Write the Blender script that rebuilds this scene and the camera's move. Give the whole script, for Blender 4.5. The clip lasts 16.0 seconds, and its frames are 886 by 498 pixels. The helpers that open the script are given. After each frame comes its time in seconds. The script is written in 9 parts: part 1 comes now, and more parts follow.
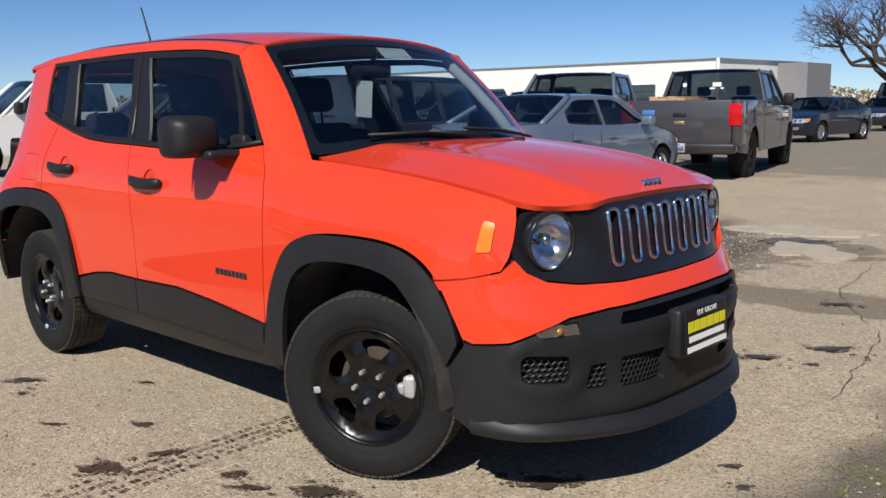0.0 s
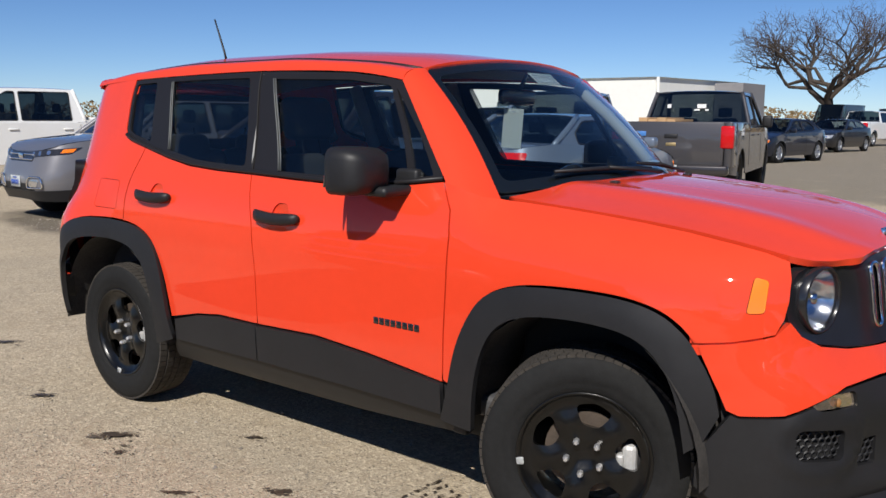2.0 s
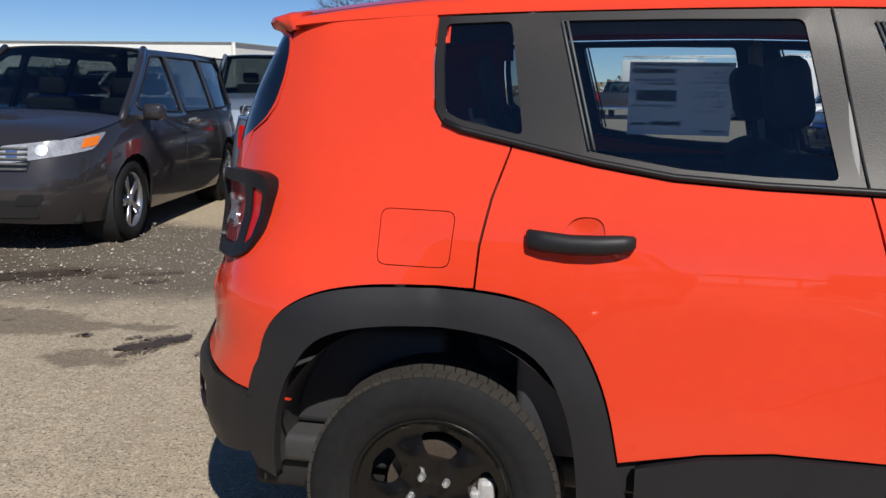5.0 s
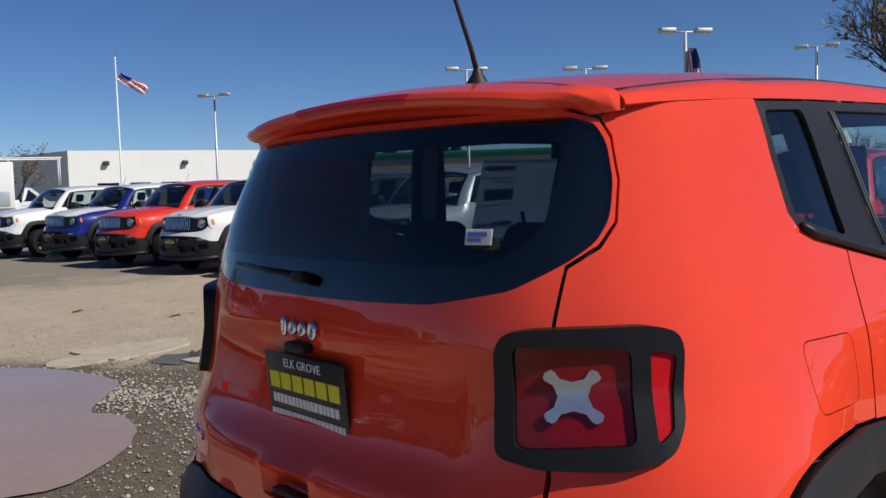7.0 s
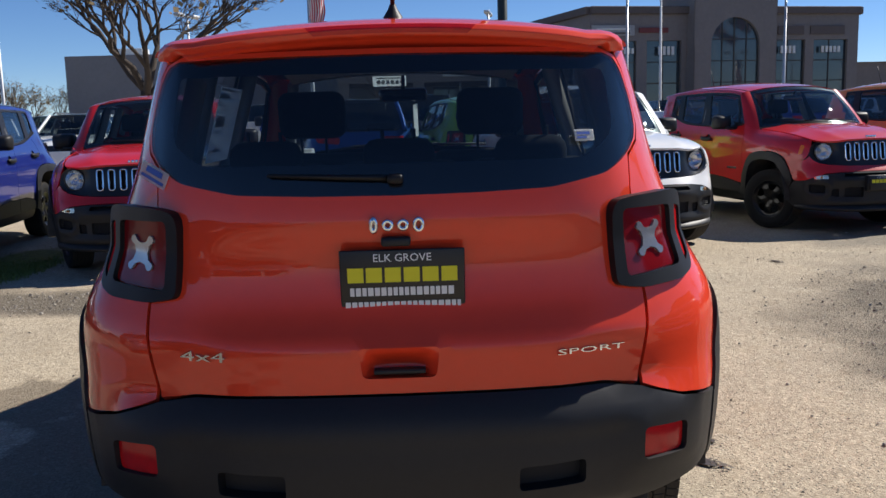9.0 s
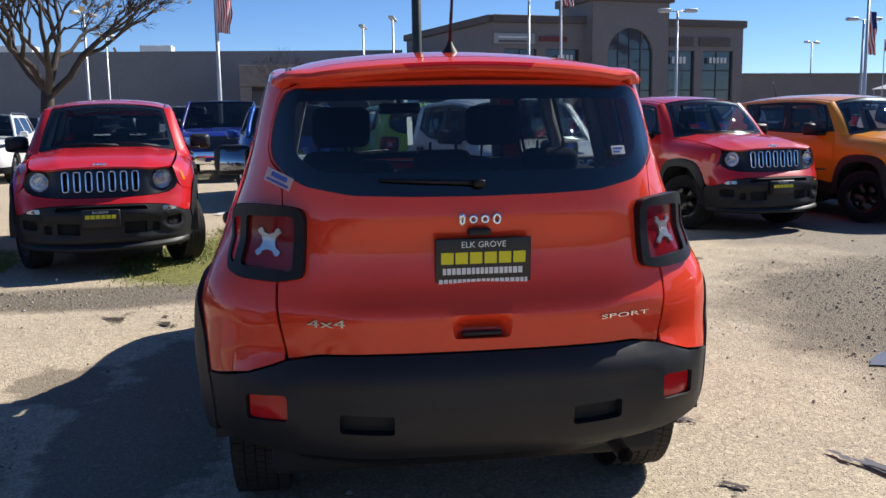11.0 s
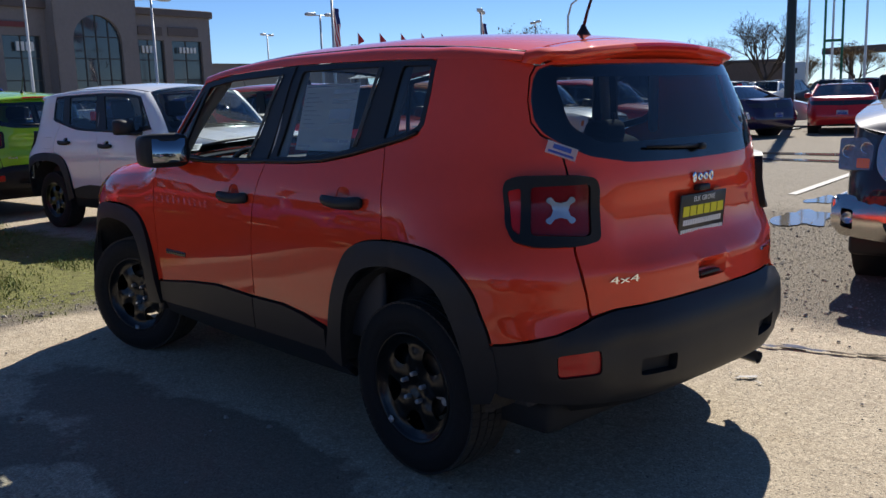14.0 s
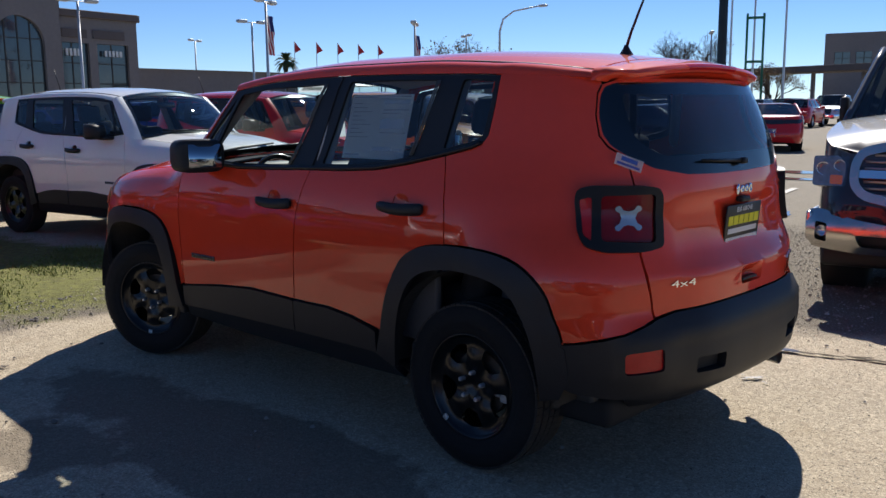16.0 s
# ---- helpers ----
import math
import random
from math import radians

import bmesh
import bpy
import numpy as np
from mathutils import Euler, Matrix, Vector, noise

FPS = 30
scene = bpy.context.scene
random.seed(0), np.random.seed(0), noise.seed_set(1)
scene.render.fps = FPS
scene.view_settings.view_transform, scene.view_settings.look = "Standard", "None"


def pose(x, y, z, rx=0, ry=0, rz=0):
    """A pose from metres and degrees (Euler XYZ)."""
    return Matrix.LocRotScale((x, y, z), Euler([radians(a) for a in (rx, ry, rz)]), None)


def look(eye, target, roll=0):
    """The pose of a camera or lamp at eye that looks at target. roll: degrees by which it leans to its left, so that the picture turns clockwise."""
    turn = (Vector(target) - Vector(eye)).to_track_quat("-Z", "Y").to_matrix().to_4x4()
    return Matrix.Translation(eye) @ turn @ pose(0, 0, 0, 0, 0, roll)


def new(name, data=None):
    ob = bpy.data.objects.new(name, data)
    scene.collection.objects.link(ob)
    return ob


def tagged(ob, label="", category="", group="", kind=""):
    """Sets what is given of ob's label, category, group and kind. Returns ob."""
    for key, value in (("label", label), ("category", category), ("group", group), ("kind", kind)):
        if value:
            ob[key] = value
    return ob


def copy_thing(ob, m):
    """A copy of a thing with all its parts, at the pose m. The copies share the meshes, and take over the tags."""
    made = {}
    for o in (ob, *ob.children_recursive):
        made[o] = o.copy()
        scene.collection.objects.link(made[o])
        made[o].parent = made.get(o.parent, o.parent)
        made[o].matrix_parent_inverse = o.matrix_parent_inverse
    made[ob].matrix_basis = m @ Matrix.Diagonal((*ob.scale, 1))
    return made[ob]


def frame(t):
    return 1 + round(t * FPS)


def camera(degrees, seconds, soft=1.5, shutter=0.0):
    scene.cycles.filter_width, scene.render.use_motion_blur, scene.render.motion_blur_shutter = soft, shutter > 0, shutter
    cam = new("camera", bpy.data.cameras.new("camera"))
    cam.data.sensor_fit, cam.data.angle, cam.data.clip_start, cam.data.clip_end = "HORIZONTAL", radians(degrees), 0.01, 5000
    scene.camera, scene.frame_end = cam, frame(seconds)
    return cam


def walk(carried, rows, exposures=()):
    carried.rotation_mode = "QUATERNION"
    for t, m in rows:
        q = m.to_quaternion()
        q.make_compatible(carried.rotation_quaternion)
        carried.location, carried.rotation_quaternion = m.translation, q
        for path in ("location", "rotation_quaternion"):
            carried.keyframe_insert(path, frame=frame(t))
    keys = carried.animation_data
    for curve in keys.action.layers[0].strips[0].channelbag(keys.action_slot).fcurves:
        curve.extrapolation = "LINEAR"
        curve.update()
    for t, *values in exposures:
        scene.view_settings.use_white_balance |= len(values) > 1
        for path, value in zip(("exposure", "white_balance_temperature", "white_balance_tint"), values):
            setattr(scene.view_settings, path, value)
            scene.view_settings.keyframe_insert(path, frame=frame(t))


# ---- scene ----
cam = camera(52.9, 16.0)
PATH = [
    (0, (3.516, -2.767, 1.292), (2.164, -1.328, 0.974), -0.7),
    (0.5, (3.484, -2.792, 1.299), (2.124, -1.361, 0.981), -0.8),
    (1, (3.325, -2.817, 1.314), (1.944, -1.407, 0.992), -1.1),
    (1.5, (2.992, -2.898, 1.344), (1.644, -1.456, 1.023), 0.1),
    (2, (2.597, -3.092, 1.365), (1.351, -1.555, 1.074), 0.4),
    (2.5, (2.136, -3.256, 1.357), (0.958, -1.669, 1.052), -1.0),
    (3, (1.608, -3.365, 1.361), (0.533, -1.704, 1.067), 0.4),
    (3.5, (1.033, -3.382, 1.373), (0.092, -1.639, 1.097), 0.1),
    (4, (0.417, -3.28, 1.379), (-0.394, -1.481, 1.058), -0.3),
    (4.5, (-0.193, -3.084, 1.353), (-0.824, -1.22, 0.996), 0.5),
    (7, (-2.957, -1.586, 1.377), (-1.638, -0.09, 1.237), -1.7),
    (7.5, (-3.237, -1.052, 1.393), (-1.504, -0.061, 1.265), -1.5),
    (8, (-3.505, -0.588, 1.41), (-1.563, -0.138, 1.244), -1.9),
    (8.5, (-3.668, -0.246, 1.392), (-1.683, -0.125, 1.184), -2.5),
    (9, (-4.061, -0.053, 1.34), (-2.084, -0.108, 1.046), -1.5),
    (11.5, (-4.619, 0.912, 1.426), (-2.684, 0.484, 1.15), -1.4),
    (12, (-4.365, 1.497, 1.452), (-2.502, 0.825, 1.176), -2.5),
    (12.5, (-4.121, 2.007, 1.415), (-2.371, 1.083, 1.127), -3.0),
    (13, (-3.975, 2.484, 1.401), (-2.395, 1.302, 1.073), -2.4),
    (13.5, (-3.898, 2.722, 1.401), (-2.387, 1.455, 1.063), -1.8),
    (14, (-3.713, 2.847, 1.402), (-2.251, 1.525, 1.064), -1.8),
    (14.5, (-3.58, 3.006, 1.421), (-2.186, 1.606, 1.11), -1.3),
    (15, (-3.531, 3.215, 1.429), (-2.179, 1.77, 1.142), -1.0),
    (15.5, (-3.499, 3.309, 1.426), (-2.149, 1.862, 1.137), -0.6),
    (16, (-3.468, 3.328, 1.416), (-2.122, 1.883, 1.099), -0.5),
]
EXPOSURE = [(0, 0.22), (3.0, 0.22), (4.5, 0.12), (7.0, 0.05), (7.5, 0.30), (8.5, 0.55), (9.0, 0.52), (11.5, 0.80), (12.0, 0.68), (12.5, 0.66), (14.0, 0.56), (15.5, 0.48), (16.0, 0.54)]
walk(cam, [(t, look(eye, target, roll)) for t, eye, target, roll in PATH], EXPOSURE)

# ---- daylight: clear sky and one low winter sun from the front right ----
SUN_WAY = Vector((0.47, -1.0, 1.0)).normalized()
world = bpy.data.worlds.new("world")
scene.world = world
world.use_nodes = True
sky_tree = world.node_tree
sky = sky_tree.nodes.new("ShaderNodeTexSky")
sky.sky_type = "NISHITA"
sky.sun_disc = False
sky.sun_elevation = math.asin(SUN_WAY.z)
sky.sun_rotation = math.atan2(SUN_WAY.x, SUN_WAY.y)
sky.air_density, sky.dust_density, sky.ozone_density = 0.75, 0.0, 3.0
sky_tree.nodes["Background"].inputs[1].default_value = 0.068
sky.altitude = 1200
deep = sky_tree.nodes.new("ShaderNodeHueSaturation")
deep.inputs["Saturation"].default_value = 1.12
sky_tree.links.new(sky.outputs[0], deep.inputs["Color"])
cool = sky_tree.nodes.new("ShaderNodeMix")
cool.data_type, cool.blend_type = "RGBA", "MULTIPLY"
cool.inputs[0].default_value, cool.inputs[7].default_value = 1.0, (0.88, 0.97, 1.14, 1)
sky_tree.links.new(deep.outputs[0], cool.inputs[6])
sky_tree.links.new(cool.outputs[2], sky_tree.nodes["Background"].inputs[0])
sun = new("sun", bpy.data.lights.new("sun", "SUN"))
sun.data.energy, sun.data.angle, sun.data.color = 4.6, radians(0.53), (1.0, 0.95, 0.88)
sun.matrix_world = look(SUN_WAY * 40, (0, 0, 0))

# ---- materials ----
def material(name, colour, rough=0.5, metal=0.0, coat=0.0, coat_rough=0.03, var=0.0, var_scale=8.0, bump=0.0, bump_scale=60.0, spec=0.5, rand=0.0):
    """Principled surface with two scales of colour variation and a fine relief."""
    m = bpy.data.materials.new(name)
    m.use_nodes = True
    nt = m.node_tree
    p = nt.nodes["Principled BSDF"]
    p.inputs["Base Color"].default_value = (*colour, 1)
    p.inputs["Roughness"].default_value = rough
    p.inputs["Metallic"].default_value = metal
    p.inputs["Coat Weight"].default_value = coat
    p.inputs["Coat Roughness"].default_value = coat_rough
    p.inputs["Specular IOR Level"].default_value = spec
    co = nt.nodes.new("ShaderNodeTexCoord")
    if var or rand:
        n1, n2 = nt.nodes.new("ShaderNodeTexNoise"), nt.nodes.new("ShaderNodeTexNoise")
        n1.inputs["Scale"].default_value, n2.inputs["Scale"].default_value = var_scale, var_scale * 9
        n1.inputs["Detail"].default_value, n2.inputs["Detail"].default_value = 5, 4
        add = nt.nodes.new("ShaderNodeMath")
        add.operation = "ADD"
        for n, s in ((n1, 0), (n2, 1)):
            nt.links.new(co.outputs["Object"], n.inputs["Vector"])
            nt.links.new(n.outputs["Fac"], add.inputs[s])
        val = add.outputs[0]
        mr = nt.nodes.new("ShaderNodeMapRange")
        mr.inputs["From Min"].default_value, mr.inputs["From Max"].default_value = 0.6, 1.4
        mr.inputs["To Min"].default_value, mr.inputs["To Max"].default_value = 1 - var, 1 + var
        nt.links.new(val, mr.inputs["Value"])
        fac = mr.outputs[0]
        if rand:
            oi = nt.nodes.new("ShaderNodeObjectInfo")
            mr2 = nt.nodes.new("ShaderNodeMapRange")
            mr2.inputs["To Min"].default_value, mr2.inputs["To Max"].default_value = 1 - rand, 1 + rand
            nt.links.new(oi.outputs["Random"], mr2.inputs["Value"])
            mu = nt.nodes.new("ShaderNodeMath")
            mu.operation = "MULTIPLY"
            nt.links.new(fac, mu.inputs[0])
            nt.links.new(mr2.outputs[0], mu.inputs[1])
            fac = mu.outputs[0]
        mix = nt.nodes.new("ShaderNodeVectorMath")
        mix.operation = "SCALE"
        mix.inputs[0].default_value = colour
        nt.links.new(fac, mix.inputs["Scale"])
        nt.links.new(mix.outputs[0], p.inputs["Base Color"])
    if bump:
        nb = nt.nodes.new("ShaderNodeTexNoise")
        nb.inputs["Scale"].default_value, nb.inputs["Detail"].default_value = bump_scale, 3
        bp = nt.nodes.new("ShaderNodeBump")
        bp.inputs["Strength"].default_value, bp.inputs["Distance"].default_value = bump, 0.003
        nt.links.new(co.outputs["Object"], nb.inputs["Vector"])
        nt.links.new(nb.outputs["Fac"], bp.inputs["Height"])
        nt.links.new(bp.outputs[0], p.inputs["Normal"])
    return m


def glass(name, tint, gloss=1.0):
    """Thin pane: tinted see-through with a Fresnel mirror on it."""
    m = bpy.data.materials.new(name)
    m.use_nodes = True
    nt = m.node_tree
    nt.nodes.remove(nt.nodes["Principled BSDF"])
    tr, gl, fr, pw, sc, mx = (nt.nodes.new("ShaderNode" + k) for k in ("BsdfTransparent", "BsdfGlossy", "LayerWeight", "Math", "Math", "MixShader"))
    tr.inputs[0].default_value = (*tint, 1)
    gl.inputs["Roughness"].default_value = 0.01
    gl.inputs[0].default_value = (gloss, gloss, gloss, 1)
    fr.inputs["Blend"].default_value = 0.5
    pw.operation, sc.operation = "POWER", "MULTIPLY_ADD"
    pw.inputs[1].default_value, sc.inputs[1].default_value, sc.inputs[2].default_value = 5.0, 0.9, 0.06
    nt.links.new(fr.outputs["Facing"], pw.inputs[0])
    nt.links.new(pw.outputs[0], sc.inputs[0])
    nt.links.new(sc.outputs[0], mx.inputs[0])
    nt.links.new(tr.outputs[0], mx.inputs[1])
    nt.links.new(gl.outputs[0], mx.inputs[2])
    nt.links.new(mx.outputs[0], nt.nodes["Material Output"].inputs[0])
    return m


def paint(name, colour, rough=0.4, metal=0.0):
    return material(name, colour, rough, metal, coat=1.0, coat_rough=0.025, var=0.03, var_scale=3, spec=0.2)


ORANGE = material("orange_paint", (0.74, 0.055, 0.020), 0.6, 0.0, coat=1.0, coat_rough=0.018, var=0.03, var_scale=3, spec=0.03)
WHITE = paint("white_paint", (0.78, 0.78, 0.76))
BLUE = paint("blue_paint", (0.009, 0.018, 0.17))
SKYBLUE = paint("bright_blue_paint", (0.006, 0.075, 0.33), 0.4, 0.2)
RED = paint("red_paint", (0.55, 0.012, 0.015))
YELLOW = paint("yellow_paint", (0.75, 0.28, 0.01))
GREEN = paint("green_paint", (0.28, 0.55, 0.03))
PALEGREY = paint("silver_grey_paint", (0.17, 0.168, 0.18), 0.40, 0.3)
GREY = paint("grey_paint", (0.06, 0.058, 0.063), 0.42, 0.2)
SILVER = paint("blue_silver_paint", (0.14, 0.175, 0.235), 0.42, 0.25)
CHARCOAL = paint("charcoal_paint", (0.034, 0.031, 0.033), 0.4, 0.25)
NAVY = paint("navy_paint", (0.008, 0.011, 0.022), 0.4, 0.1)
BLACKPAINT = paint("black_paint", (0.012, 0.012, 0.014))
CLADDING = material("moulded_black_plastic", (0.015, 0.015, 0.0165), 0.50, spec=0.36, var=0.15, var_scale=6, bump=0.08, bump_scale=400)
LAMPBLACK = material("black_lamp_frame", (0.008, 0.008, 0.009), 0.45, var=0.1, var_scale=6, spec=0.3)
GLOSSBLACK = material("gloss_black", (0.014, 0.014, 0.016), 0.22, coat=0.4, var=0.1)
FRAMEBLACK = material("satin_black_film", (0.014, 0.0128, 0.0135), 0.42, spec=0.32, var=0.08, bump=0.1, bump_scale=300)
GRILLEBLACK = material("satin_black_grille", (0.012, 0.012, 0.014), 0.30, spec=0.45, var=0.1)
RUBBER = material("tyre_rubber", (0.0118, 0.0120, 0.0122), 0.8, spec=0.25, var=0.3, var_scale=5, bump=0.3, bump_scale=120)
TREAD = material("dusty_tread", (0.034, 0.029, 0.024), 0.9, var=0.4, var_scale=14, bump=0.4, bump_scale=90)
WHEELBLACK = material("black_wheel_paint", (0.0045, 0.0045, 0.0045), 0.28, coat=0.25, spec=0.3, var=0.12)
CHROME = material("chrome", (0.82, 0.83, 0.85), 0.08, 1.0)
STEEL = material("bare_steel", (0.42, 0.40, 0.38), 0.4, 1.0, var=0.2, var_scale=20)
REFLECTOR = material("lamp_reflector", (0.72, 0.74, 0.78), 0.15, 0.95, var=0.25, var_scale=60)
NUTSTEEL = material("nut_steel", (0.62, 0.62, 0.62), 0.35, 0.7)
DARK = material("dark_void", (0.012, 0.012, 0.013), 0.8)
LINER = material("dusty_wheel_liner", (0.04, 0.036, 0.032), 0.9, var=0.5, var_scale=12, bump=0.5, bump_scale=80)
CLOTH = material("charcoal_seat_cloth", (0.022, 0.022, 0.025), 0.9, var=0.2, var_scale=10, bump=0.3, bump_scale=500)
TRIMGREY = material("grey_cabin_plastic", (0.05, 0.05, 0.053), 0.6, var=0.1)
HEADLINER = material("light_headliner", (0.35, 0.35, 0.34), 0.9, var=0.06)
REDLENS = material("red_lamp_lens", (0.50, 0.010, 0.012), 0.12, coat=0.25, spec=0.3, var=0.15, var_scale=30)
DARKLENS = material("smoked_red_lens", (0.17, 0.004, 0.007), 0.12, coat=0.15, spec=0.25, var=0.15, var_scale=30)
CLEARX = material("silver_lamp_cross", (0.38, 0.39, 0.42), 0.22, 0.7, var=0.12, var_scale=40)
AMBER = material("amber_lamp_lens", (0.85, 0.20, 0.005), 0.15, coat=1.0)
PLATEBLACK = material("black_plate_card", (0.012, 0.012, 0.013), 0.35, var=0.1)
INKWHITE = material("white_print", (0.78, 0.78, 0.76), 0.6)
INKYELLOW = material("yellow_print", (0.72, 0.66, 0.02), 0.6)
PAPER = material("white_paper", (0.82, 0.84, 0.84), 0.8, var=0.04)
tr_ = PAPER.node_tree
_t, _m = tr_.nodes.new("ShaderNodeBsdfTranslucent"), tr_.nodes.new("ShaderNodeMixShader")
_t.inputs[0].default_value, _m.inputs[0].default_value = (0.95, 0.97, 0.97, 1), 0.75
tr_.links.new(tr_.nodes["Principled BSDF"].outputs[0], _m.inputs[1])
tr_.links.new(_t.outputs[0], _m.inputs[2])
tr_.links.new(_m.outputs[0], tr_.nodes["Material Output"].inputs[0])
INKGREY = material("grey_print", (0.36, 0.40, 0.45), 0.7)
INKBLUE = material("blue_print", (0.04, 0.10, 0.40), 0.6)
G_SHIELD = glass("windscreen_glass", (0.72, 0.80, 0.80))
G_SIDE = glass("side_glass", (0.64, 0.71, 0.70))
G_PRIV = glass("privacy_glass", (0.40, 0.44, 0.46))
G_REAR = glass("rear_door_glass", (0.78, 0.83, 0.84))
G_DARK = glass("dark_privacy_glass", (0.20, 0.23, 0.24))
G_TINT = glass("light_tint_glass", (0.34, 0.39, 0.39))
G_LAMP = glass("lamp_glass", (0.93, 0.95, 0.96))
STRIPGREY = material("grey_rubber_strip", (0.075, 0.08, 0.08), 0.5)

# ---- mesh tools ----
from mathutils.geometry import delaunay_2d_cdt


class Curve:
    """Smooth monotone curve through knots."""

    def __init__(self, xs, ys):
        self.x, self.y = np.array(xs, float), np.array(ys, float)
        h, d = np.diff(self.x), np.diff(self.y) / np.diff(self.x)
        m = np.zeros(len(xs))
        m[0], m[-1] = d[0], d[-1]
        for i in range(1, len(xs) - 1):
            if d[i - 1] * d[i] > 0:
                m[i] = 2 * d[i - 1] * d[i] / (d[i - 1] + d[i])
        self.m, self.h = m, h

    def __call__(self, v):
        v = min(max(v, self.x[0]), self.x[-1])
        i = min(max(int(np.searchsorted(self.x, v)) - 1, 0), len(self.h) - 1)
        h = self.h[i]
        t = (v - self.x[i]) / h
        a, b = self.y[i], self.y[i + 1]
        return float((1 + 2 * t) * (1 - t) ** 2 * a + t * (1 - t) ** 2 * h * self.m[i] + t * t * (3 - 2 * t) * b + t * t * (t - 1) * h * self.m[i + 1])


def part(name, data, mat, parent=None, label="", smooth=True):
    """One mesh object from a bmesh or mesh, under a thing or part."""
    if isinstance(data, bmesh.types.BMesh):
        me = bpy.data.meshes.new(name)
        data.to_mesh(me)
        data.free()
    else:
        me = data
    for m in mat if isinstance(mat, (list, tuple)) else [mat]:
        me.materials.append(m)
    if smooth:
        me.polygons.foreach_set("use_smooth", [True] * len(me.polygons))
    ob = new(name, me)
    if parent is not None:
        ob.parent = parent
    if label:
        ob["label"] = label
    return ob


def soft(poly, r, n=4):
    """Round the corners of a polygon."""
    out, k = [], len(poly)
    for i in range(k):
        a, b, c = (Vector(poly[j % k]) for j in (i - 1, i, i + 1))
        ra, rc = min(r, (a - b).length * 0.45), min(r, (c - b).length * 0.45)
        p, q = b + (a - b).normalized() * ra, b + (c - b).normalized() * rc
        for t in range(n + 1):
            t /= n
            out.append(tuple(p * (1 - t) ** 2 + b * 2 * t * (1 - t) + q * t * t))
    return out


def shrink(poly, d):
    """Move the edge of a polygon inwards by d."""
    pts = [Vector(p) for p in poly]
    k = len(pts)
    area = sum(pts[i - 1].x * pts[i].y - pts[i].x * pts[i - 1].y for i in range(k))
    sg = 1 if area > 0 else -1
    out = []
    for i in range(k):
        e1, e2 = pts[i] - pts[i - 1], pts[(i + 1) % k] - pts[i]
        n = Vector((-e1.y, e1.x)).normalized() + Vector((-e2.y, e2.x)).normalized()
        n = n.normalized() if n.length > 1e-6 else Vector((0, 0))
        out.append(tuple(pts[i] + n * d * sg))
    return out


def inside(px, py, poly):
    hit = np.zeros(len(px), bool)
    k = len(poly)
    for i in range(k):
        (x1, y1), (x2, y2) = poly[i - 1], poly[i]
        if y1 == y2:
            continue
        c = ((y1 > py) != (y2 > py)) & (px < (x2 - x1) * (py - y1) / (y2 - y1) + x1)
        hit ^= c
    return hit


def resample(poly, step):
    out = []
    for i in range(len(poly)):
        a, b = Vector(poly[i]), Vector(poly[(i + 1) % len(poly)])
        n = max(1, math.ceil((b - a).length / step))
        out += [tuple(a.lerp(b, j / n)) for j in range(n)]
    return out


def fill(outer, holes=(), step=0.05):
    """Triangles over a flat outline with holes, with inner points on a grid. Gives points, faces and rims."""
    rims = [resample(p, step) for p in (outer, *holes)]
    pts, edges = [], []
    for rim in rims:
        n0 = len(pts)
        pts += rim
        edges += [(n0 + i, n0 + (i + 1) % len(rim)) for i in range(len(rim))]
    b = np.array(pts)
    lo, hi = b.min(0), b.max(0)
    gx, gy = np.meshgrid(np.arange(lo[0], hi[0], step), np.arange(lo[1], hi[1], step))
    gx, gy = gx.ravel() + (0.31 * step), gy.ravel() + (0.27 * step)
    ok = inside(gx, gy, rims[0])
    for rim in rims[1:]:
        ok &= ~inside(gx, gy, rim)
    gx, gy = gx[ok], gy[ok]
    if len(gx):
        near = np.min(np.hypot(gx[:, None] - b[None, :, 0], gy[:, None] - b[None, :, 1]), axis=1)
        gx, gy = gx[near > 0.5 * step], gy[near > 0.5 * step]
    allp = [Vector(p) for p in pts] + [Vector((x, y)) for x, y in zip(gx, gy)]
    v, _, f, orig, _, _ = delaunay_2d_cdt(allp, edges, [], 0, 1e-6)
    v = np.array([tuple(p) for p in v])
    f = np.array([t for t in f if len(t) == 3])
    c = v[f].mean(1)
    ok = inside(c[:, 0], c[:, 1], rims[0])
    for rim in rims[1:]:
        ok &= ~inside(c[:, 0], c[:, 1], rim)
    f = f[ok]
    a = v[f]
    area = (a[:, 1, 0] - a[:, 0, 0]) * (a[:, 2, 1] - a[:, 0, 1]) - (a[:, 2, 0] - a[:, 0, 0]) * (a[:, 1, 1] - a[:, 0, 1])
    f[area < 0] = f[area < 0][:, ::-1]
    return v, f[np.abs(area) > 1e-10]


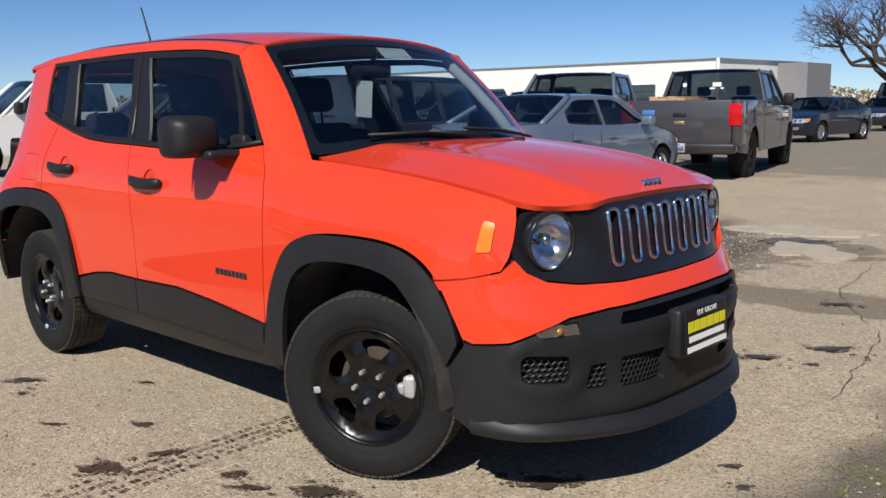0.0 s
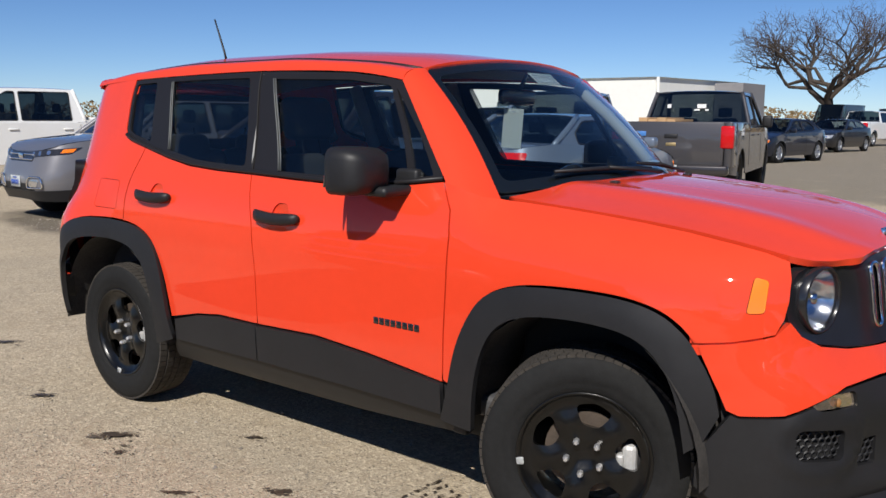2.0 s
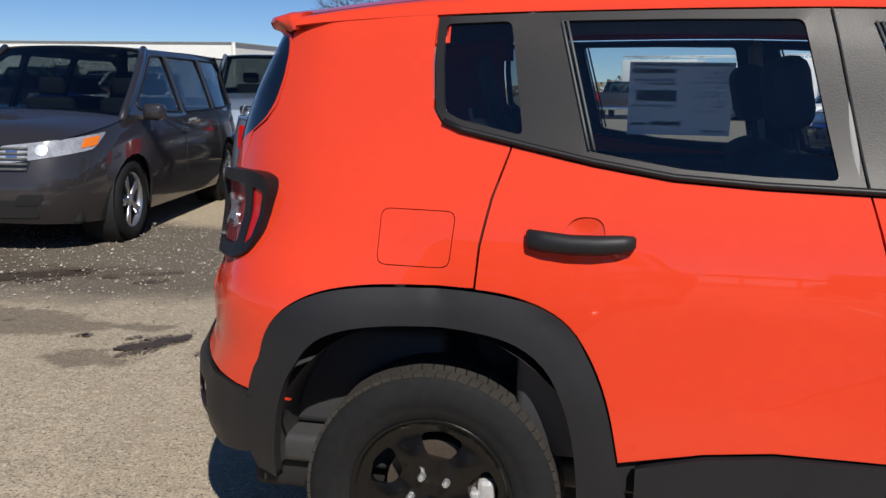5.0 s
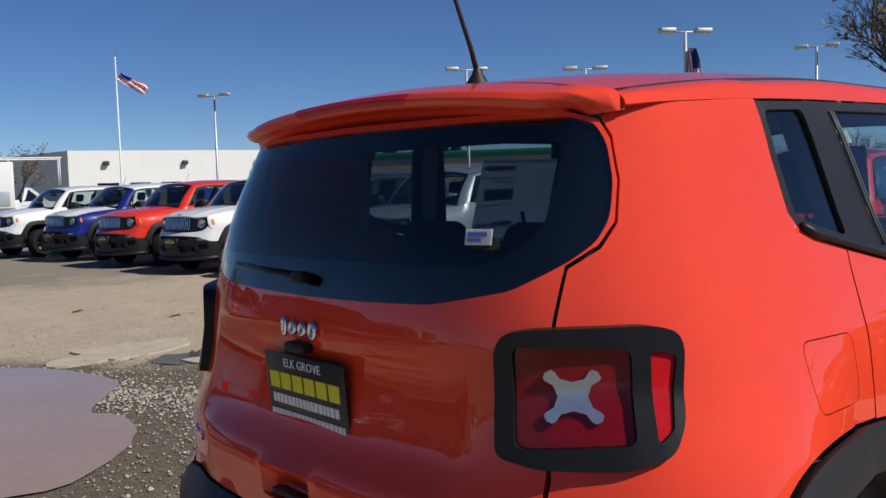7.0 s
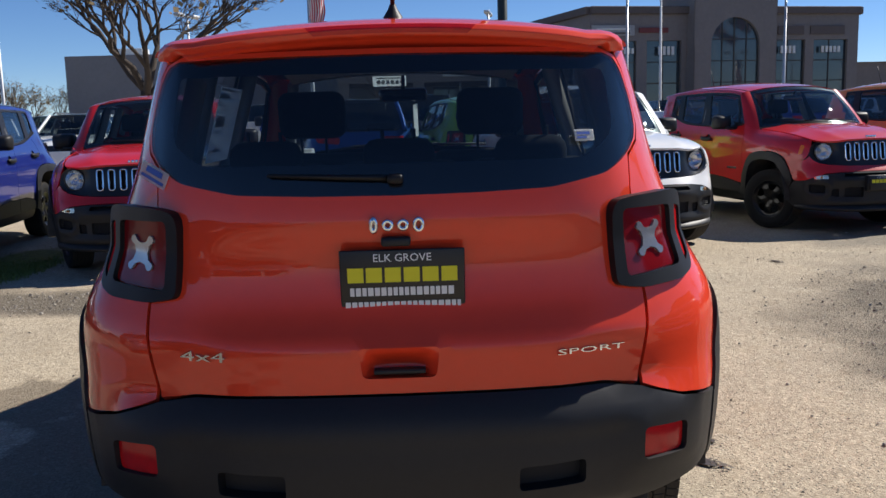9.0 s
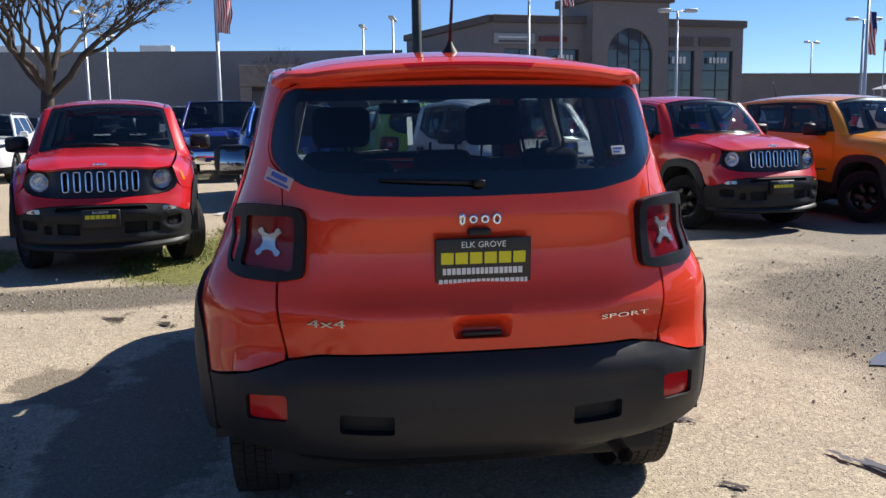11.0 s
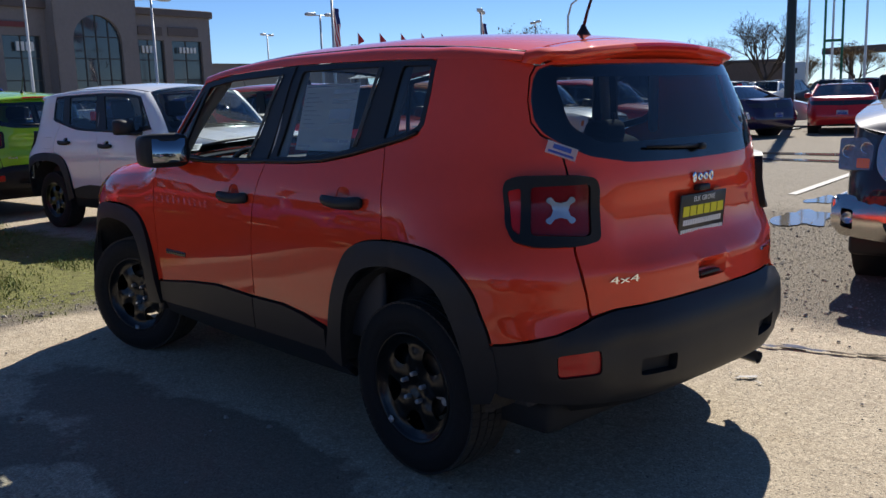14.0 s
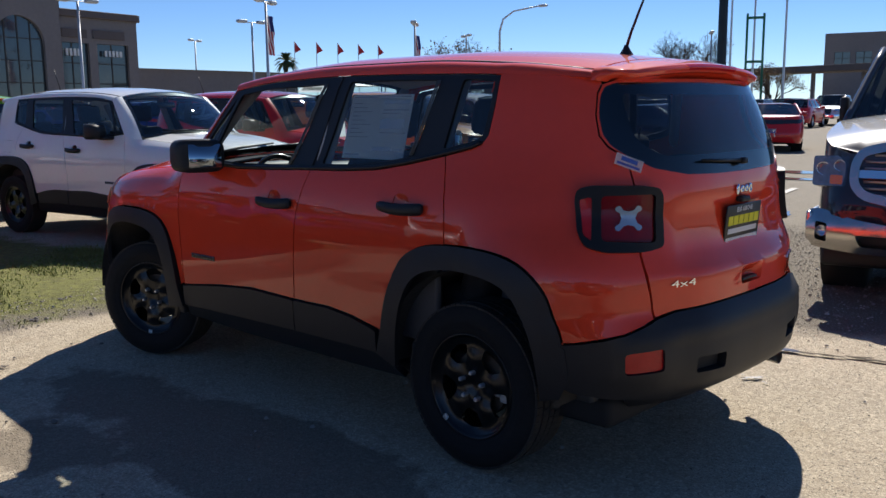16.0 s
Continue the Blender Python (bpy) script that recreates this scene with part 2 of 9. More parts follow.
def sheet(fn, outer, holes=(), step=0.05, thick=0.012, off=0.0, hint=None):
    """A curved panel: an outline filled flat, bent by fn, offset along its normal, with a turned-in edge."""
    v, f = fill(outer, holes, step)
    e = 0.004
    P = [Vector(fn(a, b)) for a, b in v]
    N = []
    for (a, b), p in zip(v, P):
        n = (Vector(fn(a + e, b)) - Vector(fn(a - e, b))).cross(Vector(fn(a, b + e)) - Vector(fn(a, b - e)))
        N.append(n.normalized() if n.length > 1e-9 else Vector((0, 0, 1)))
    mid = len(P) // 2
    score = 0
    for p, n in zip(P[:: max(1, len(P) // 40)], N[:: max(1, len(P) // 40)]):
        out = Vector(hint) if hint is not None else p - Vector((min(max(p.x, -1.2), 1.2), 0, 0.75))
        score += n.dot(out)
    if score < 0:
        N = [-n for n in N]
        f = f[:, ::-1]
    P = [p + n * off for p, n in zip(P, N)]
    verts, faces = [tuple(p) for p in P], [tuple(int(i) for i in t) for t in f]
    if thick:
        seen = {}
        for t in faces:
            for i in range(3):
                k = (t[i], t[(i + 1) % 3])
                if (k[1], k[0]) in seen:
                    seen[(k[1], k[0])] = None
                else:
                    seen[k] = True
        rim = [k for k, val in seen.items() if val and seen.get((k[1], k[0]), 0) is not None]
        top, low = {}, {}
        for i, j in rim:
            for q in (i, j):
                if q not in top:
                    top[q] = len(verts)
                    verts.append(tuple(P[q]))
                    low[q] = len(verts)
                    verts.append(tuple(P[q] - N[q] * thick))
        faces += [(top[j], top[i], low[i], low[j]) for i, j in rim]
    me = bpy.data.meshes.new("sheet")
    me.from_pydata(verts, [], faces)
    me.validate()
    return me


def lathe(profile, n=48, axis="y"):
    """Turn a profile of (radius, along) about an axis."""
    bm = bmesh.new()
    rings = []
    for r, h in profile:
        ring = []
        for i in range(n):
            a = 2 * math.pi * i / n
            c = (r * math.cos(a), h, r * math.sin(a)) if axis == "y" else ((h, r * math.cos(a), r * math.sin(a)) if axis == "x" else (r * math.cos(a), r * math.sin(a), h))
            ring.append(bm.verts.new(c))
        rings.append(ring)
    for a, b in zip(rings, rings[1:]):
        for i in range(n):
            bm.faces.new((a[i], a[(i + 1) % n], b[(i + 1) % n], b[i]))
    bmesh.ops.recalc_face_normals(bm, faces=bm.faces)
    return bm


def rbox(bm, x0, x1, y0, y1, z0, z1, r=0.02, seg=2, m=None, mat=0):
    """A box with rounded edges, added to bm."""
    t = bmesh.new()
    bmesh.ops.create_cube(t, size=1)
    for v in t.verts:
        v.co = Vector(((x0 + x1) / 2 + v.co.x * (x1 - x0), (y0 + y1) / 2 + v.co.y * (y1 - y0), (z0 + z1) / 2 + v.co.z * (z1 - z0)))
    if r:
        bmesh.ops.bevel(t, geom=t.edges[:], offset=min(r, 0.49 * min(abs(x1 - x0), abs(y1 - y0), abs(z1 - z0))), segments=seg, profile=0.5, affect="EDGES")
    if m is not None:
        bmesh.ops.transform(t, matrix=m, verts=t.verts[:])
    return join(bm, t, mat)


def join(bm, t, mat=0):
    """Add the bmesh t to bm."""
    lut = {}
    for v in t.verts:
        lut[v] = bm.verts.new(v.co)
    for fc in t.faces:
        try:
            g = bm.faces.new([lut[v] for v in fc.verts])
            g.material_index, g.smooth = mat or fc.material_index, fc.smooth
        except ValueError:
            pass
    t.free()
    return bm


def tube(bm, pts, r, n=8, closed=False, mat=0, caps=True):
    """A round bar along points; r may be one radius or one for each point."""
    pts = [Vector(p) for p in pts]
    k = len(pts)
    rr = r if isinstance(r, (list, tuple)) else [r] * k
    rings, up = [], None
    for i, p in enumerate(pts):
        a, b = (pts[i - 1], pts[(i + 1) % k]) if closed else (pts[max(i - 1, 0)], pts[min(i + 1, k - 1)])
        d = (b - a).normalized()
        if up is None:
            up = d.orthogonal().normalized()
        up = (up - d * up.dot(d)).normalized()
        side = d.cross(up)
        rings.append([bm.verts.new(p + (up * math.cos(2 * math.pi * j / n) + side * math.sin(2 * math.pi * j / n)) * rr[i]) for j in range(n)])
    pairs = list(zip(rings, rings[1:])) + ([(rings[-1], rings[0])] if closed else [])
    for a, b in pairs:
        for j in range(n):
            f = bm.faces.new((a[j], a[(j + 1) % n], b[(j + 1) % n], b[j]))
            f.material_index = mat
    if caps and not closed:
        for ring, rev in ((rings[0], True), (rings[-1], False)):
            f = bm.faces.new(ring[::-1] if rev else ring)
            f.material_index = mat
    return bm


def lettering(text, size, m, depth=0.003):
    """Mesh of a line of text, centred, standing in the x-y plane of m."""
    cu = bpy.data.curves.new("lettering", "FONT")
    cu.body, cu.size, cu.extrude, cu.align_x, cu.align_y = text, size, depth, "CENTER", "CENTER"
    cu.resolution_u = 2
    ob = bpy.data.objects.new("lettering", cu)
    scene.collection.objects.link(ob)
    me = bpy.data.meshes.new_from_object(ob.evaluated_get(bpy.context.evaluated_depsgraph_get()))
    bpy.data.objects.remove(ob)
    me.transform(m)
    return me


def thing(name, label, category, group="", m=None, kind=""):
    ob = new(name)
    if m is not None:
        ob.matrix_world = m
    return tagged(ob, label, category, group, kind)

# ---- the compact off-road wagon: one body, laid out in metres about its own middle ----
SIDE_Y = Curve([0.15, 0.3, 0.45, 0.65, 0.85, 0.98, 1.06, 1.12, 1.2, 1.3, 1.4, 1.5, 1.545, 1.58], [0.79, 0.815, 0.828, 0.835, 0.836, 0.825, 0.808, 0.785, 0.752, 0.72, 0.693, 0.664, 0.645, 0.62])
TAIL_X = Curve([0.2, 0.3, 0.42, 0.52, 0.60, 0.66, 0.69, 0.75, 0.82, 0.9, 1.0, 1.09, 1.2, 1.3, 1.45, 1.55], [-1.93, -2.0, -2.055, -2.065, -2.06, -2.04, -2.015, -2.02, -2.012, -1.985, -1.97, -1.965, -1.945, -1.91, -1.83, -1.77])
NOSE_X = Curve([0.18, 0.25, 0.32, 0.42, 0.55, 0.62, 0.68, 0.73, 0.8, 0.9, 0.97, 1.03], [1.99, 2.04, 2.085, 2.10, 2.10, 2.09, 2.055, 2.01, 1.99, 1.975, 1.96, 1.93])
REAR_W = [0, 0.2, 0.351, 0.454, 0.539, 0.602, 0.666, 0.74, 0.815, 0.927, 1.08, 1.28]
REAR_PX = Curve(REAR_W, [-1.955, -1.95, -1.935, -1.91, -1.88, -1.85, -1.81, -1.76, -1.70, -1.6, -1.45, -1.25])
REAR_PY = Curve(REAR_W, [0, 0.2 / 0.83, 0.35 / 0.83, 0.45 / 0.83, 0.53 / 0.83, 0.585 / 0.83, 0.635 / 0.83, 0.69 / 0.83, 0.735 / 0.83, 0.785 / 0.83, 0.815 / 0.83, 1])
REAR_B = Curve([0, 0.3, 0.54, 0.7, 0.9, 1.1, 1.28], [1, 1, 0.9, 0.65, 0.3, 0.08, 0])
NOSE_W = [0, 0.18, 0.351, 0.484, 0.588, 0.667, 0.752, 0.832, 0.959, 1.111, 1.312]
NOSE_PX = Curve(NOSE_W, [1.96, 1.955, 1.94, 1.91, 1.88, 1.845, 1.79, 1.72, 1.6, 1.45, 1.25])
NOSE_PY = Curve(NOSE_W, [0, 0.18 / 0.83, 0.35 / 0.83, 0.48 / 0.83, 0.58 / 0.83, 0.65 / 0.83, 0.715 / 0.83, 0.755 / 0.83, 0.795 / 0.83, 0.82 / 0.83, 1])
NOSE_B = Curve([0, 0.25, 0.57, 0.72, 0.86, 1.1, 1.31], [1, 1, 0.66, 0.5, 0.3, 0.08, 0])
HOOD_Z = Curve([0.7, 0.9, 1.2, 1.5, 1.7, 1.8, 1.9], [1.115, 1.105, 1.085, 1.055, 1.022, 1.0, 0.972])
HOOD_Y = Curve([0.7, 1.2, 1.5, 1.7, 1.8, 1.86, 1.92], [0.672, 0.668, 0.658, 0.642, 0.628, 0.60, 0.50])
SHOULDER = Curve([0, 0.012, 0.035, 0.07, 0.11, 0.17, 0.26], [0, 0.22, 0.46, 0.68, 0.83, 0.95, 1])
ROOF_C = Curve([-1.8, -1.6, -1.3, -0.8, -0.3, 0.1, 0.3, 0.47], [1.572, 1.604, 1.636, 1.66, 1.66, 1.642, 1.625, 1.600])
WIN_TOP = Curve([-1.8, -1.6, -1.25, -1.0, -0.4, -0.1, 0.17, 0.42, 0.5], [1.50, 1.522, 1.541, 1.549, 1.558, 1.553, 1.541, 1.508, 1.49])


REAR_IN = Curve([0, 0.4, 0.539, 0.6, 0.666, 0.74, 0.815, 0.927, 1.08, 1.28], [0, 0, 0.12, 0.25, 0.42, 0.6, 0.75, 0.9, 1, 1])
REAR_HIP = Curve([0, 0.45, 0.539, 0.602, 0.666, 0.74, 0.815, 0.927, 1.08, 1.28], [0, 0.015, 0.037, 0.060, 0.084, 0.098, 0.099, 0.086, 0.052, 0.006])
HIP_Z = Curve([0.3, 0.5, 0.8, 0.88, 0.94, 1.02, 1.1], [0.75, 0.95, 1, 0.82, 0.5, 0.1, 0])


def tail(w, z):
    a = abs(w)
    y = REAR_PY(a) * 0.83 - (0.83 - SIDE_Y(z)) * REAR_IN(a) + REAR_HIP(a) * HIP_Z(z)
    return (REAR_PX(a) + REAR_B(a) * (TAIL_X(z) + 1.955), math.copysign(y, w), z)


def nose(w, z):
    a = abs(w)
    x = NOSE_PX(a) + NOSE_B(a) * (NOSE_X(z) - 1.96)
    y = NOSE_PY(a) * SIDE_Y(min(z, 0.85))
    top, yh = HOOD_Z(x), HOOD_Y(x)
    if y > yh:
        y = yh + (y - yh) * SHOULDER(max(top - z, 0.0))
    return (x, math.copysign(y, w), z)


def flank(s):
    """Side surface for s = -1 (right) or 1 (left): u runs with x and goes on round the corners."""

    def fn(u, z):
        if u < -1.25:
            return tail(s * (1.28 - (-1.25 - u)), z)
        if u > 0.75:
            if u > 1.25:
                return nose(s * (1.312 - (u - 1.25)), z)
            y0, top, yh = SIDE_Y(min(z, 0.85)), HOOD_Z(u), HOOD_Y(u)
            y = yh + (y0 - yh) * SHOULDER(max(top - z, 0.0)) if y0 > yh else y0
            k = min(max((u - 0.75) / 0.25, 0), 1)
            k = k * k * (3 - 2 * k)
            return (u, s * (y * k + SIDE_Y(z) * (1 - k)), z)
        return (u, s * SIDE_Y(z), z)

    return fn


def roof_z(x, y):
    q = abs(y) / 0.58
    return ROOF_C(x) - 0.045 * q * q - 0.018 * q**8


def hood(x, q):
    """q runs from -1 to 1 across the bonnet."""
    yh = HOOD_Y(x)
    k = min(max((1.95 - x) / 0.30, 0), 1)
    k = math.sqrt(max(1 - (1 - k) ** 2, 0))
    rise = (0.018 + 0.042 * k) * (1 - abs(q) ** 2.4) + 0.010 * math.exp(-((abs(q) - 0.62) / 0.12) ** 2) * k
    return (x + 0.055 * (1 - q * q) * (1 - k) * 0.5, q * yh, HOOD_Z(x) + rise)


def shield(q, t):
    """Windscreen: q across, t from the base up."""
    y = q * (0.665 + (0.562 - 0.665) * t)
    x0, x1 = 1.04 - 0.17 * q * q, 0.505 - 0.045 * q * q
    z0, z1 = 1.118 + 0.035 * (1 - q * q), 1.545 + 0.05 * (1 - q * q)
    bow = 0.02 * math.sin(math.pi * t)
    return (x0 + (x1 - x0) * t + bow, y, z0 + (z1 - z0) * t + bow * 0.6)


DLO = [(-1.283, 1.532), (-1.284, 1.42), (-1.274, 1.305), (-1.250, 1.270), (-1.20, 1.250), (-1.03, 1.214), (-0.88, 1.183), (-0.70, 1.155), (-0.5, 1.143), (-0.265, 1.137), (0, 1.128), (0.26, 1.122), (0.5, 1.131), (0.715, 1.157),
       (0.585, 1.332), (0.435, 1.498), (0.40, 1.506), (0.17, 1.534), (-0.2, 1.549), (-0.4, 1.552), (-0.7, 1.549), (-1.03, 1.542)]
ARCH_OUT = [(-0.505, 0.135), (-0.475, 0.28), (-0.43, 0.39), (-0.37, 0.475), (-0.28, 0.52), (-0.17, 0.54), (0.0, 0.547), (0.16, 0.54), (0.27, 0.51), (0.35, 0.445), (0.39, 0.35), (0.41, 0.225)]
ARCH_IN = [(-0.40, 0.0), (-0.39, 0.15), (-0.36, 0.28), (-0.305, 0.383), (-0.2, 0.44), (0.0, 0.457), (0.18, 0.44), (0.265, 0.38), (0.31, 0.26), (0.33, 0.10)]


def rounded(pts, times=2):
    """Cut the corners of an open line; its ends stay."""
    for _ in range(times):
        out = [pts[0]]
        for (x0, z0), (x1, z1) in zip(pts, pts[1:]):
            out += [(x0 * 0.75 + x1 * 0.25, z0 * 0.75 + z1 * 0.25), (x0 * 0.25 + x1 * 0.75, z0 * 0.25 + z1 * 0.75)]
        pts = out + [pts[-1]]
    return pts


ARCH_OUT, ARCH_IN = rounded(ARCH_OUT), rounded(ARCH_IN)


def arch(pts, x0, mirror=False):
    k, h = ((0.97 if pts is ARCH_OUT else 1.0), 1.0) if mirror else (0.955, 0.955)
    return [(x0 + (-x if mirror else x) * (k if x < 0 or not mirror else 1.0), 0.345 + z * h) for x, z in pts]


def number_card(name, parent, at, lean, facing):
    """Black dealer card with one readable line and bars for the rest; facing: degrees about z of its outward side."""
    bm = rbox(bmesh.new(), -0.149, 0.149, -0.003, 0.004, -0.078, 0.078, 0.0035, 2)
    card = part(name, bm, PLATEBLACK, parent, "black dealer card in place of a number plate")
    card.matrix_local = Matrix.Translation(at) @ pose(0, 0, 0, 0, 0, facing) @ pose(0, 0, 0, lean, 0, 0)
    flat = pose(0, -0.0042, 0, 90, 0, 0)
    part("city_line", lettering("ELK GROVE", 0.027, flat @ Matrix.Translation((0, 0.058, 0)), 0.0006), INKWHITE, card, "white lettering", False)
    bars = bmesh.new()
    xs = [-0.131, -0.087, -0.042, 0.003, 0.048, 0.093]
    for x in xs:
        rbox(bars, x, x + 0.038, -0.0048, -0.003, -0.001, 0.035, 0)
    part("name_print", bars, INKYELLOW, card, "yellow bars of a dealer name", False)
    bars = bmesh.new()
    rng = random.Random(4)
    for z, h, a, b in ((-0.034, 0.020, -0.126, 0.126), (-0.068, 0.019, -0.138, 0.138)):
        x = a
        while x < b - 0.006:
            wd = rng.choice((0.010, 0.012, 0.013))
            rbox(bars, x, min(x + wd, b), -0.0048, -0.003, z, z + h, 0)
            x += wd + 0.0035
    part("small_print", bars, INKWHITE, card, "white bars of small print", False)
    return card


def wheel_meshes():
    """Tyre, rim and the small pieces, made once; outward is -y."""
    prof = [(0.212, 0.088), (0.222, 0.100), (0.245, 0.108), (0.285, 0.111), (0.315, 0.106), (0.332, 0.097), (0.338, 0.086), (0.3385, 0.0), (0.338, -0.086), (0.332, -0.097), (0.315, -0.106), (0.285, -0.111), (0.262, -0.1115), (0.258, -0.109), (0.245, -0.108), (0.222, -0.100), (0.212, -0.088)]
    ty = lathe(prof, 64)
    tr = bmesh.new()
    rng = random.Random(2)
    for row, (y0, y1, shift) in enumerate(((-0.098, -0.060, 0), (-0.054, -0.020, 0.5), (-0.015, 0.015, 0.2), (0.020, 0.054, 0.7), (0.060, 0.098, 0.4))):
        n = 72
        for i in range(n):
            a, da = 2 * math.pi * (i + shift) / n, 2 * math.pi / n * 0.44
            sk = 0.012 if row % 2 else -0.012
            vs = []
            for r in (0.332, 0.3440):
                if row in (0, 4) and r > 0.34:
                    r = 0.3412
                for aa, yy in ((a - da, y0), (a + da, y0), (a + da + sk, y1), (a - da + sk, y1)):
                    vs.append(tr.verts.new((r * math.cos(aa), yy, r * math.sin(aa))))
            for q in ((4, 5, 6, 7), (0, 1, 5, 4), (1, 2, 6, 5), (2, 3, 7, 6), (3, 0, 4, 7)):
                tr.faces.new([vs[j] for j in q])
    bmesh.ops.recalc_face_normals(tr, faces=tr.faces)
    tread = bpy.data.meshes.new("tread")
    tr.to_mesh(tread)
    tr.free()
    tread.materials.append(TREAD)
    tyre = bpy.data.meshes.new("tyre")
    ty.to_mesh(tyre)
    ty.free()
    tyre.materials.append(RUBBER)
    tyre.polygons.foreach_set("use_smooth", [True] * len(tyre.polygons))

    holes = []
    for k in range(5):
        c = 2 * math.pi * (k + 0.25) / 5
        pts = [(0.102, -0.24), (0.172, -0.37), (0.182, 0.0), (0.172, 0.37), (0.102, 0.24)]
        holes.append(soft([(r * math.cos(c + a), r * math.sin(c + a)) for r, a in pts], 0.022))

    def face(a, b):
        r, th = math.hypot(a, b), math.atan2(b, a)
        spoke = 0.5 + 0.5 * math.cos(5 * (th - 2 * math.pi * 0.25 / 5) + math.pi)
        d = -0.070 - 0.018 * math.exp(-((r - 0.115) / 0.05) ** 2) * spoke + (0.012 if r < 0.035 else 0.0) - 0.020 * max(0, (r - 0.17) / 0.035) ** 2
        return (a, d, b)

    ring = [(0.204 * math.cos(2 * math.pi * i / 60), 0.204 * math.sin(2 * math.pi * i / 60)) for i in range(60)]
    rim = bmesh.new()
    rim.from_mesh(sheet(face, ring, holes, 0.016, 0.018, hint=(0, -1, 0)))
    join(rim, lathe([(0.203, -0.088), (0.209, -0.096), (0.214, -0.100), (0.219, -0.101), (0.220, -0.097), (0.212, -0.088), (0.200, -0.070), (0.195, 0.0), (0.205, 0.09)], 60))
    rim_me = bpy.data.meshes.new("rim")
    rim.to_mesh(rim_me)
    rim.free()
    rim_me.materials.append(WHEELBLACK)
    rim_me.polygons.foreach_set("use_smooth", [True] * len(rim_me.polygons))
    nut = lathe([(0.0, -0.103), (0.006, -0.103), (0.009, -0.099), (0.0105, -0.096), (0.0105, -0.068)], 6)
    nut_me = bpy.data.meshes.new("nut")
    nut.to_mesh(nut_me)
    nut.free()
    nut_me.materials.append(NUTSTEEL)
    disc = lathe([(0.05, -0.03), (0.135, -0.03), (0.137, -0.02), (0.137, 0.0), (0.0, 0.0)], 40)
    disc_me = bpy.data.meshes.new("disc")
    disc.to_mesh(disc_me)
    disc.free()
    disc_me.materials.append(material("dull_brake_disc", (0.11, 0.085, 0.065), 0.6, 0.5, var=0.3, var_scale=25))
    cal = rbox(bmesh.new(), 0.115, 0.165, -0.055, 0.02, -0.055, 0.045, 0.016)
    rbox(cal, 0.098, 0.125, -0.062, -0.02, -0.03, 0.012, 0.008)
    cal_me = bpy.data.meshes.new("caliper")
    cal.to_mesh(cal_me)
    cal.free()
    cal_me.materials.append(material("pale_caliper", (0.45, 0.45, 0.44), 0.5, 0.3, var=0.2))
    wt = rbox(bmesh.new(), -0.012, 0.012, -0.104, -0.094, -0.20 - 0.018, -0.20 + 0.006, 0.004)
    wt_me = bpy.data.meshes.new("weight")
    wt.to_mesh(wt_me)
    wt.free()
    wt_me.materials.append(PAPER)
    return tyre, tread, rim_me, nut_me, disc_me, cal_me, wt_me


def add_wheel(parent, meshes, x, y, steer, spin):
    tyre, tread, rim, nut, disc, cal, wt = meshes
    w = new("wheel", tyre)
    w.parent = parent
    w["label"] = "black rubber tyre on a black five-spoke wheel"
    w.matrix_local = pose(x, y, 0.331, 0, 0, steer + (180 if y > 0 else 0)) @ pose(0, 0, 0, 0, spin, 0) @ Matrix.Scale(0.964, 4)
    r = new("rim", rim)
    r.parent = w
    t = tagged(new("tread", tread), kind="stuff")
    t.parent = w
    for k in range(5):
        a = 2 * math.pi * (k + 0.75) / 5
        n = new("lug_nut", nut)
        n.parent = w
        n.location = (0.057 * math.cos(a), 0, 0.057 * math.sin(a))
    for nm, me in (("brake_disc", disc), ("brake_caliper", cal), ("balance_weight", wt)):
        o = new(nm, me)
        o.parent = w
        if nm == "brake_caliper":
            o.matrix_local = pose(0, 0, 0, 0, -spin, 0)
    return w


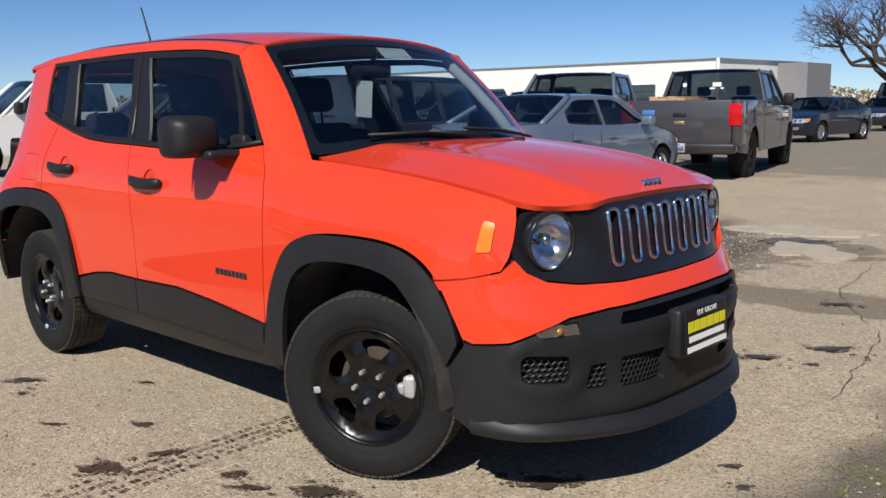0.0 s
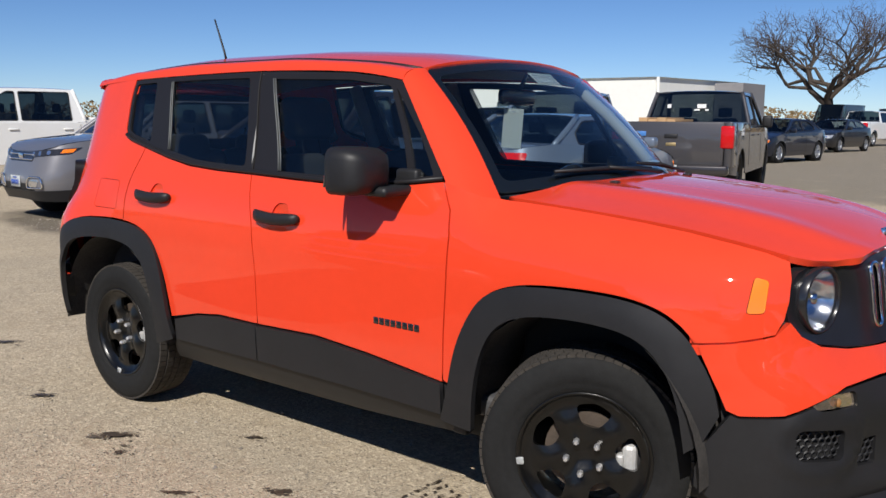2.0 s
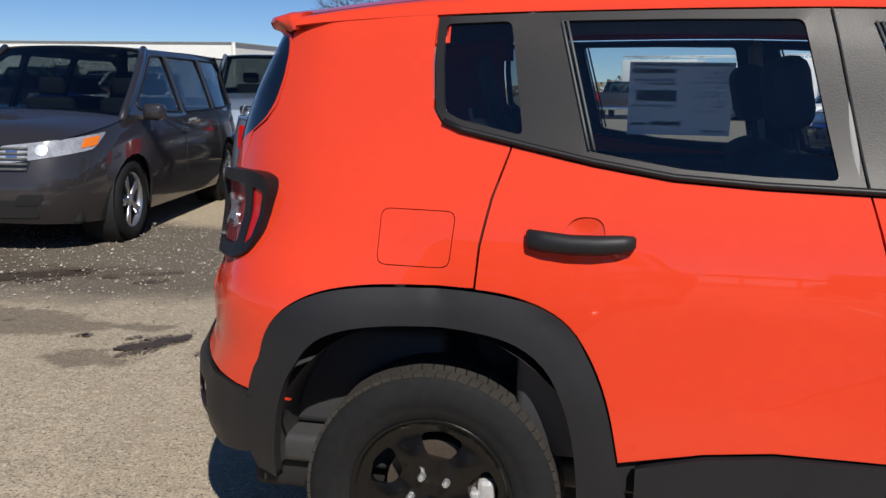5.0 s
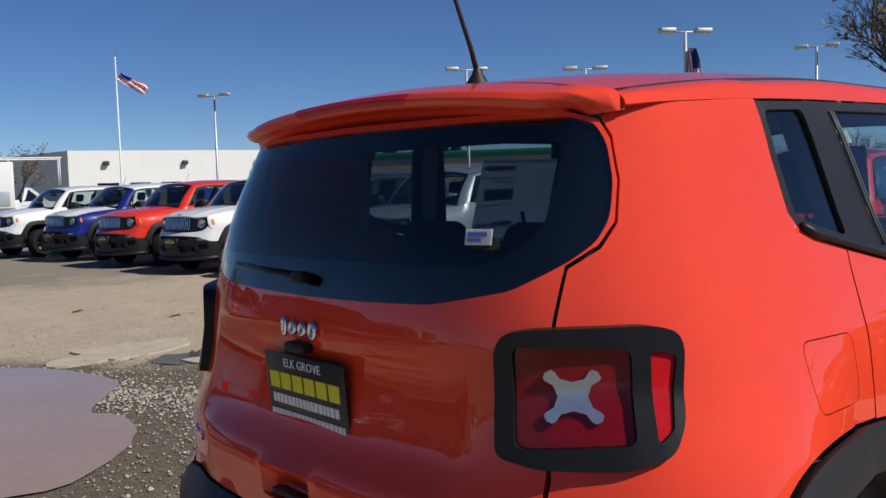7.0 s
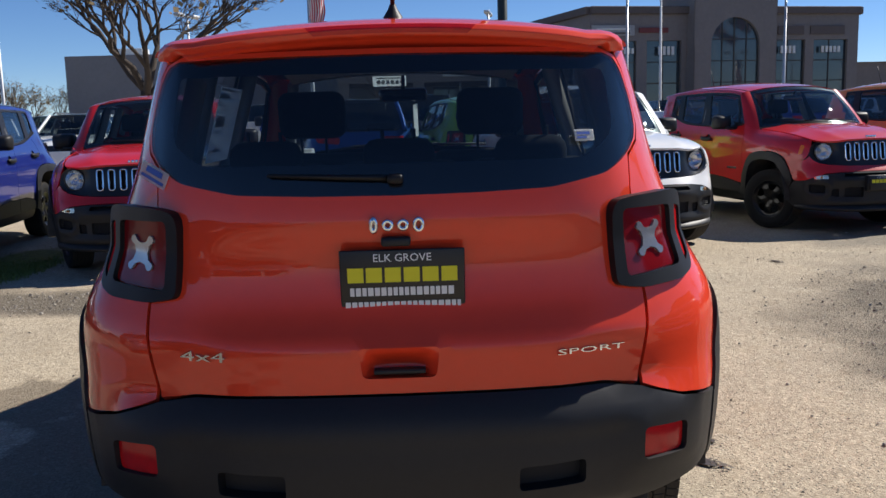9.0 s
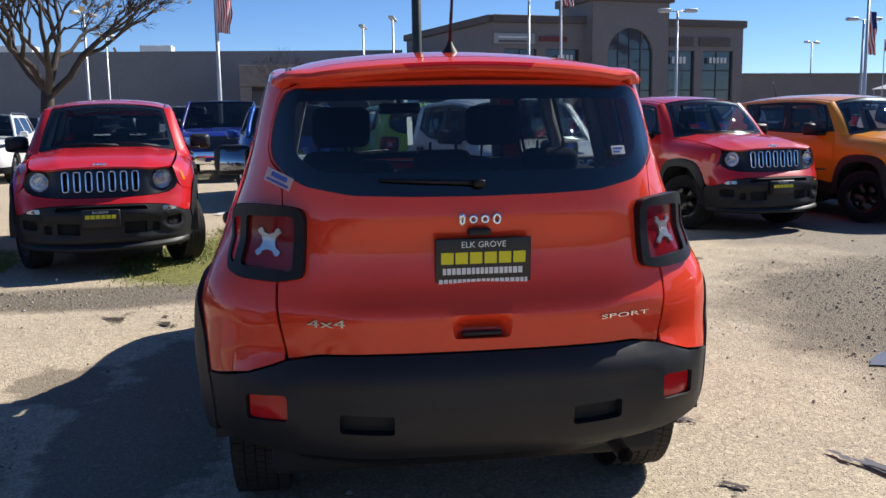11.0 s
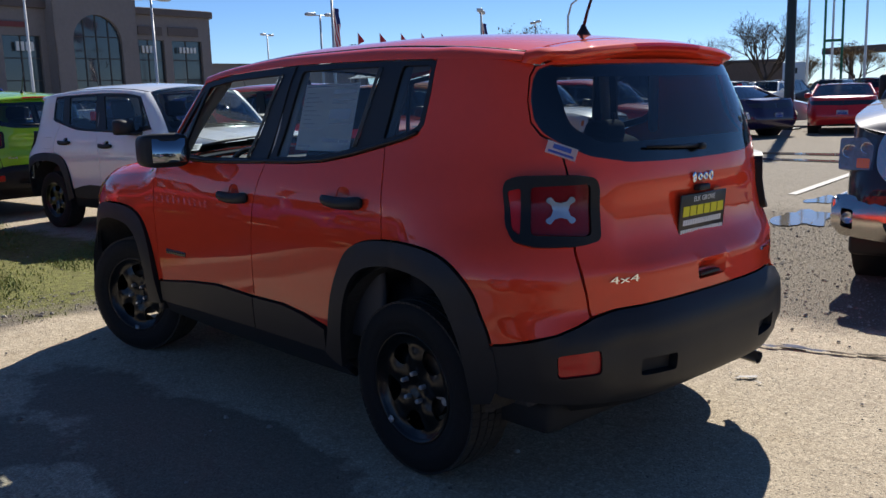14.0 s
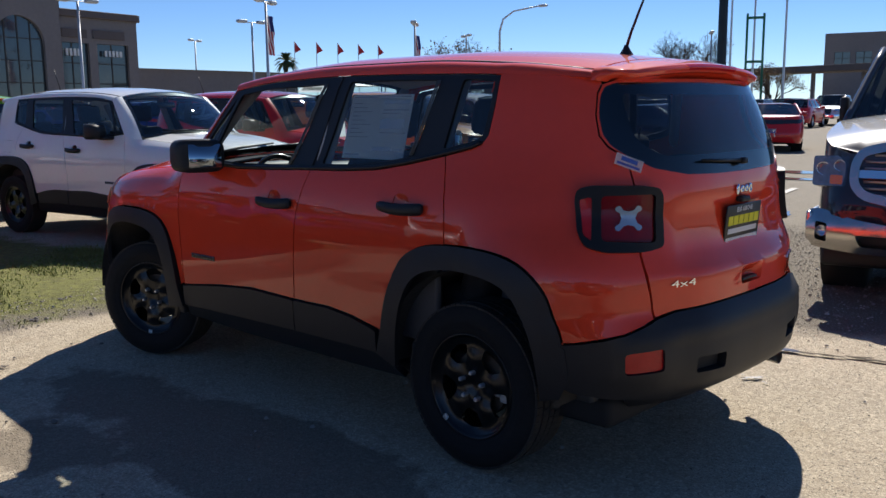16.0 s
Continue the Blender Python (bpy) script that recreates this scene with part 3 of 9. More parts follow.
def build_suv():
    root = thing("compact_suv", "orange compact off-road wagon with black cladding on a dirt lot", "car", "")
    GAP = 0.0022
    body = {}

    def red(name, fn, outer, holes=(), step=0.045, parent=root, label="", thick=0.014, mat=ORANGE, off=0.0, hint=None):
        return part(name, sheet(fn, shrink(outer, GAP), holes, step, thick, off, hint), mat, parent, label)

    # dark inner structure that shows in the shut lines and arches
    inner = bmesh.new()
    for s in (-1, 1):
        pts = [(-1.9, 0.5), (-1.72, 0.5), (-1.70, 0.92), (-0.86, 0.92), (-0.80, 0.4), (0.80, 0.4), (0.86, 0.92), (1.66, 0.92), (1.70, 0.5), (1.86, 0.5), (1.82, 0.92), (0.9, 1.06), (0.66, 1.12), (-1.0, 1.12), (-1.3, 1.17), (-1.72, 1.17)]
        inner.from_mesh(sheet(lambda a, b, s=s: (a, s * (min(abs(flank(s)(a if abs(a) < 1.25 else math.copysign(1.25 + (abs(a) - 1.25) * 1.05, a), b)[1]), 0.9) - 0.022), b), pts, (), 0.08, 0))
    rbox(inner, -1.80, 1.75, -0.66, 0.66, 0.24, 0.36, 0.03)
    rbox(inner, 0.9, 1.72, -0.56, 0.56, 0.36, 0.93, 0.03)
    part("inner_shell", inner, DARK, root)

    # bonnet
    fr = [(1.945, q / 20) for q in range(-16, 17)]
    nib = [(1.825, 0.991), (1.862, 0.978), (1.888, 0.955), (1.910, 0.925), (1.928, 0.885), (1.940, 0.84)]
    outline = [(0.905, -0.985)] + [(0.905 + 0.15 * (1 - (q / 10) ** 2), q / 10) for q in range(-9, 10)] + [(0.905, 0.985)] + [(x, 0.995) for x in (1.1, 1.3, 1.5, 1.65, 1.78)] + nib + fr[::-1] + [(x, -q) for x, q in nib[::-1]] + [(x, -0.995) for x in (1.78, 1.65, 1.5, 1.3, 1.1)]
    bonnet = red("hood", lambda a, b: hood(a, b), outline, (), 0.03, thick=0.02, hint=(0.2, 0, 1))
    em = bmesh.new()
    for y, wdt in ((-0.052, 0.018), (-0.022, 0.026), (0.010, 0.026), (0.042, 0.026)):
        x0 = 1.905
        zz = hood(1.895, 0)[2]
        rbox(em, 1.912, 1.930, y - wdt / 2, y + wdt / 2, zz - 0.016, zz + 0.016, 0.004)
    part("emblem", em, CHROME, bonnet, "chrome emblem bars")
    for y in (-0.30, 0.30):
        nz = rbox(bmesh.new(), 1.09, 1.12, y - 0.014, y + 0.014, hood(1.1, y / 0.665)[2] - 0.004, hood(1.1, y / 0.665)[2] + 0.008, 0.004)
        part("washer_nozzle", nz, CLADDING, bonnet)

    # cowl and windscreen
    part("cowl", sheet(lambda a, b: (a, b * 0.66, 1.098 + 0.035 * (1 - b * b) + 0.03 * (1.06 - a)), [(0.80, -1), (0.96 + 0.02, -0.5), (1.10, 0), (0.98, 0.5), (0.80, 1), (0.72, 0.9), (0.9, 0), (0.72, -0.9)], (), 0.06, 0.01, hint=(0, 0, 1)), CLADDING, root)
    sc = part("windscreen", sheet(shield, soft([(-1, 0.0), (1, 0.0), (1, 1), (-1, 1)], 0.05), (), 0.06, 0.006, -0.002, hint=(1, 0, 1)), G_SHIELD, root, "clear laminated windscreen")
    sc.visible_shadow = True
    edge = soft([(-1, 0.0), (1, 0.0), (1, 1), (-1, 1)], 0.05)
    hole = soft([(-0.945, 0.075), (0.945, 0.075), (0.945, 0.93), (-0.945, 0.93)], 0.06)
    part("windscreen_border", sheet(shield, edge, [hole], 0.05, 0, -0.009, hint=(1, 0, 1)), GLOSSBLACK, root)
    for y0, y1 in ((-0.45, 0.10), (0.02, 0.50)):
        wp = bmesh.new()
        a, b = Vector(shield(y0 / 0.66, 0.075)), Vector(shield(y1 / 0.66, 0.03))
        tube(wp, [a + Vector((0.02, 0, 0.012)), a.lerp(b, 0.5) + Vector((0.03, 0, 0.018)), b + Vector((0.02, 0, 0.012))], [0.006, 0.009, 0.007], 6)
        tube(wp, [a.lerp(b, 0.5) + Vector((0.035, 0, 0.022)), b + Vector((0.06, 0.02, 0.0))], 0.007, 6)
        part("windscreen_wiper", wp, CLADDING, root, "black wiper arm and blade")

    # roof
    ro = [(0.470, -0.50), (0.492, -0.25), (0.50, 0), (0.492, 0.25), (0.470, 0.50), (0.455, 0.565), (-0.5, 0.568), (-1.3, 0.562), (-1.655, 0.553), (-1.66, 0.3), (-1.66, -0.3), (-1.655, -0.553), (-1.3, -0.562), (-0.5, -0.568), (0.455, -0.565)]
    roof = red("roof", lambda a, b: (a, b, roof_z(a, b)), ro, (), 0.07, thick=0.02, hint=(0, 0, 1))
    part("headlining", sheet(lambda a, b: (a, b, roof_z(a, b) - 0.045), [(0.42, -0.54), (0.42, 0.54), (-1.66, 0.54), (-1.66, -0.54)], (), 0.15, 0, hint=(0, 0, -1)), HEADLINER, roof, "light grey headlining")
    for s in (-1, 1):
        def rail(x, t, s=s):
            z0 = WIN_TOP(x) - 0.004
            y0 = SIDE_Y(z0) if x > -1.25 else abs(flank(s)(max(x, -1.72), z0)[1])
            y2, z2 = (0.575, roof_z(x, 0.575)) if x > -1.3 else (0.575 - 0.02 * ((-1.3 - x) / 0.4), roof_z(x, 0.565))
            y1, z1 = y0 - 0.008, z2 + 0.004
            a, b, c = (1 - t) ** 2, 2 * t * (1 - t), t * t
            return (x, s * (a * y0 + b * y1 + c * y2), a * z0 + b * z1 + c * z2)

        red("roof_side_rail", rail, [(0.44, 0.0), (0.455, 1.0), (0.2, 1.0), (-0.5, 1.0), (-1.3, 1.0), (-1.664, 1.0), (-1.668, 0.0), (-1.3, 0.0), (-0.5, 0.0), (0.2, 0.0)], (), 0.08)
        ditch = bmesh.new()
        tube(ditch, [(x, s * 0.571, roof_z(x, 0.571) - 0.001) for x in np.linspace(-1.64, 0.45, 24)], 0.007, 6)
        part("roof_ditch_strip", ditch, CLADDING, root)

        # pillar beside the windscreen, from the side window to the screen edge
        def pillar(h, t, s=s):
            lo, hi = Vector((0.722, SIDE_Y(1.157), 1.157)), Vector((0.432, SIDE_Y(1.504), 1.506))
            e = Vector(shield(1, h))
            a = lo.lerp(hi, h)
            c = Vector((e.x - 0.004, abs(e.y), e.z))
            m = (a + c) / 2 + Vector((0.012, 0.030, 0.014))
            p = a * (1 - t) ** 2 + m * 2 * t * (1 - t) + c * t * t
            return (p.x, s * p.y, p.z)

        red("windscreen_pillar", pillar, [(-0.10, 0), (1.0, 0), (1.02, 0.5), (1.0, 1), (-0.06, 1), (-0.12, 0.5)], (), 0.06, hint=(0.5, s, 0.5))

        fl = flank(s)
        # front wing: body side from the door to the lamps
        fo = arch(ARCH_OUT, 1.285)
        front_out = [(u if u <= 1.25 else u, z) for u, z in fo]
        wing = [(0.766, 0.49), (0.772, 0.66), (0.782, 0.84), (0.784, 0.98), (0.774, 1.065), (0.718, 1.155), (0.80, 1.135), (0.86, 1.112)] + [(u, HOOD_Z(flank(1)(u, 0.97)[0]) - 0.002) for u in (0.95, 1.1, 1.25, 1.4, 1.55, 1.68, 1.78)] + [(1.862, 0.985), (1.872, 0.94), (1.868, 0.88), (1.855, 0.83), (1.83, 0.79), (1.72, 0.765), (1.60, 0.752)]
        cut = [(u, z) for u, z in fo if z > 0.752 or u < 1.2]
        wing = wing + [(u, z) for u, z in cut[::-1]]
        mk = [(1.752, 0.845), (1.80, 0.848), (1.806, 0.935), (1.765, 0.945)]
        front_wing = red("front_wing", fl, wing, [soft(mk, 0.012)], 0.04)
        part("wing_flange", sheet(lambda w, z, s=s: nose(s * w, z), [(0.765, 0.735), (0.95, 0.72), (0.95, 0.80), (0.765, 0.80)], (), 0.05, 0, -0.007, hint=(0.7, s * 0.7, 0)), ORANGE, root)
        part("side_marker_lamp", sheet(fl, shrink(soft(mk, 0.012), 0.0015), (), 0.015, 0.006, 0.003), AMBER, front_wing, "amber side marker lamp")

        # doors
        belt = [(x, z) for x, z in DLO[3:14]]
        fd = [(-0.195, 0.537), (0.142, 0.545), (0.407, 0.524), (0.58, 0.504), (0.764, 0.482), (0.770, 0.66), (0.780, 0.84), (0.782, 0.98), (0.772, 1.065), (0.716, 1.155), (0.5, 1.129), (0.26, 1.120), (0, 1.126), (-0.275, 1.135), (-0.225, 0.95), (-0.20, 0.74)]
        rd = [(-0.197, 0.537), (-0.202, 0.74), (-0.227, 0.95), (-0.277, 1.135), (-0.5, 1.141), (-0.70, 1.153), (-0.88, 1.181), (-1.078, 1.222), (-1.117, 1.10), (-1.14, 0.99), (-1.148, 0.885)]
        ro_arch = [(u, z) for u, z in arch(ARCH_OUT, -1.285, True)]
        rd = rd + sorted([(u, z) for u, z in ro_arch if -1.14 < u < -0.77], key=lambda p: p[0]) + [(-0.745, 0.49), (-0.60, 0.52), (-0.445, 0.538)]
        for nm, poly, hx, hz in (("front_door", fd, -0.065, 0.980), ("rear_door", rd, -0.905, 1.012)):
            cup = soft([(hx - 0.062, hz - 0.030), (hx + 0.062, hz - 0.030), (hx + 0.052, hz + 0.055), (hx - 0.02, hz + 0.055)], 0.03)
            door = red(nm, fl, poly, [cup], 0.04)
            part("handle_recess", sheet(lambda a, b, hx=hx, hz=hz, fl=fl, s=s: (lambda p, d: (p[0], p[1] - s * d, p[2]))(fl(a, b), 0.013 * max(0.0, 1 - ((a - hx) / 0.066) ** 2) * max(0.0, 1 - ((b - hz - 0.012) / 0.05) ** 2)), cup, (), 0.012, 0), ORANGE, door)
            hb = bmesh.new()
            prof = [(-0.125, 0.017, 0.012), (-0.118, 0.024, 0.026), (-0.08, 0.025, 0.036), (-0.02, 0.024, 0.041), (0.04, 0.024, 0.041), (0.095, 0.022, 0.036), (0.120, 0.018, 0.027), (0.127, 0.010, 0.014)]
            rings = []
            for dx, hh, dp in prof:
                ctr = fl(hx + dx, hz)
                ring = [hb.verts.new((hx + dx, ctr[1] + s * (0.004 + dp * 0.5 + dp * 0.5 * math.cos(a)), hz - 0.006 * math.cos(dx * 16) + hh * math.sin(a))) for a in np.linspace(0, 2 * math.pi, 12, endpoint=False)]
                rings.append(ring)
            for ra, rb in zip(rings, rings[1:]):
                for j in range(12):
                    hb.faces.new((ra[j], ra[(j + 1) % 12], rb[(j + 1) % 12], rb[j]))
            hb.faces.new(rings[0])
            hb.faces.new(rings[-1][::-1])
            bmesh.ops.recalc_face_normals(hb, faces=hb.faces)
            part("door_handle", hb, CLADDING, door, "black pull handle")
            if nm == "front_door":
                for k in range(8):
                    bg = bmesh.new()
                    bx = 0.452 + 0.0272 * k
                    p = fl(bx + 0.012, 0.652)
                    rbox(bg, bx, bx + 0.0225, p[1] + s * 0.001 - 0.002, p[1] + s * 0.001 + 0.004, 0.640, 0.664, 0.001, 1)
                    part("badge_bar", bg, GLOSSBLACK, door, "black badge bar")
                front_door = door
            # lower cladding of the door
            if nm == "front_door":
                cl = [(-0.195, 0.532), (0.142, 0.541), (0.407, 0.520), (0.58, 0.500), (0.764, 0.478), (0.765, 0.37), (0.3, 0.38), (-0.195, 0.386)]
            else:
                cl = [(-0.199, 0.532), (-0.445, 0.534), (-0.60, 0.516), (-0.755, 0.478), (-0.755, 0.385), (-0.199, 0.386)]
            part("door_cladding", sheet(fl, shrink(cl, GAP), (), 0.04, 0.02, 0.014), CLADDING, door, "matt black lower cladding")

        # rear quarter with the fuel flap on the right
        gate = [(0.703, 1.494), (0.745, 1.457), (0.771, 1.38), (0.766, 1.307), (0.728, 1.265), (0.658, 1.232), (0.635, 1.15), (0.612, 1.05), (0.592, 0.92), (0.578, 0.80), (0.562, 0.70)]
        to_u = lambda w: -1.25 - (1.28 - w)
        q = [(-1.080, 1.222), (-1.20, 1.252), (-1.252, 1.272), (-1.276, 1.306), (-1.286, 1.42), (-1.285, 1.536), (-1.4, WIN_TOP(-1.4) + 0.003), (-1.55, WIN_TOP(-1.55) + 0.003), (-1.72, WIN_TOP(-1.7) + 0.003), (to_u(0.735), 1.507)]
        q += [(to_u(w), z) for w, z in gate] + [(to_u(0.565), 0.671), (to_u(0.60), 0.654), (to_u(0.66), 0.628), (to_u(0.80), 0.600), (to_u(0.95), 0.585)]
        q += sorted([(u, z) for u, z in ro_arch if u < -1.15 and z > 0.585], key=lambda p: p[0]) + [(-1.150, 0.888), (-1.142, 0.99), (-1.119, 1.10)]
        flap = soft([(-1.386, 1.07), (-1.200, 1.068), (-1.212, 0.932), (-1.388, 0.936)], 0.025)
        part("quarter_flange", sheet(fl, [(-1.25, 1.47), (-1.745, 1.455), (-1.735, WIN_TOP(-1.72) + 0.012), (-1.5, WIN_TOP(-1.5) + 0.012), (-1.25, WIN_TOP(-1.25) + 0.012)], (), 0.05, 0, -0.010), ORANGE, root)
        quarter = red("rear_quarter", fl, q, [flap] if s < 0 else [], 0.04)
        if s < 0:
            red("fuel_flap", fl, flap, (), 0.03, quarter, "orange fuel filler flap")

        # black window surround and panes
        wf = soft([(-0.125, 1.155), (0.26, 1.147), (0.553, 1.158), (0.480, 1.32), (0.385, 1.482), (0.17, 1.507), (-0.275, 1.520)], 0.018)
        wq = soft([(0.582, 1.162), (0.665, 1.172), (0.56, 1.315), (0.415, 1.475), (0.505, 1.32)], 0.010)
        wr = soft([(-0.34, 1.166), (-0.5, 1.170), (-0.68, 1.181), (-0.900, 1.216), (-0.980, 1.522), (-0.70, 1.527), (-0.425, 1.527)], 0.018)
        ws = soft([(-1.055, 1.248), (-1.21, 1.283), (-1.250, 1.303), (-1.262, 1.42), (-1.262, 1.514), (-1.098, 1.521)], 0.018)
        frame_ob = part("window_surround", sheet(fl, shrink(DLO, 0.001), [wf, wq, wr, ws], 0.04, 0.012, -0.002), FRAMEBLACK, root, "satin black window surround")
        panes = [("front_window", wf, G_SIDE), ("vent_window", wq, G_SIDE), ("rear_window", wr, G_REAR), ("quarter_window", ws, G_PRIV)]
        for nm, poly, gm in panes:
            gl = part(nm, sheet(fl, poly, (), 0.08, 0, -0.010), gm, frame_ob, "tinted glass pane" if gm is not G_SIDE else "clear glass pane")
            if nm == "front_window" and s > 0:
                body["open_pane"] = gl
        for a, b, c, d in (((-0.275, 1.520), (-0.125, 1.155), 0.0035, G_SIDE), ((-0.980, 1.520), (-0.900, 1.218), 0.0035, G_SIDE)):
            st = bmesh.new()
            for dx in (0.004, 0.016):
                tube(st, [(lambda p: (p[0], p[1] + s * 0.002, p[2]))(fl(a[0] + (b[0] - a[0]) * k / 6 + dx, a[1] + (b[1] - a[1]) * k / 6)) for k in range(7)], c, 6)
            part("window_channel_strip", st, STRIPGREY, frame_ob)
        lip = bmesh.new()
        tube(lip, [(lambda p: (p[0], p[1] + s * 0.003, p[2] + 0.008))(fl(x, z)) for x, z in DLO[3:14]], 0.009, 6)
        part("belt_moulding", lip, FRAMEBLACK, root)
        split = bmesh.new()
        tube(split, [(lambda p: (p[0], p[1] + s * 0.0005, p[2]))(fl(-0.277 - 0.088 * k / 8, 1.137 + 0.413 * k / 8)) for k in range(9)], 0.003, 5)
        part("pillar_split", split, DARK, root)

        # wheel-arch flares
        for x0, mir in ((1.285, False), (-1.285, True)):
            o, i = arch(ARCH_OUT, x0, mir), arch(ARCH_IN, x0, mir)
            if mir:
                o = o[:-1] + [(-1.668, 0.585)]
                rim_o = [(-0.765, 0.385)] + o + [(-1.70, 0.58), (-1.71, 0.46), (-1.68, 0.385), (-1.62, 0.375)]
                rim_i = [(x, z) for x, z in i]
            else:
                rim_o = [(0.768, 0.355)] + o + [(1.640, 0.475)]
                rim_i = i
            band = rim_o + rim_i[::-1]

            def puff(a, b, fl=fl, s=s, x0=x0, mir=mir):
                p = fl(a, b)
                r = math.hypot((a - x0) / 1.0, (b - 0.345) / 1.02)
                k = 1 - min(max((r - 0.44) / 0.13, 0), 1)
                d = 0.014 + 0.018 * math.sin(math.pi / 2 * k)
                far_ = min(max((abs(a) - 1.585) / 0.08, 0), 1)
                d = d * (1 - far_) + 0.009 * far_
                return (p[0], p[1] + s * d, p[2])

            part("wheel_arch_flare", sheet(puff, shrink(band, 0.001), (), 0.028, 0.022), CLADDING, root, "matt black plastic wheel-arch flare")
            ln = bmesh.new()
            pr = [(x0 + (0.40 if math.cos(a) * x0 > 0 else 0.455) * math.cos(a), 0.36 + 0.44 * math.sin(a)) for a in np.linspace(-0.02, math.pi + 0.02, 26)]
            va = [[ln.verts.new((x, s * y, z)) for x, z in pr] for y in (0.50, 0.66, 0.80, 0.845)]
            for ra, rb in zip(va, va[1:]):
                for j in range(len(pr) - 1):
                    ln.faces.new((ra[j], ra[j + 1], rb[j + 1], rb[j]))
            ln.faces.new(va[0])
            part("wheel_arch_liner", ln, LINER, root, "dusty black arch liner")

        # sill under the doors
        sill = [(-0.78, 0.380), (-0.18, 0.380), (0.3, 0.374), (0.775, 0.362), (0.80, 0.30), (0.3, 0.27), (-0.4, 0.265), (-0.85, 0.275)]
        part("sill", sheet(lambda a, b, s=s: (a, s * (0.735 + 0.085 * min(max((b - 0.262) / 0.11, 0), 1) ** 0.6), b), sill, (), 0.05, 0.03), CLADDING, root, "matt black sill")
        mf = rbox(bmesh.new(), 0.80, 0.86, -0.02 + s * 0.80, 0.02 + s * 0.80, 0.31, 0.42, 0.01)
        part("mud_flap", mf, CLADDING, root)

        # door mirror
        mb = bmesh.new()
        stations = [(-0.092, 0.35, 0.60), (-0.088, 0.80, 0.92), (-0.06, 0.98, 1.0), (0.0, 1.0, 1.0), (0.05, 0.96, 0.97), (0.085, 0.80, 0.82), (0.105, 0.5, 0.55)]
        rings = []
        for dx, ky, kz in stations:
            ring = []
            for a in np.linspace(0, 2 * math.pi, 28, endpoint=False):
                ca, sa = math.cos(a), math.sin(a)
                ring.append(mb.verts.new((0.445 + dx + (0.49 if dx < -0.08 else 0.28 if dx < -0.05 else 0.0) * ky * 0.108 * math.copysign(abs(ca) ** 0.45, ca), s * (0.925 + ky * 0.108 * math.copysign(abs(ca) ** 0.45, ca)), 1.185 + kz * 0.082 * math.copysign(abs(sa) ** 0.45, sa) - 0.010 * (ca > 0) * 0)))
            rings.append(ring)
        for ra, rb in zip(rings, rings[1:]):
            for j in range(28):
                mb.faces.new((ra[j], ra[(j + 1) % 28], rb[(j + 1) % 28], rb[j]))
        mb.faces.new(rings[-1])
        mb.faces.new(rings[0])
        bmesh.ops.recalc_face_normals(mb, faces=mb.faces)
        rbox(mb, 0.47, 0.585, min(s * 0.74, s * 0.92), max(s * 0.74, s * 0.92), 1.100, 1.135, 0.015)
        rbox(mb, 0.50, 0.60, min(s * 0.735, s * 0.775), max(s * 0.735, s * 0.775), 1.112, 1.19, 0.012)
        mir_ob = part("door_mirror", mb, CLADDING, root, "black plastic door mirror")
        mg = rbox(bmesh.new(), -0.003, 0.003, -0.078, 0.078, -0.058, 0.058, 0.002, 1, Matrix.Translation((0.349, s * 0.926, 1.186)) @ pose(0, 0, 0, 0, 9, -s * 26))
        part("mirror_glass", mg, material("mirror_glass", (0.30, 0.34, 0.37), 0.03, 1.0), mir_ob, "mirror glass")

    # ---- nose: black face with seven slots, round lamps, orange band, black bumper ----
    half = [(0.0, 0.982), (0.25, 0.980), (0.45, 0.974), (0.60, 0.966), (0.655, 0.955), (0.690, 0.92), (0.700, 0.87), (0.690, 0.825), (0.655, 0.785), (0.59, 0.752), (0.48, 0.733), (0.30, 0.723), (0.0, 0.720)]
    face = half + [(-w, z) for w, z in half[::-1]][1:-1]
    lamp_w, lamp_z, lamp_r = 0.545, 0.870, 0.098
    circle = lambda cw, cz, r, n=36: [(cw + r * math.cos(2 * math.pi * i / n), cz + r * math.sin(2 * math.pi * i / n)) for i in range(n)]
    slots = [soft([(c - 0.024, 0.775), (c + 0.024, 0.775), (c + 0.027, 0.955), (c - 0.027, 0.955)], 0.022) for c in (np.arange(7) - 3) * 0.100]

    def dish(w, z):
        x, y, zz = nose(w, z)
        d = 0.0
        for sg in (-1, 1):
            r = math.hypot(w - sg * lamp_w, z - lamp_z)
            d += 0.040 * math.exp(-((max(r - 0.06, 0) / 0.075) ** 2))
        return (x - d, y * (1 - d * 0.35), zz)

    grille = part("grille_panel", sheet(dish, shrink(face, GAP), [circle(sg * lamp_w, lamp_z, lamp_r - 0.006) for sg in (-1, 1)] + slots, 0.032, 0.03, 0.001, hint=(1, 0, 0)), GRILLEBLACK, root, "satin black front grille panel")
    for sl in slots:
        ch = bmesh.new()
        tube(ch, [Vector(dish(*p)) + Vector((0.004, 0, 0)) for p in resample(sl, 0.02)], 0.0074, 8, True)
        part("grille_slot_ring", ch, CHROME, grille, "chrome ring of a grille slot")
    bk = bmesh.new()
    for i in range(-34, 35):
        tube(bk, [Vector(nose(i * 0.0102, z)) - Vector((0.026, 0, 0)) for z in (0.765, 0.86, 0.965)], 0.0022, 4)
    for j in range(19):
        z = 0.772 + j * 0.0102
        tube(bk, [Vector(nose(w, z)) - Vector((0.026, 0, 0)) for w in np.linspace(-0.34, 0.34, 12)], 0.0022, 4)
    part("grille_mesh", bk, GLOSSBLACK, grille, "black mesh behind the slots")
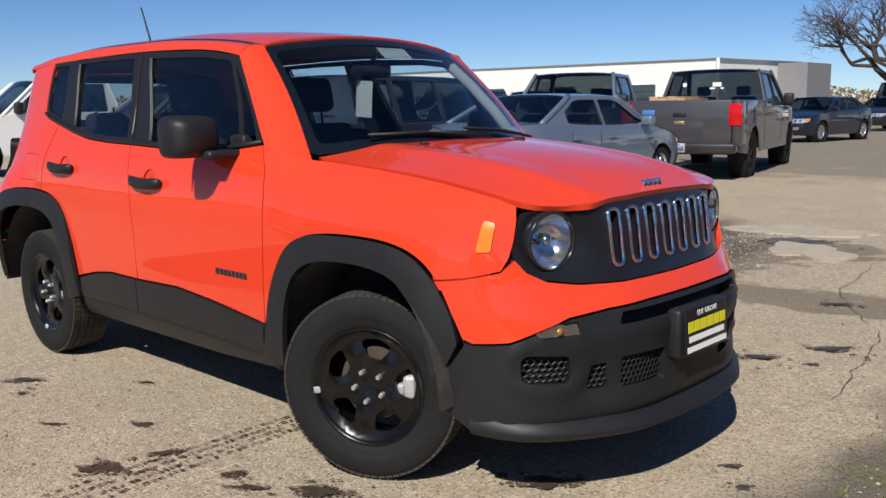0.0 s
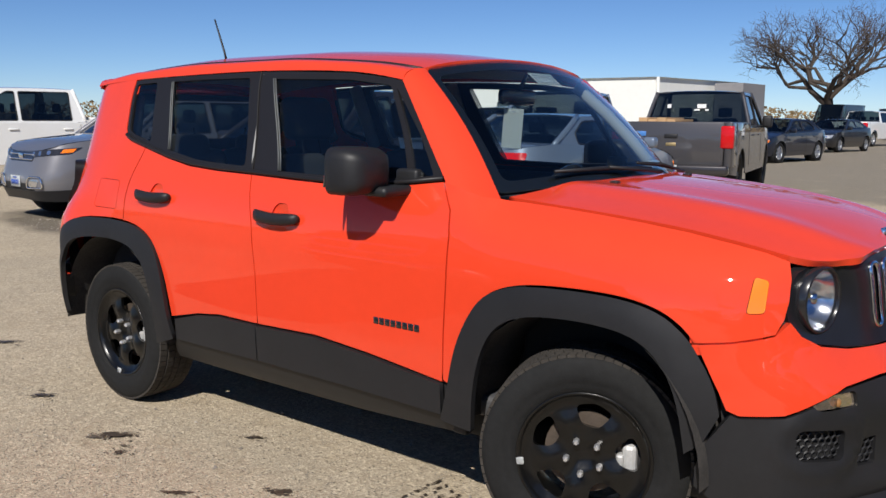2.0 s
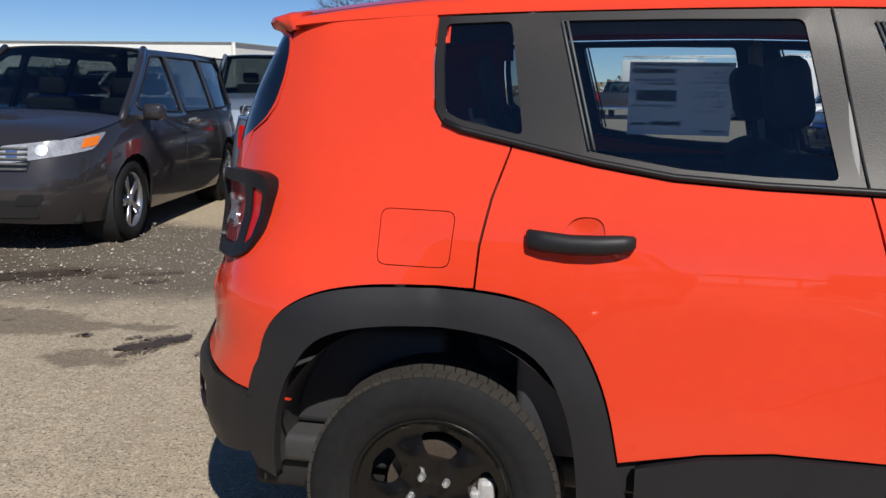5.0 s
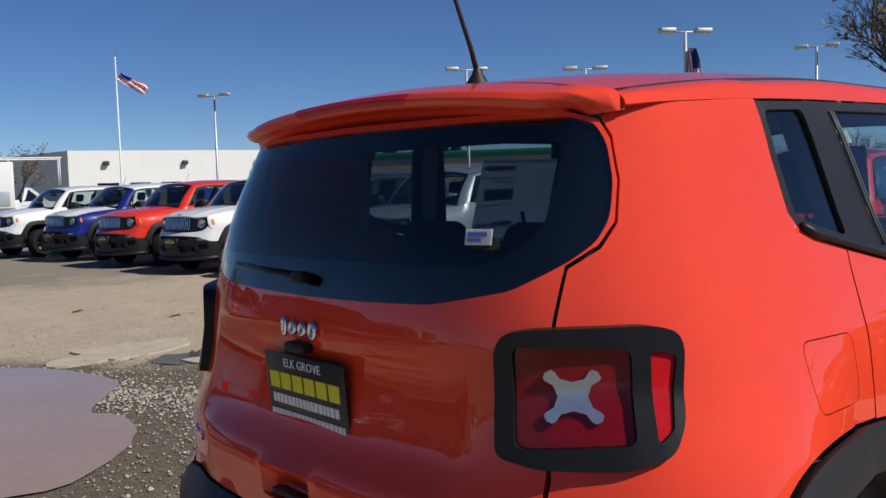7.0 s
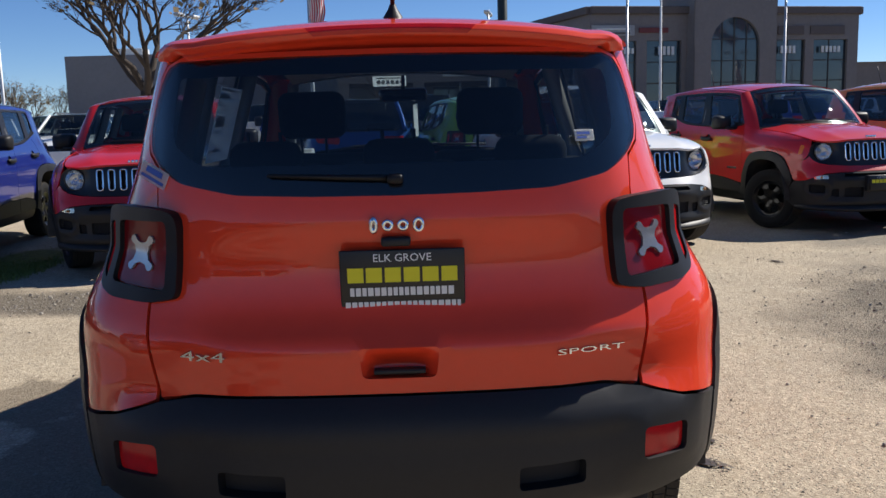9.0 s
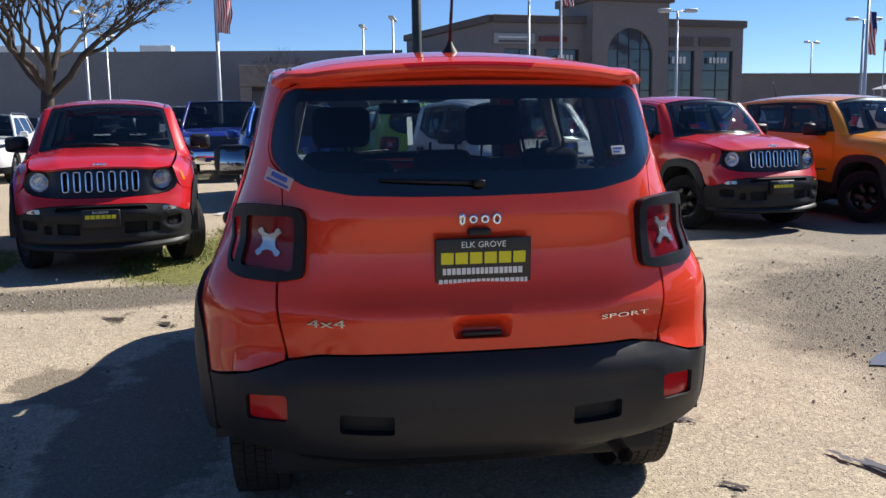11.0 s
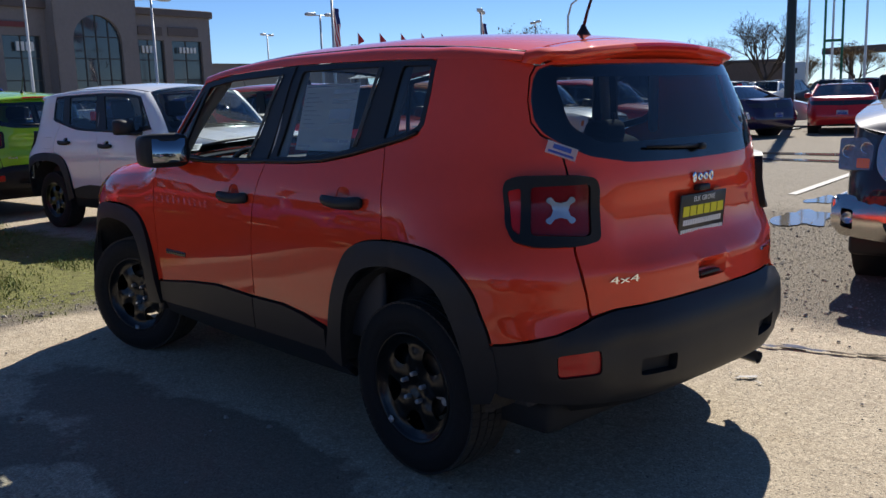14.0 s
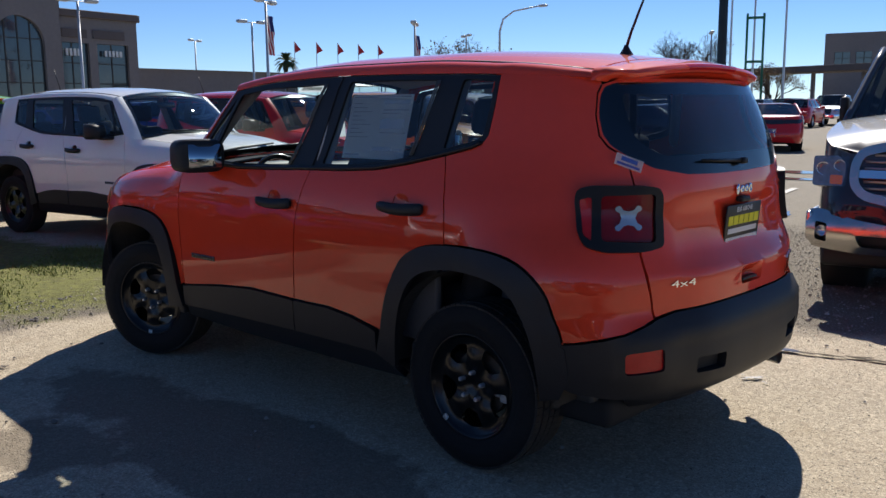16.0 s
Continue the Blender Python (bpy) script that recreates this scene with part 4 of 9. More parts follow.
    part("grille_backing", sheet(lambda w, z: (lambda p: (p[0] - 0.06, p[1], p[2]))(nose(w, z)), [(-0.45, 0.74), (0.45, 0.74), (0.45, 0.97), (-0.45, 0.97)], (), 0.1, 0, hint=(1, 0, 0)), DARK, root)
    for sg in (-1, 1):
        c = Vector(dish(sg * lamp_w, lamp_z))
        turn = Matrix.Translation(c + Vector((0.012, 0, 0))) @ pose(0, 0, 0, 0, 0, sg * 13) @ Matrix.Scale(0.94, 4)
        bowl = lathe([(0.0, -0.075), (0.03, -0.073), (0.06, -0.058), (0.082, -0.03), (0.093, 0.0)], 40, "x")
        bmesh.ops.transform(bowl, matrix=turn, verts=bowl.verts[:])
        lamp = part("headlamp", bowl, REFLECTOR, root, "round headlamp with a bright reflector bowl")
        ri = lathe([(0.091, -0.03), (0.091, 0.010), (0.096, 0.014), (0.102, 0.010), (0.102, -0.03)], 40, "x")
        bmesh.ops.transform(ri, matrix=turn, verts=ri.verts[:])
        part("lamp_ring", ri, GLOSSBLACK, lamp)
        ln = lathe([(0.0, 0.026), (0.03, 0.0245), (0.06, 0.019), (0.08, 0.012), (0.092, 0.004)], 40, "x")
        bmesh.ops.transform(ln, matrix=turn, verts=ln.verts[:])
        part("lamp_lens", ln, G_LAMP, lamp, "clear lens")
        bu = lathe([(0.0, -0.01), (0.016, -0.012), (0.020, -0.03), (0.022, -0.075)], 20, "x")
        bmesh.ops.transform(bu, matrix=turn, verts=bu.verts[:])
        part("lamp_bulb_cap", bu, CHROME, lamp)

    lowz = [(0.0, 0.662), (0.25, 0.662), (0.42, 0.656), (0.56, 0.641), (0.66, 0.607), (0.745, 0.573), (0.845, 0.562)]
    up = half[6:]
    band = [(-0.93, 0.752), (-0.905, 0.66), (-0.875, 0.575)] + [(-w, z) for w, z in lowz[::-1]] + lowz[1:] + [(0.875, 0.575), (0.905, 0.66), (0.93, 0.752)] + [(0.84, 0.764), (0.735, 0.788)] + half[7:-1] + [(-w, z) for w, z in half[7:][::-1]] + [(-0.735, 0.788), (-0.84, 0.764)]
    bump = red("front_bumper_band", nose, band, (), 0.04, hint=(1, 0, 0), thick=0.02)
    lo = [(-0.865, 0.566)] + [(-w, z - 0.003) for w, z in lowz[::-1]] + [(w, z - 0.003) for w, z in lowz[1:]] + [(0.865, 0.566), (0.925, 0.47), (0.945, 0.40), (0.945, 0.34), (0.85, 0.27), (0.4, 0.245), (0.0, 0.24), (-0.4, 0.245), (-0.85, 0.27), (-0.945, 0.34), (-0.945, 0.40), (-0.925, 0.47)]
    vents, mesh_at = [], []
    for sg in (-1, 1):
        vents.append(soft([(sg * a, z) for a, z in ((0.565, 0.435), (0.715, 0.445), (0.715, 0.535), (0.565, 0.525))], 0.025))
        vents.append(soft([(sg * a, z) for a, z in ((0.19, 0.392), (0.385, 0.398), (0.385, 0.500), (0.19, 0.500))], 0.012))
        vents.append(soft([(sg * a, z) for a, z in ((0.53, 0.586), (0.662, 0.584), (0.675, 0.602), (0.655, 0.622), (0.535, 0.631))], 0.014))
        vents.append(soft([(sg * a, z) for a, z in ((0.435, 0.402), (0.505, 0.404), (0.505, 0.482), (0.435, 0.486))], 0.010))
    slot = soft([(-0.40, 0.605), (0.40, 0.605), (0.38, 0.642), (-0.38, 0.642)], 0.012)
    
    def chin(w, z):
        """Bumper skin: a framed pod round each outer vent, a hollow beside it and a shelf along the bottom."""
        x, y, zz = nose(w, z)
        a = abs(w)
        pod = math.hypot((a - 0.64) / 0.115, (z - 0.488) / 0.075)
        rim = 0.012 * math.exp(-((pod - 1.12) / 0.16) ** 2) - 0.010 * max(0.0, 1 - pod)
        hollow = -0.016 * math.exp(-((a - 0.40) / 0.16) ** 4) * math.exp(-((z - 0.445) / 0.07) ** 4)
        shelf = 0.012 * math.exp(-((z - 0.335) / 0.030) ** 2) * max(0.0, 1 - (a / 0.80) ** 6)
        brow = 0.010 * math.exp(-((z - 0.575) / 0.020) ** 2) * max(0.0, 1 - (a / 0.50) ** 8)
        return (x + rim + hollow + shelf + brow, y, zz)

    lower = part("front_bumper", sheet(chin, shrink(lo, GAP), vents + [slot], 0.022, 0.045, 0.004, hint=(1, 0, 0)), CLADDING, root, "matt black lower bumper")
    part("bumper_backing", sheet(lambda w, z: (lambda p: (p[0] - 0.045, p[1] * 0.97, p[2]))(nose(w, z)), [(-0.8, 0.34), (0.8, 0.34), (0.8, 0.66), (-0.8, 0.66)], (), 0.1, 0, hint=(1, 0, 0)), DARK, root)
    hx = bmesh.new()
    for poly in (vents[0], vents[1], vents[3], vents[4], vents[5], vents[7]):
        ws_, zs = [p[0] for p in poly], [p[1] for p in poly]
        st = 0.021
        for i in range(int((max(ws_) - min(ws_)) / st) + 2):
            for j in range(int((max(zs) - min(zs)) / (st * 0.866)) + 2):
                cw, cz = min(ws_) + (i + 0.5 * (j % 2)) * st, min(zs) + j * st * 0.866
                if inside(np.array([cw]), np.array([cz]), poly)[0]:
                    tube(hx, [Vector(nose(cw + st * 0.53 * math.sin(k * math.pi / 3), cz + st * 0.53 * math.cos(k * math.pi / 3))) - Vector((0.022, 0, 0)) for k in range(6)], 0.0028, 4, True)
    part("vent_honeycomb", hx, CLADDING, lower, "black honeycomb mesh in the vents", False)["kind"] = "stuff"
    for sg, vv in ((-1, vents[2]), (1, vents[6])):
        tl = part("turn_lamp", sheet(nose, shrink(vv, 0.002), (), 0.02, 0.01, -0.006, hint=(1, 0, 0)), material("pale_turn_lamp", (0.62, 0.50, 0.38), 0.14, 0.85, coat=1.0, var=0.35, var_scale=40) if sg < 0 else bpy.data.materials["pale_turn_lamp"], lower, "pale turn lamp")
        bl = lathe([(0.0, 0.008), (0.010, 0.006), (0.013, 0.0)], 12, "x")
        bmesh.ops.transform(bl, matrix=Matrix.Translation(Vector(nose(sg * 0.60, 0.604)) + Vector((0.002, 0, 0))), verts=bl.verts[:])
        part("lamp_bulb", bl, material("copper_bulb", (0.45, 0.22, 0.08), 0.3, 0.4), tl, "copper bulb")
    lip = [(w, 0.262 + 0.028 * (abs(w) / 0.86) ** 2) for w in np.linspace(-0.86, 0.86, 25)]
    lb = bmesh.new()
    rings = []
    for w, z in lip:
        p = Vector(nose(w, 0.32))
        n = Vector((p.x - 1.2, p.y * 1.2, 0)).normalized()
        e = 1 - 0.9 * (abs(w) / 0.86) ** 3
        rings.append([lb.verts.new(p + n * d + Vector((0, 0, z + dz - p.z))) for d, dz in ((-0.06, -0.03), (0.020 * e, -0.024), (0.052 * e, -0.006), (0.050 * e, 0.008), (-0.002, 0.048), (-0.06, 0.05))])
    for ra, rb in zip(rings, rings[1:]):
        for j in range(5):
            lb.faces.new((ra[j], ra[j + 1], rb[j + 1], rb[j]))
    bmesh.ops.recalc_face_normals(lb, faces=lb.faces)
    part("bumper_lip", lb, CLADDING, lower)
    br = rbox(bmesh.new(), 2.085, 2.138, -0.172, 0.162, 0.452, 0.620, 0.012)
    part("plate_holder", br, CLADDING, lower)
    number_card("number_card", root, (2.147, -0.005, 0.54), -3, 90)

    # ---- tail ----
    gh = [(0.0, 0.690), (0.30, 0.690), (0.48, 0.688), (0.556, 0.676), (0.575, 0.80), (0.589, 0.92), (0.609, 1.05), (0.632, 1.15), (0.655, 1.235), (0.725, 1.268), (0.763, 1.308), (0.768, 1.38), (0.742, 1.455), (0.70, 1.49), (0.58, 1.507), (0.3, 1.512), (0.0, 1.515)]
    gate = gh + [(-w, z) for w, z in gh[::-1]][1:-1]
    wh = [(0.0, 1.158), (0.20, 1.160), (0.38, 1.166), (0.54, 1.194), (0.66, 1.242), (0.718, 1.274), (0.750, 1.315), (0.755, 1.38), (0.732, 1.445), (0.69, 1.481), (0.60, 1.494), (0.3, 1.497), (0.0, 1.499)]
    win = soft(wh + [(-w, z) for w, z in wh[::-1]][1:-1], 0.02)
    hdl = soft([(-0.085, 0.730), (0.085, 0.730), (0.094, 0.806), (-0.094, 0.806)], 0.015)

    def bootlid(w, z):
        x, y, zz = tail(w, z)
        k = max(0, 1 - (w / 0.46) ** 8) * max(0, 1 - ((z - 0.945) / 0.125) ** 6)
        crease = 0.014 * math.exp(-((z - 0.815) / 0.025) ** 2) * max(0, 1 - (w / 0.6) ** 6)
        return (x + 0.022 * k - crease, y, zz)

    tg = red("tailgate", bootlid, gate, [win, hdl], 0.03, hint=(-1, 0, 0), thick=0.02)
    for s_ in (-1, 1):
        seam = [(s_ * (w + 0.03), z) for w, z in gh[3:14]] + [(s_ * (w - 0.018), z) for w, z in gh[3:14][::-1]]
        part("gate_seal", sheet(tail, seam, (), 0.05, 0, -0.022, hint=(-1, 0, 0)), DARK, root)
    part("rear_screen", sheet(tail, win, (), 0.06, 0.004, -0.001, hint=(-1, 0, 0)), G_PRIV, tg, "dark privacy rear screen")
    part("screen_border", sheet(tail, shrink(win, 0.001), [soft([(-0.48, 1.235), (0.48, 1.235), (0.60, 1.30), (0.60, 1.455), (-0.60, 1.455), (-0.60, 1.30)], 0.04)], 0.05, 0, -0.007, hint=(-1, 0, 0)), GLOSSBLACK, tg)
    part("gate_handle_recess", sheet(lambda w, z: (lambda p: (p[0] + 0.05 * max(0, 1 - ((z - 0.755) / 0.04) ** 2) * max(0, 1 - (w / 0.085) ** 4), p[1], p[2]))(bootlid(w, z)), hdl, (), 0.012, 0, hint=(-1, 0, 0)), ORANGE, tg)
    gb = rbox(bmesh.new(), -2.012, -1.985, -0.062, 0.062, 0.737, 0.750, 0.004)
    part("gate_handle", gb, CLADDING, tg)
    wp = bmesh.new()
    tube(wp, [Vector(tail(w, z)) + Vector((-0.012, 0, 0)) for w, z in ((0.30, 1.212), (0.16, 1.206), (0.0, 1.200))], [0.004, 0.006, 0.008], 8)
    rbox(wp, -1.975, -1.945, -0.022, 0.016, 1.186, 1.210, 0.008)
    part("rear_wiper", wp, LAMPBLACK, tg, "black rear wiper")
    em = bmesh.new()
    for y, wd, h in ((0.052, 0.022, 0.042), (0.018, 0.030, 0.030), (-0.018, 0.030, 0.030), (-0.055, 0.030, 0.038)):
        p = bootlid(-y, 1.09)
        tube(em, [(p[0] - 0.006, y + (wd / 2 - 0.005) * math.cos(a), 1.09 + (h / 2 - 0.005) * math.sin(a)) for a in np.linspace(0, 2 * math.pi, 16, endpoint=False)], 0.0055, 6, True)
    part("tail_emblem", em, CHROME, tg, "four chrome rings of an emblem")
    cm = rbox(bmesh.new(), -1.985, -1.955, -0.035, 0.035, 1.040, 1.062, 0.006)
    part("camera_pod", cm, CLADDING, tg)
    for txt, w, z, size in (("4x4", 0.458, 0.786, 0.060), ("SPORT", -0.452, 0.775, 0.045)):
        p0, p1 = Vector(bootlid(w - 0.05, z)), Vector(bootlid(w + 0.05, z))
        d = p1 - p0
        ang = math.degrees(math.atan2(d.x, d.y))
        m = Matrix.Translation(Vector(bootlid(w, z)) + Vector((-0.004, 0, 0))) @ pose(0, 0, 0, 0, 0, -90 - ang) @ pose(0, 0, 0, 90, 0, 0) @ Matrix.Diagonal((1.36, 0.58 if w > 0 else 0.44, 1, 1))
        part("badge_" + ("drive" if w > 0 else "trim"), lettering(txt, size, m), CHROME, tg, "chrome badge reading " + txt, False)
    number_card("number_card", tg, (bootlid(0.0, 0.95)[0] - 0.010, -0.013, 0.954), 5, -90)

    # roof spoiler with the high stop lamp
    def wing(a, b):
        """a across and down round the corner, b along a section from the roof over the edge to the underside."""
        p = (abs(a) / 0.66) ** 4
        e = min(max((abs(a) - 0.50) / 0.16, 0), 1) * math.pi / 2
        yt = min(abs(a), 0.50) + (0.118 - 0.040 * min(1.0, b * 1.9)) * math.sin(e) ** 0.75
        front, edge = -1.661, -1.825 + 0.125 * p
        sec = [(front, 0.004), (front * 0.6 + edge * 0.4, -0.003), (edge + 0.012, 0.002), (edge, 0.014), (edge + 0.010, 0.030), (edge + 0.03, 0.040), (-1.755 + 0.072 * p, 0.070)]
        n = len(sec) - 1
        i = min(int(b * n), n - 1)
        t = b * n - i
        x = sec[i][0] * (1 - t) + sec[i + 1][0] * t
        dz = sec[i][1] * (1 - t) + sec[i + 1][1] * t
        zt = roof_z(max(x, -1.66), min(yt, 0.50)) - max(0, -1.66 - x) * 0.18 - 0.058 * (1 - max(math.cos(e), 0.0) ** 0.75) + 0.003
        return (x, math.copysign(yt - dz * math.sin(e), a), zt - dz * math.cos(e))

    sp = red("roof_spoiler", wing, [(-0.66, 0), (-0.5, 0), (0, 0), (0.5, 0), (0.66, 0), (0.66, 1), (-0.66, 1)], (), 0.03, tg, "orange roof spoiler", hint=(-1, 0, 0.5))
    sl = part("high_stop_lamp", sheet(lambda a, b: (lambda p: (p[0] - 0.004, p[1], p[2] + 0.002))(wing(a, b)), [(-0.21, 0.36), (0.21, 0.36), (0.19, 0.62), (-0.19, 0.62)], (), 0.03, 0, hint=(-1, 0, 0.3)), REDLENS, tg, "red high stop lamp")

    # tail lamps: proud black frame, smoked red lens with a silver cross
    for sg in (-1, 1):
        box_ = [(0.530, 0.922), (0.60, 0.908), (0.72, 0.912), (0.785, 0.932), (0.818, 0.985), (0.835, 1.10), (0.825, 1.128), (0.78, 1.140), (0.60, 1.136), (0.545, 1.128), (0.528, 1.10)]
        outer = soft([(sg * w, z) for w, z in box_], 0.02)
        lens = soft([(sg * w, z) for w, z in ((0.562, 0.938), (0.738, 0.950), (0.746, 1.103), (0.560, 1.106))], 0.018)
        mark = soft([(sg * w, z) for w, z in ((0.768, 0.950), (0.795, 0.972), (0.819, 1.09), (0.776, 1.100))], 0.010)

        def proud(w, z, d=0.0):
            p = Vector(tail(w, 1.03 + 0.30 * (z - 1.03)))
            p.z = z
            k = min(max((abs(w) - 0.55) / 0.25, 0), 1)
            n = Vector((-0.95, 0.30 * math.copysign(1, w), 0)).lerp(Vector((-0.45, 0.89 * math.copysign(1, w), 0)), k).normalized()
            return tuple(p + n * (0.024 + 0.30 * max(0.0, 1.03 - z) * (0.4 + 0.6 * k) + d))

        bez = part("tail_lamp", sheet(proud, outer, [lens, mark], 0.02, 0.045, 0, hint=(-0.8, sg * 0.5, 0)), LAMPBLACK, root, "black framed tail lamp")
        part("lamp_lens", sheet(lambda w, z: proud(w, z, -0.012), lens, (), 0.03, 0, 0, hint=(-0.8, sg * 0.5, 0)), DARKLENS, bez, "smoked red lens")
        part("marker_lens", sheet(lambda w, z: proud(w, z, -0.006), mark, (), 0.03, 0, 0, hint=(-0.5, sg * 0.8, 0)), REDLENS, bez, "red side marker")
        c, arm = (sg * 0.652, 1.025), []
        for k in range(4):
            a = math.pi / 4 + k * math.pi / 2
            ca, sa = math.cos(a), math.sin(a)
            na, nb = -sa, ca
            b2 = a + math.pi / 4
            arm += [(c[0] + r * ca + q * na, c[1] + 0.96 * r * sa + q * nb) for r, q in ((0.034, -0.0075), (0.049, -0.0105), (0.055, -0.0085), (0.058, 0.0), (0.055, 0.0085), (0.049, 0.0105), (0.034, 0.0075))]
            arm.append((c[0] + 0.023 * math.cos(b2), c[1] + 0.023 * math.sin(b2)))
        part("lamp_cross", sheet(lambda w, z: proud(w, z, -0.006), arm, (), 0.012, 0.008, 0, hint=(-0.8, sg * 0.5, 0)), CLEARX, bez, "silver cross in the lamp")

    # rear bumper
    bh = [(0.0, 0.687), (0.30, 0.687), (0.48, 0.684), (0.56, 0.669), (0.60, 0.651), (0.66, 0.625), (0.80, 0.597), (0.915, 0.582), (0.905, 0.52), (0.885, 0.455), (0.82, 0.415), (0.68, 0.392), (0.50, 0.372), (0.30, 0.355), (0.0, 0.348)]
    rbp = bh + [(-w, z) for w, z in bh[::-1]][1:-1]
    refl = [soft([(sg * w, z) for w, z in ((0.560, 0.490), (0.668, 0.484), (0.668, 0.562), (0.560, 0.572))], 0.015) for sg in (-1, 1)]
    towing = [soft([(sg * w, z) for w, z in ((0.27, 0.452), (0.43, 0.458), (0.43, 0.518), (0.27, 0.512))], 0.012) for sg in (-1, 1)]

    def rear_skirt(w, z):
        """Bumper skin: a pod round each reflector, a ledge above them and a lip rolled in below."""
        x, y, zz = tail(w, z)
        a = abs(w)
        pod = max(0.0, 1 - ((a - 0.625) / 0.115) ** 6) * max(0.0, 1 - ((z - 0.525) / 0.085) ** 6)
        ledge = 0.012 * math.exp(-((z - 0.622 + 0.03 * a * a) / 0.014) ** 2) * (1 if a < 0.75 else 0.3)
        roll = 0.05 * max(0.0, (0.41 - z) / 0.06) ** 2 * max(0.0, 1 - (a / 0.9) ** 4)
        return (x - 0.010 * pod - ledge + roll, y * (1 + 0.006 * pod), zz)

    rb_ob = part("rear_bumper", sheet(rear_skirt, shrink(rbp, GAP), refl + towing, 0.028, 0.05, 0.004, hint=(-1, 0, 0)), CLADDING, root, "matt black rear bumper")
    for tw in towing:
        part("tow_recess", sheet(lambda w, z: (lambda p: (p[0] + 0.03, p[1], p[2]))(tail(w, z)), tw, (), 0.04, 0.01, 0, hint=(-1, 0, 0)), DARK, rb_ob)
    part("rear_valance", sheet(lambda w, z: (tail(w, 0.42)[0] + 0.10 + 0.5 * (0.40 - z), tail(w, 0.42)[1] * 0.96, z), [(-0.62, 0.40), (0.62, 0.40), (0.56, 0.315), (0.3, 0.30), (-0.3, 0.30), (-0.56, 0.315)], (), 0.06, 0.02, 0, hint=(-1, 0, 0)), LAMPBLACK, rb_ob)
    pipe = bmesh.new()
    tube(pipe, [(-1.45, -0.48, 0.31), (-1.80, -0.48, 0.315), (-1.955, -0.48, 0.300)], 0.026, 12, caps=False)
    part("exhaust_pipe", pipe, STEEL, root, "dull steel exhaust pipe")
    for r_ in refl:
        part("reflector", sheet(lambda w, z: (lambda p: (p[0] - 0.008, p[1], p[2]))(tail(w, z)), shrink(r_, 0.002), (), 0.02, 0.01, -0.004, hint=(-1, 0, 0)), REDLENS, rb_ob, "red bumper reflector")

    # aerial
    ae = lathe([(0.032, 0.0), (0.028, 0.008), (0.014, 0.03), (0.008, 0.045)], 16, "z")
    bmesh.ops.transform(ae, matrix=pose(-1.43, 0, 1.618), verts=ae.verts[:])
    tube(ae, [(-1.43, 0, 1.65), (-1.45, 0, 1.71), (-1.495, 0, 1.815), (-1.528, 0, 1.890)], [0.007, 0.006, 0.005, 0.004], 7)
    part("aerial", ae, CLADDING, root, "black whip aerial")

    # cabin
    fl_ = rbox(bmesh.new(), -1.75, 0.95, -0.70, 0.70, 0.34, 0.42, 0.02)
    part("cabin_floor", fl_, TRIMGREY, root)
    part("boot_floor", rbox(bmesh.new(), -1.78, -1.25, -0.62, 0.62, 0.42, 0.72, 0.03), TRIMGREY, root)
    for s in (-1, 1):
        part("door_lining", rbox(bmesh.new(), -1.05, 0.70, s * 0.745 - 0.02, s * 0.745 + 0.02, 0.45, 1.10, 0.02), TRIMGREY, root)
    ds = rbox(bmesh.new(), 0.62, 0.98, -0.66, 0.66, 0.80, 1.085, 0.06, 3)
    rbox(ds, 0.55, 0.70, 0.20, 0.52, 0.98, 1.12, 0.04)
    rbox(ds, 0.52, 0.66, -0.14, 0.14, 0.80, 1.08, 0.03)
    part("dashboard", ds, TRIMGREY, root)
    sw = bmesh.new()
    cw = pose(0.46, 0.36, 0.99, 0, -62, 0)
    tube(sw, [cw @ Vector((0.185 * math.cos(a), 0.185 * math.sin(a), 0)) for a in np.linspace(0, 2 * math.pi, 28, endpoint=False)], 0.015, 8, True)
    rbox(sw, -0.16, 0.16, -0.03, 0.03, -0.02, 0.02, 0.012, 2, cw @ pose(0, 0, 0, 0, 0, 90))
    rbox(sw, -0.06, 0.06, -0.07, 0.07, -0.05, 0.025, 0.02, 2, cw)
    part("steering_wheel", sw, GLOSSBLACK, root)
    for x0, ys in ((-0.02, (-0.36, 0.36)), (-0.86, (-0.42, 0.0, 0.42))):
        for y in ys:
            wd = 0.25 if x0 > -0.5 else 0.21
            st = rbox(bmesh.new(), x0 - 0.24, x0 + 0.27, y - wd, y + wd, 0.50, 0.68, 0.06, 3)
            rbox(st, -0.075, 0.075, -wd, wd, 0.0, 0.62, 0.06, 3, pose(x0 - 0.22, y, 0.60, 0, -14, 0))
            hd = 0.135 if x0 > -0.5 else 0.115
            hz = 0.68 if x0 > -0.5 else 0.50
            rbox(st, -0.05, 0.05, -hd, hd, hz, hz + 0.19, 0.045, 3, pose(x0 - 0.22, y, 0.60, 0, -12, 0))
            for dy in (-0.05, 0.05):
                tube(st, [pose(x0 - 0.22, y, 0.60, 0, -12, 0) @ Vector((0, dy, 0.55)), pose(x0 - 0.22, y, 0.60, 0, -12, 0) @ Vector((0, dy, 0.72))], 0.006, 6)
            part("seat", st, CLOTH, root, "dark cloth seat with headrest")
    im = rbox(bmesh.new(), 0.46, 0.50, -0.12, 0.12, 1.42, 1.485, 0.018)
    tube(im, [(0.49, 0, 1.48), (0.53, 0, 1.545)], 0.01, 6)
    part("cabin_mirror", im, GLOSSBLACK, root)
